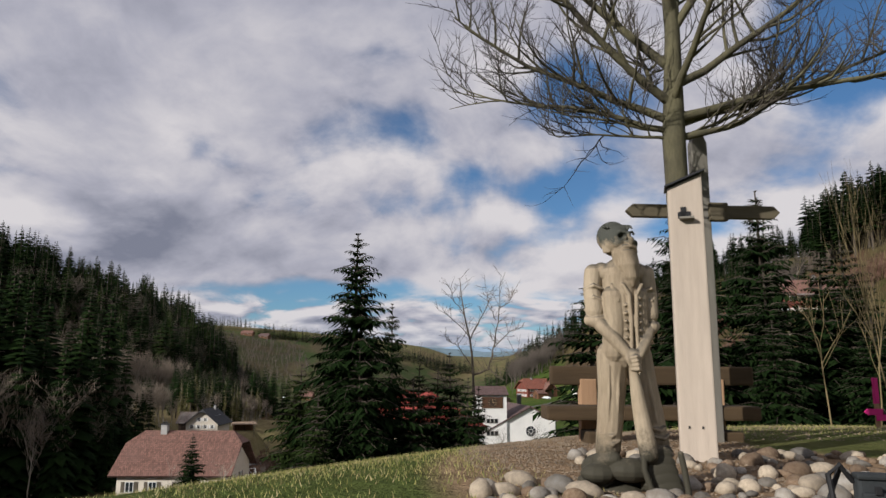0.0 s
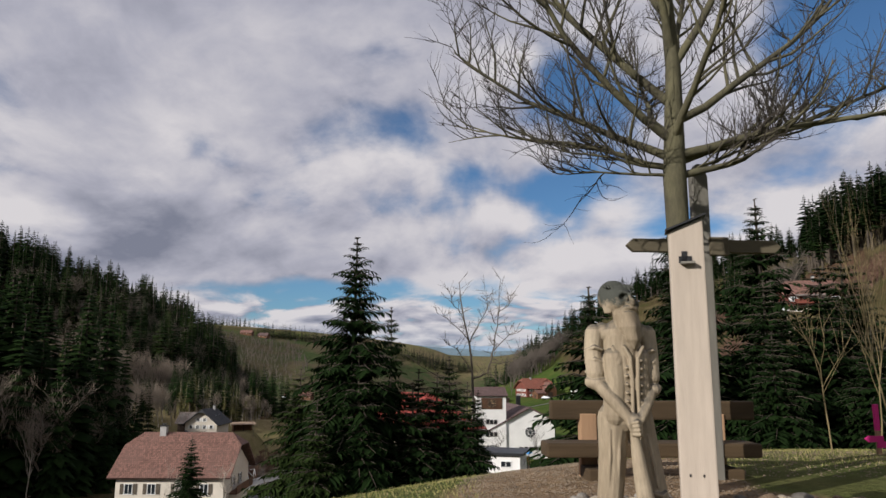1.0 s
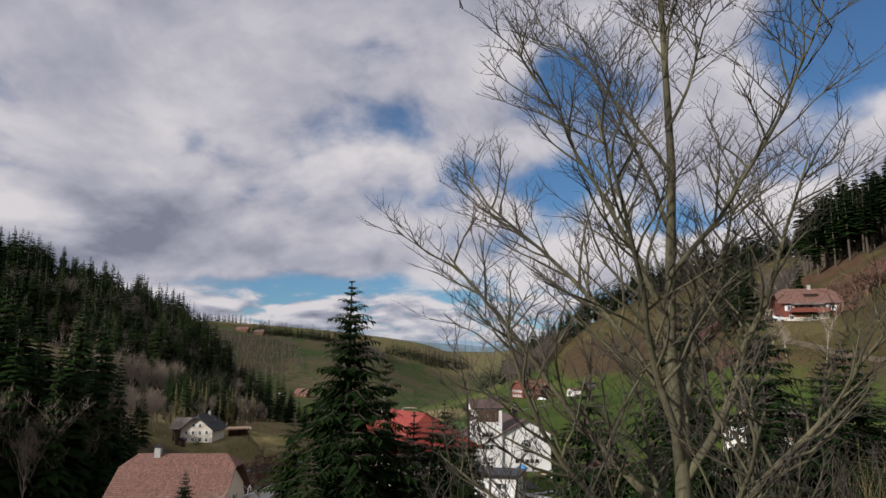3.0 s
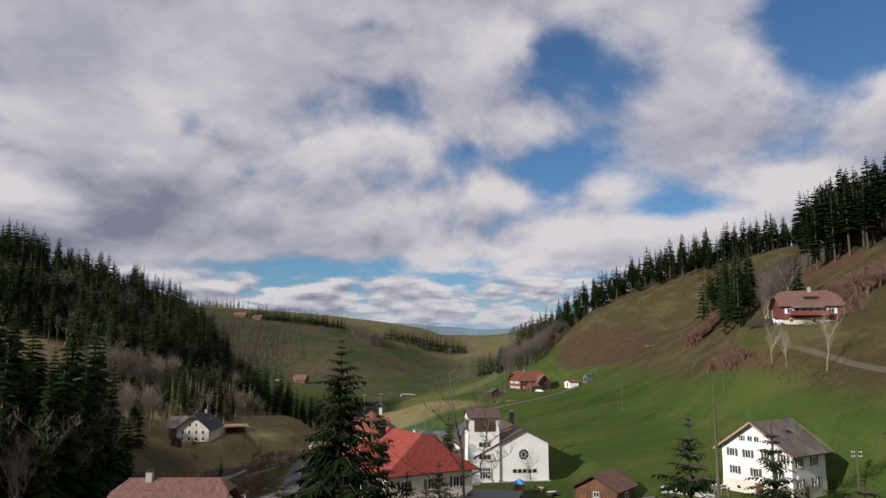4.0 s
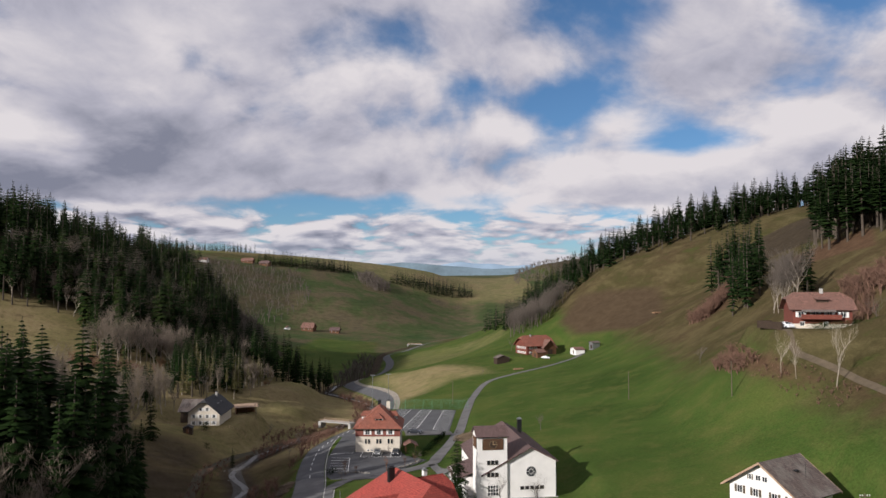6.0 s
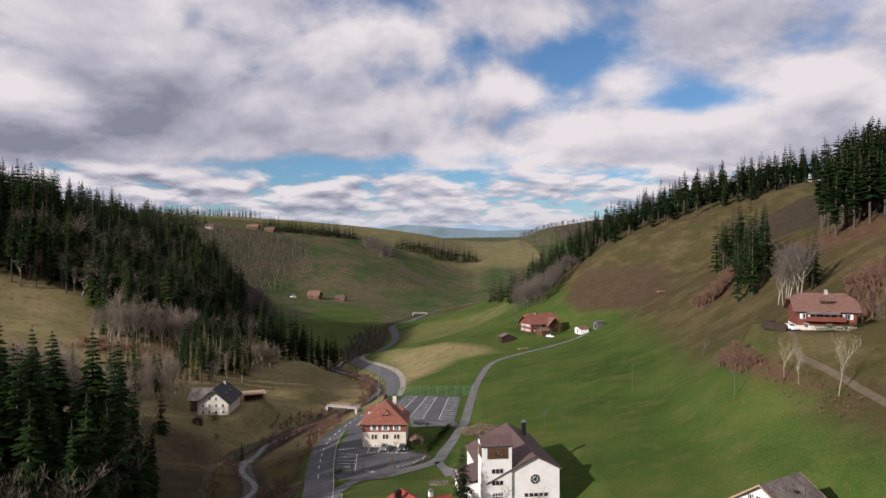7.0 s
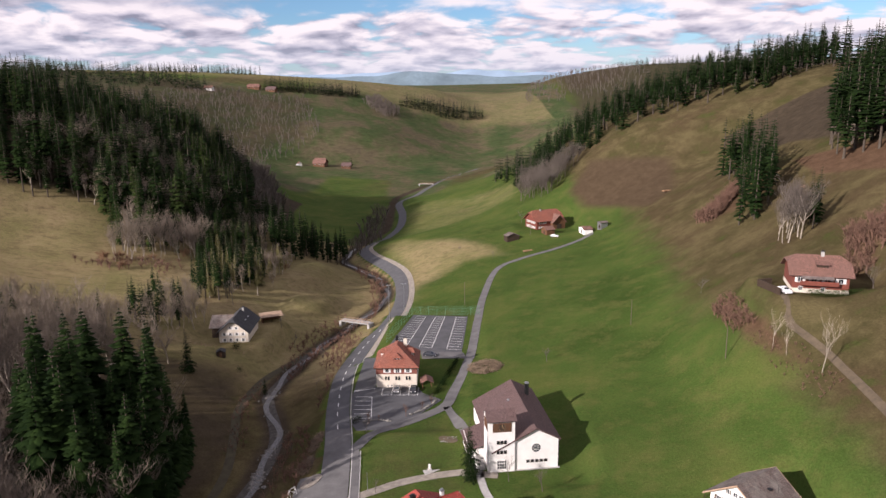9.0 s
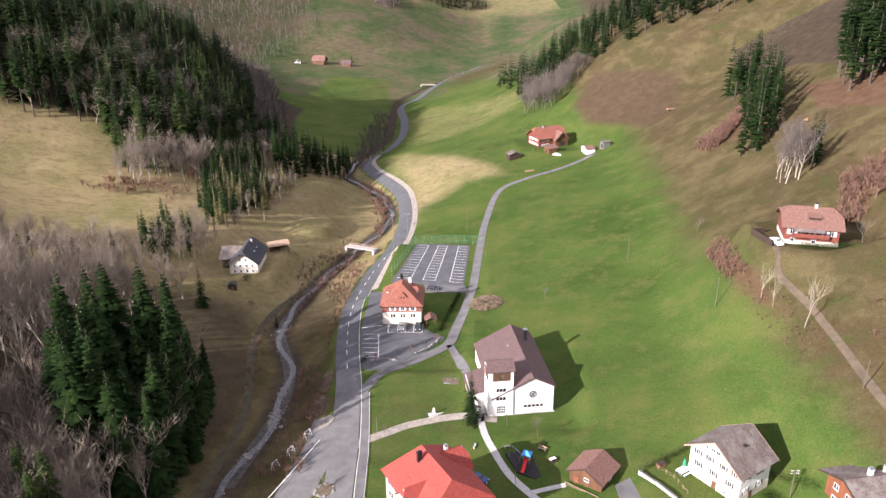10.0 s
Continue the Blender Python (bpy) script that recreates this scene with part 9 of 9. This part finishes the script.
    for k, (x, y, a) in enumerate(((10.6, 130.2, 20), (3.6, 131.0, 75))):
        q = thing("lawn_bench", "low pale bench on the lawn beside the path", "bench", pose(x, y, ground(x, y), 0, 0, a))
        boxes("seat", [(0, 0, 0.42, 1.6, 0.4, 0.08)], M["concrete"], q, bevel=0.02)
        for sx in (-0.6, 0.6):
            boxes("leg", [(sx, 0, 0.19, 0.2, 0.36, 0.4)], M["concrete"], q)


village_things()


# ---- single trees in the valley ----
SP = "single dark spruce standing on the slope"
spruce(3.1, 139.6, 12.6, 90, 0.19, 0.03, 26, 10, 5, label="conical spruce beside the church")
spruce(-81.2, 203.5, ground(-81, 203.5) + 14, 91, 0.2, 0.02, 22, 9, 4, label=SP)
spruce(-58.5, 204, ground(-58.5, 204) + 6, 92, 0.22, 0.02, 18, 9, 4, label=SP)
spruce(118, 141, ground(118, 141) + 12, 93, 0.22, 0.02, 20, 9, 4, label=SP)
spruce(96, 141, ground(96, 141) + 8, 94, 0.22, 0.02, 20, 9, 4, True, label="small yellow-green spruce on the slope")
spruce(-147, 985, ground(-147, 985) + 17, 95, 0.16, 0.02, 14, 8, 3, label="single dark spruce beside the far farm")
for k, (x, y, h) in enumerate(((73.7, 160.6, 11), (75.0, 156.4, 9), (78.4, 147.1, 15), (27.0, 203.1, 5.0), (11.2, 138.6, 6.5), (17.6, 133.4, 7.0), (-22.5, 166.1, 5.0), (-16.8, 136.0, 4.0), (38, 415, 8), (76.5, 218, 6),
                                (-66, 256, 8), (-60, 250, 7), (-46, 232, 6), (-42, 200, 6), (-40, 160, 5), (18, 352, 5), (2, 372, 4), (102, 172, 9), (-20, 300, 5), (-96, 285, 13), (-90, 275, 12), (-36, 128, 6), (-33, 150, 5), (-14, 190, 3.5), (-6, 183, 3.5))):
    bare_thing(x, y, h, 300 + k, 4 if h > 3 else 3, 0.4 if k < 3 else 0.55, 0.5 if k < 3 else 0.28, 0.008, "pale_bark" if k < 3 else "far_bark", "single leafless tree in the valley" if k > 2 else "tall pale-trunked leafless tree on the slope", 3, 4)


# ---- helper frames inside things are dissolved, so that parts hang directly under their thing ----
def dissolve_frames():
    for ob in [o for o in scene.objects if o.type == "EMPTY" and o.parent is not None]:
        for ch in list(ob.children):
            m = ob.matrix_basis @ ch.matrix_basis
            ch.parent = ob.parent
            ch.matrix_basis = m
        bpy.data.objects.remove(ob)


dissolve_frames()
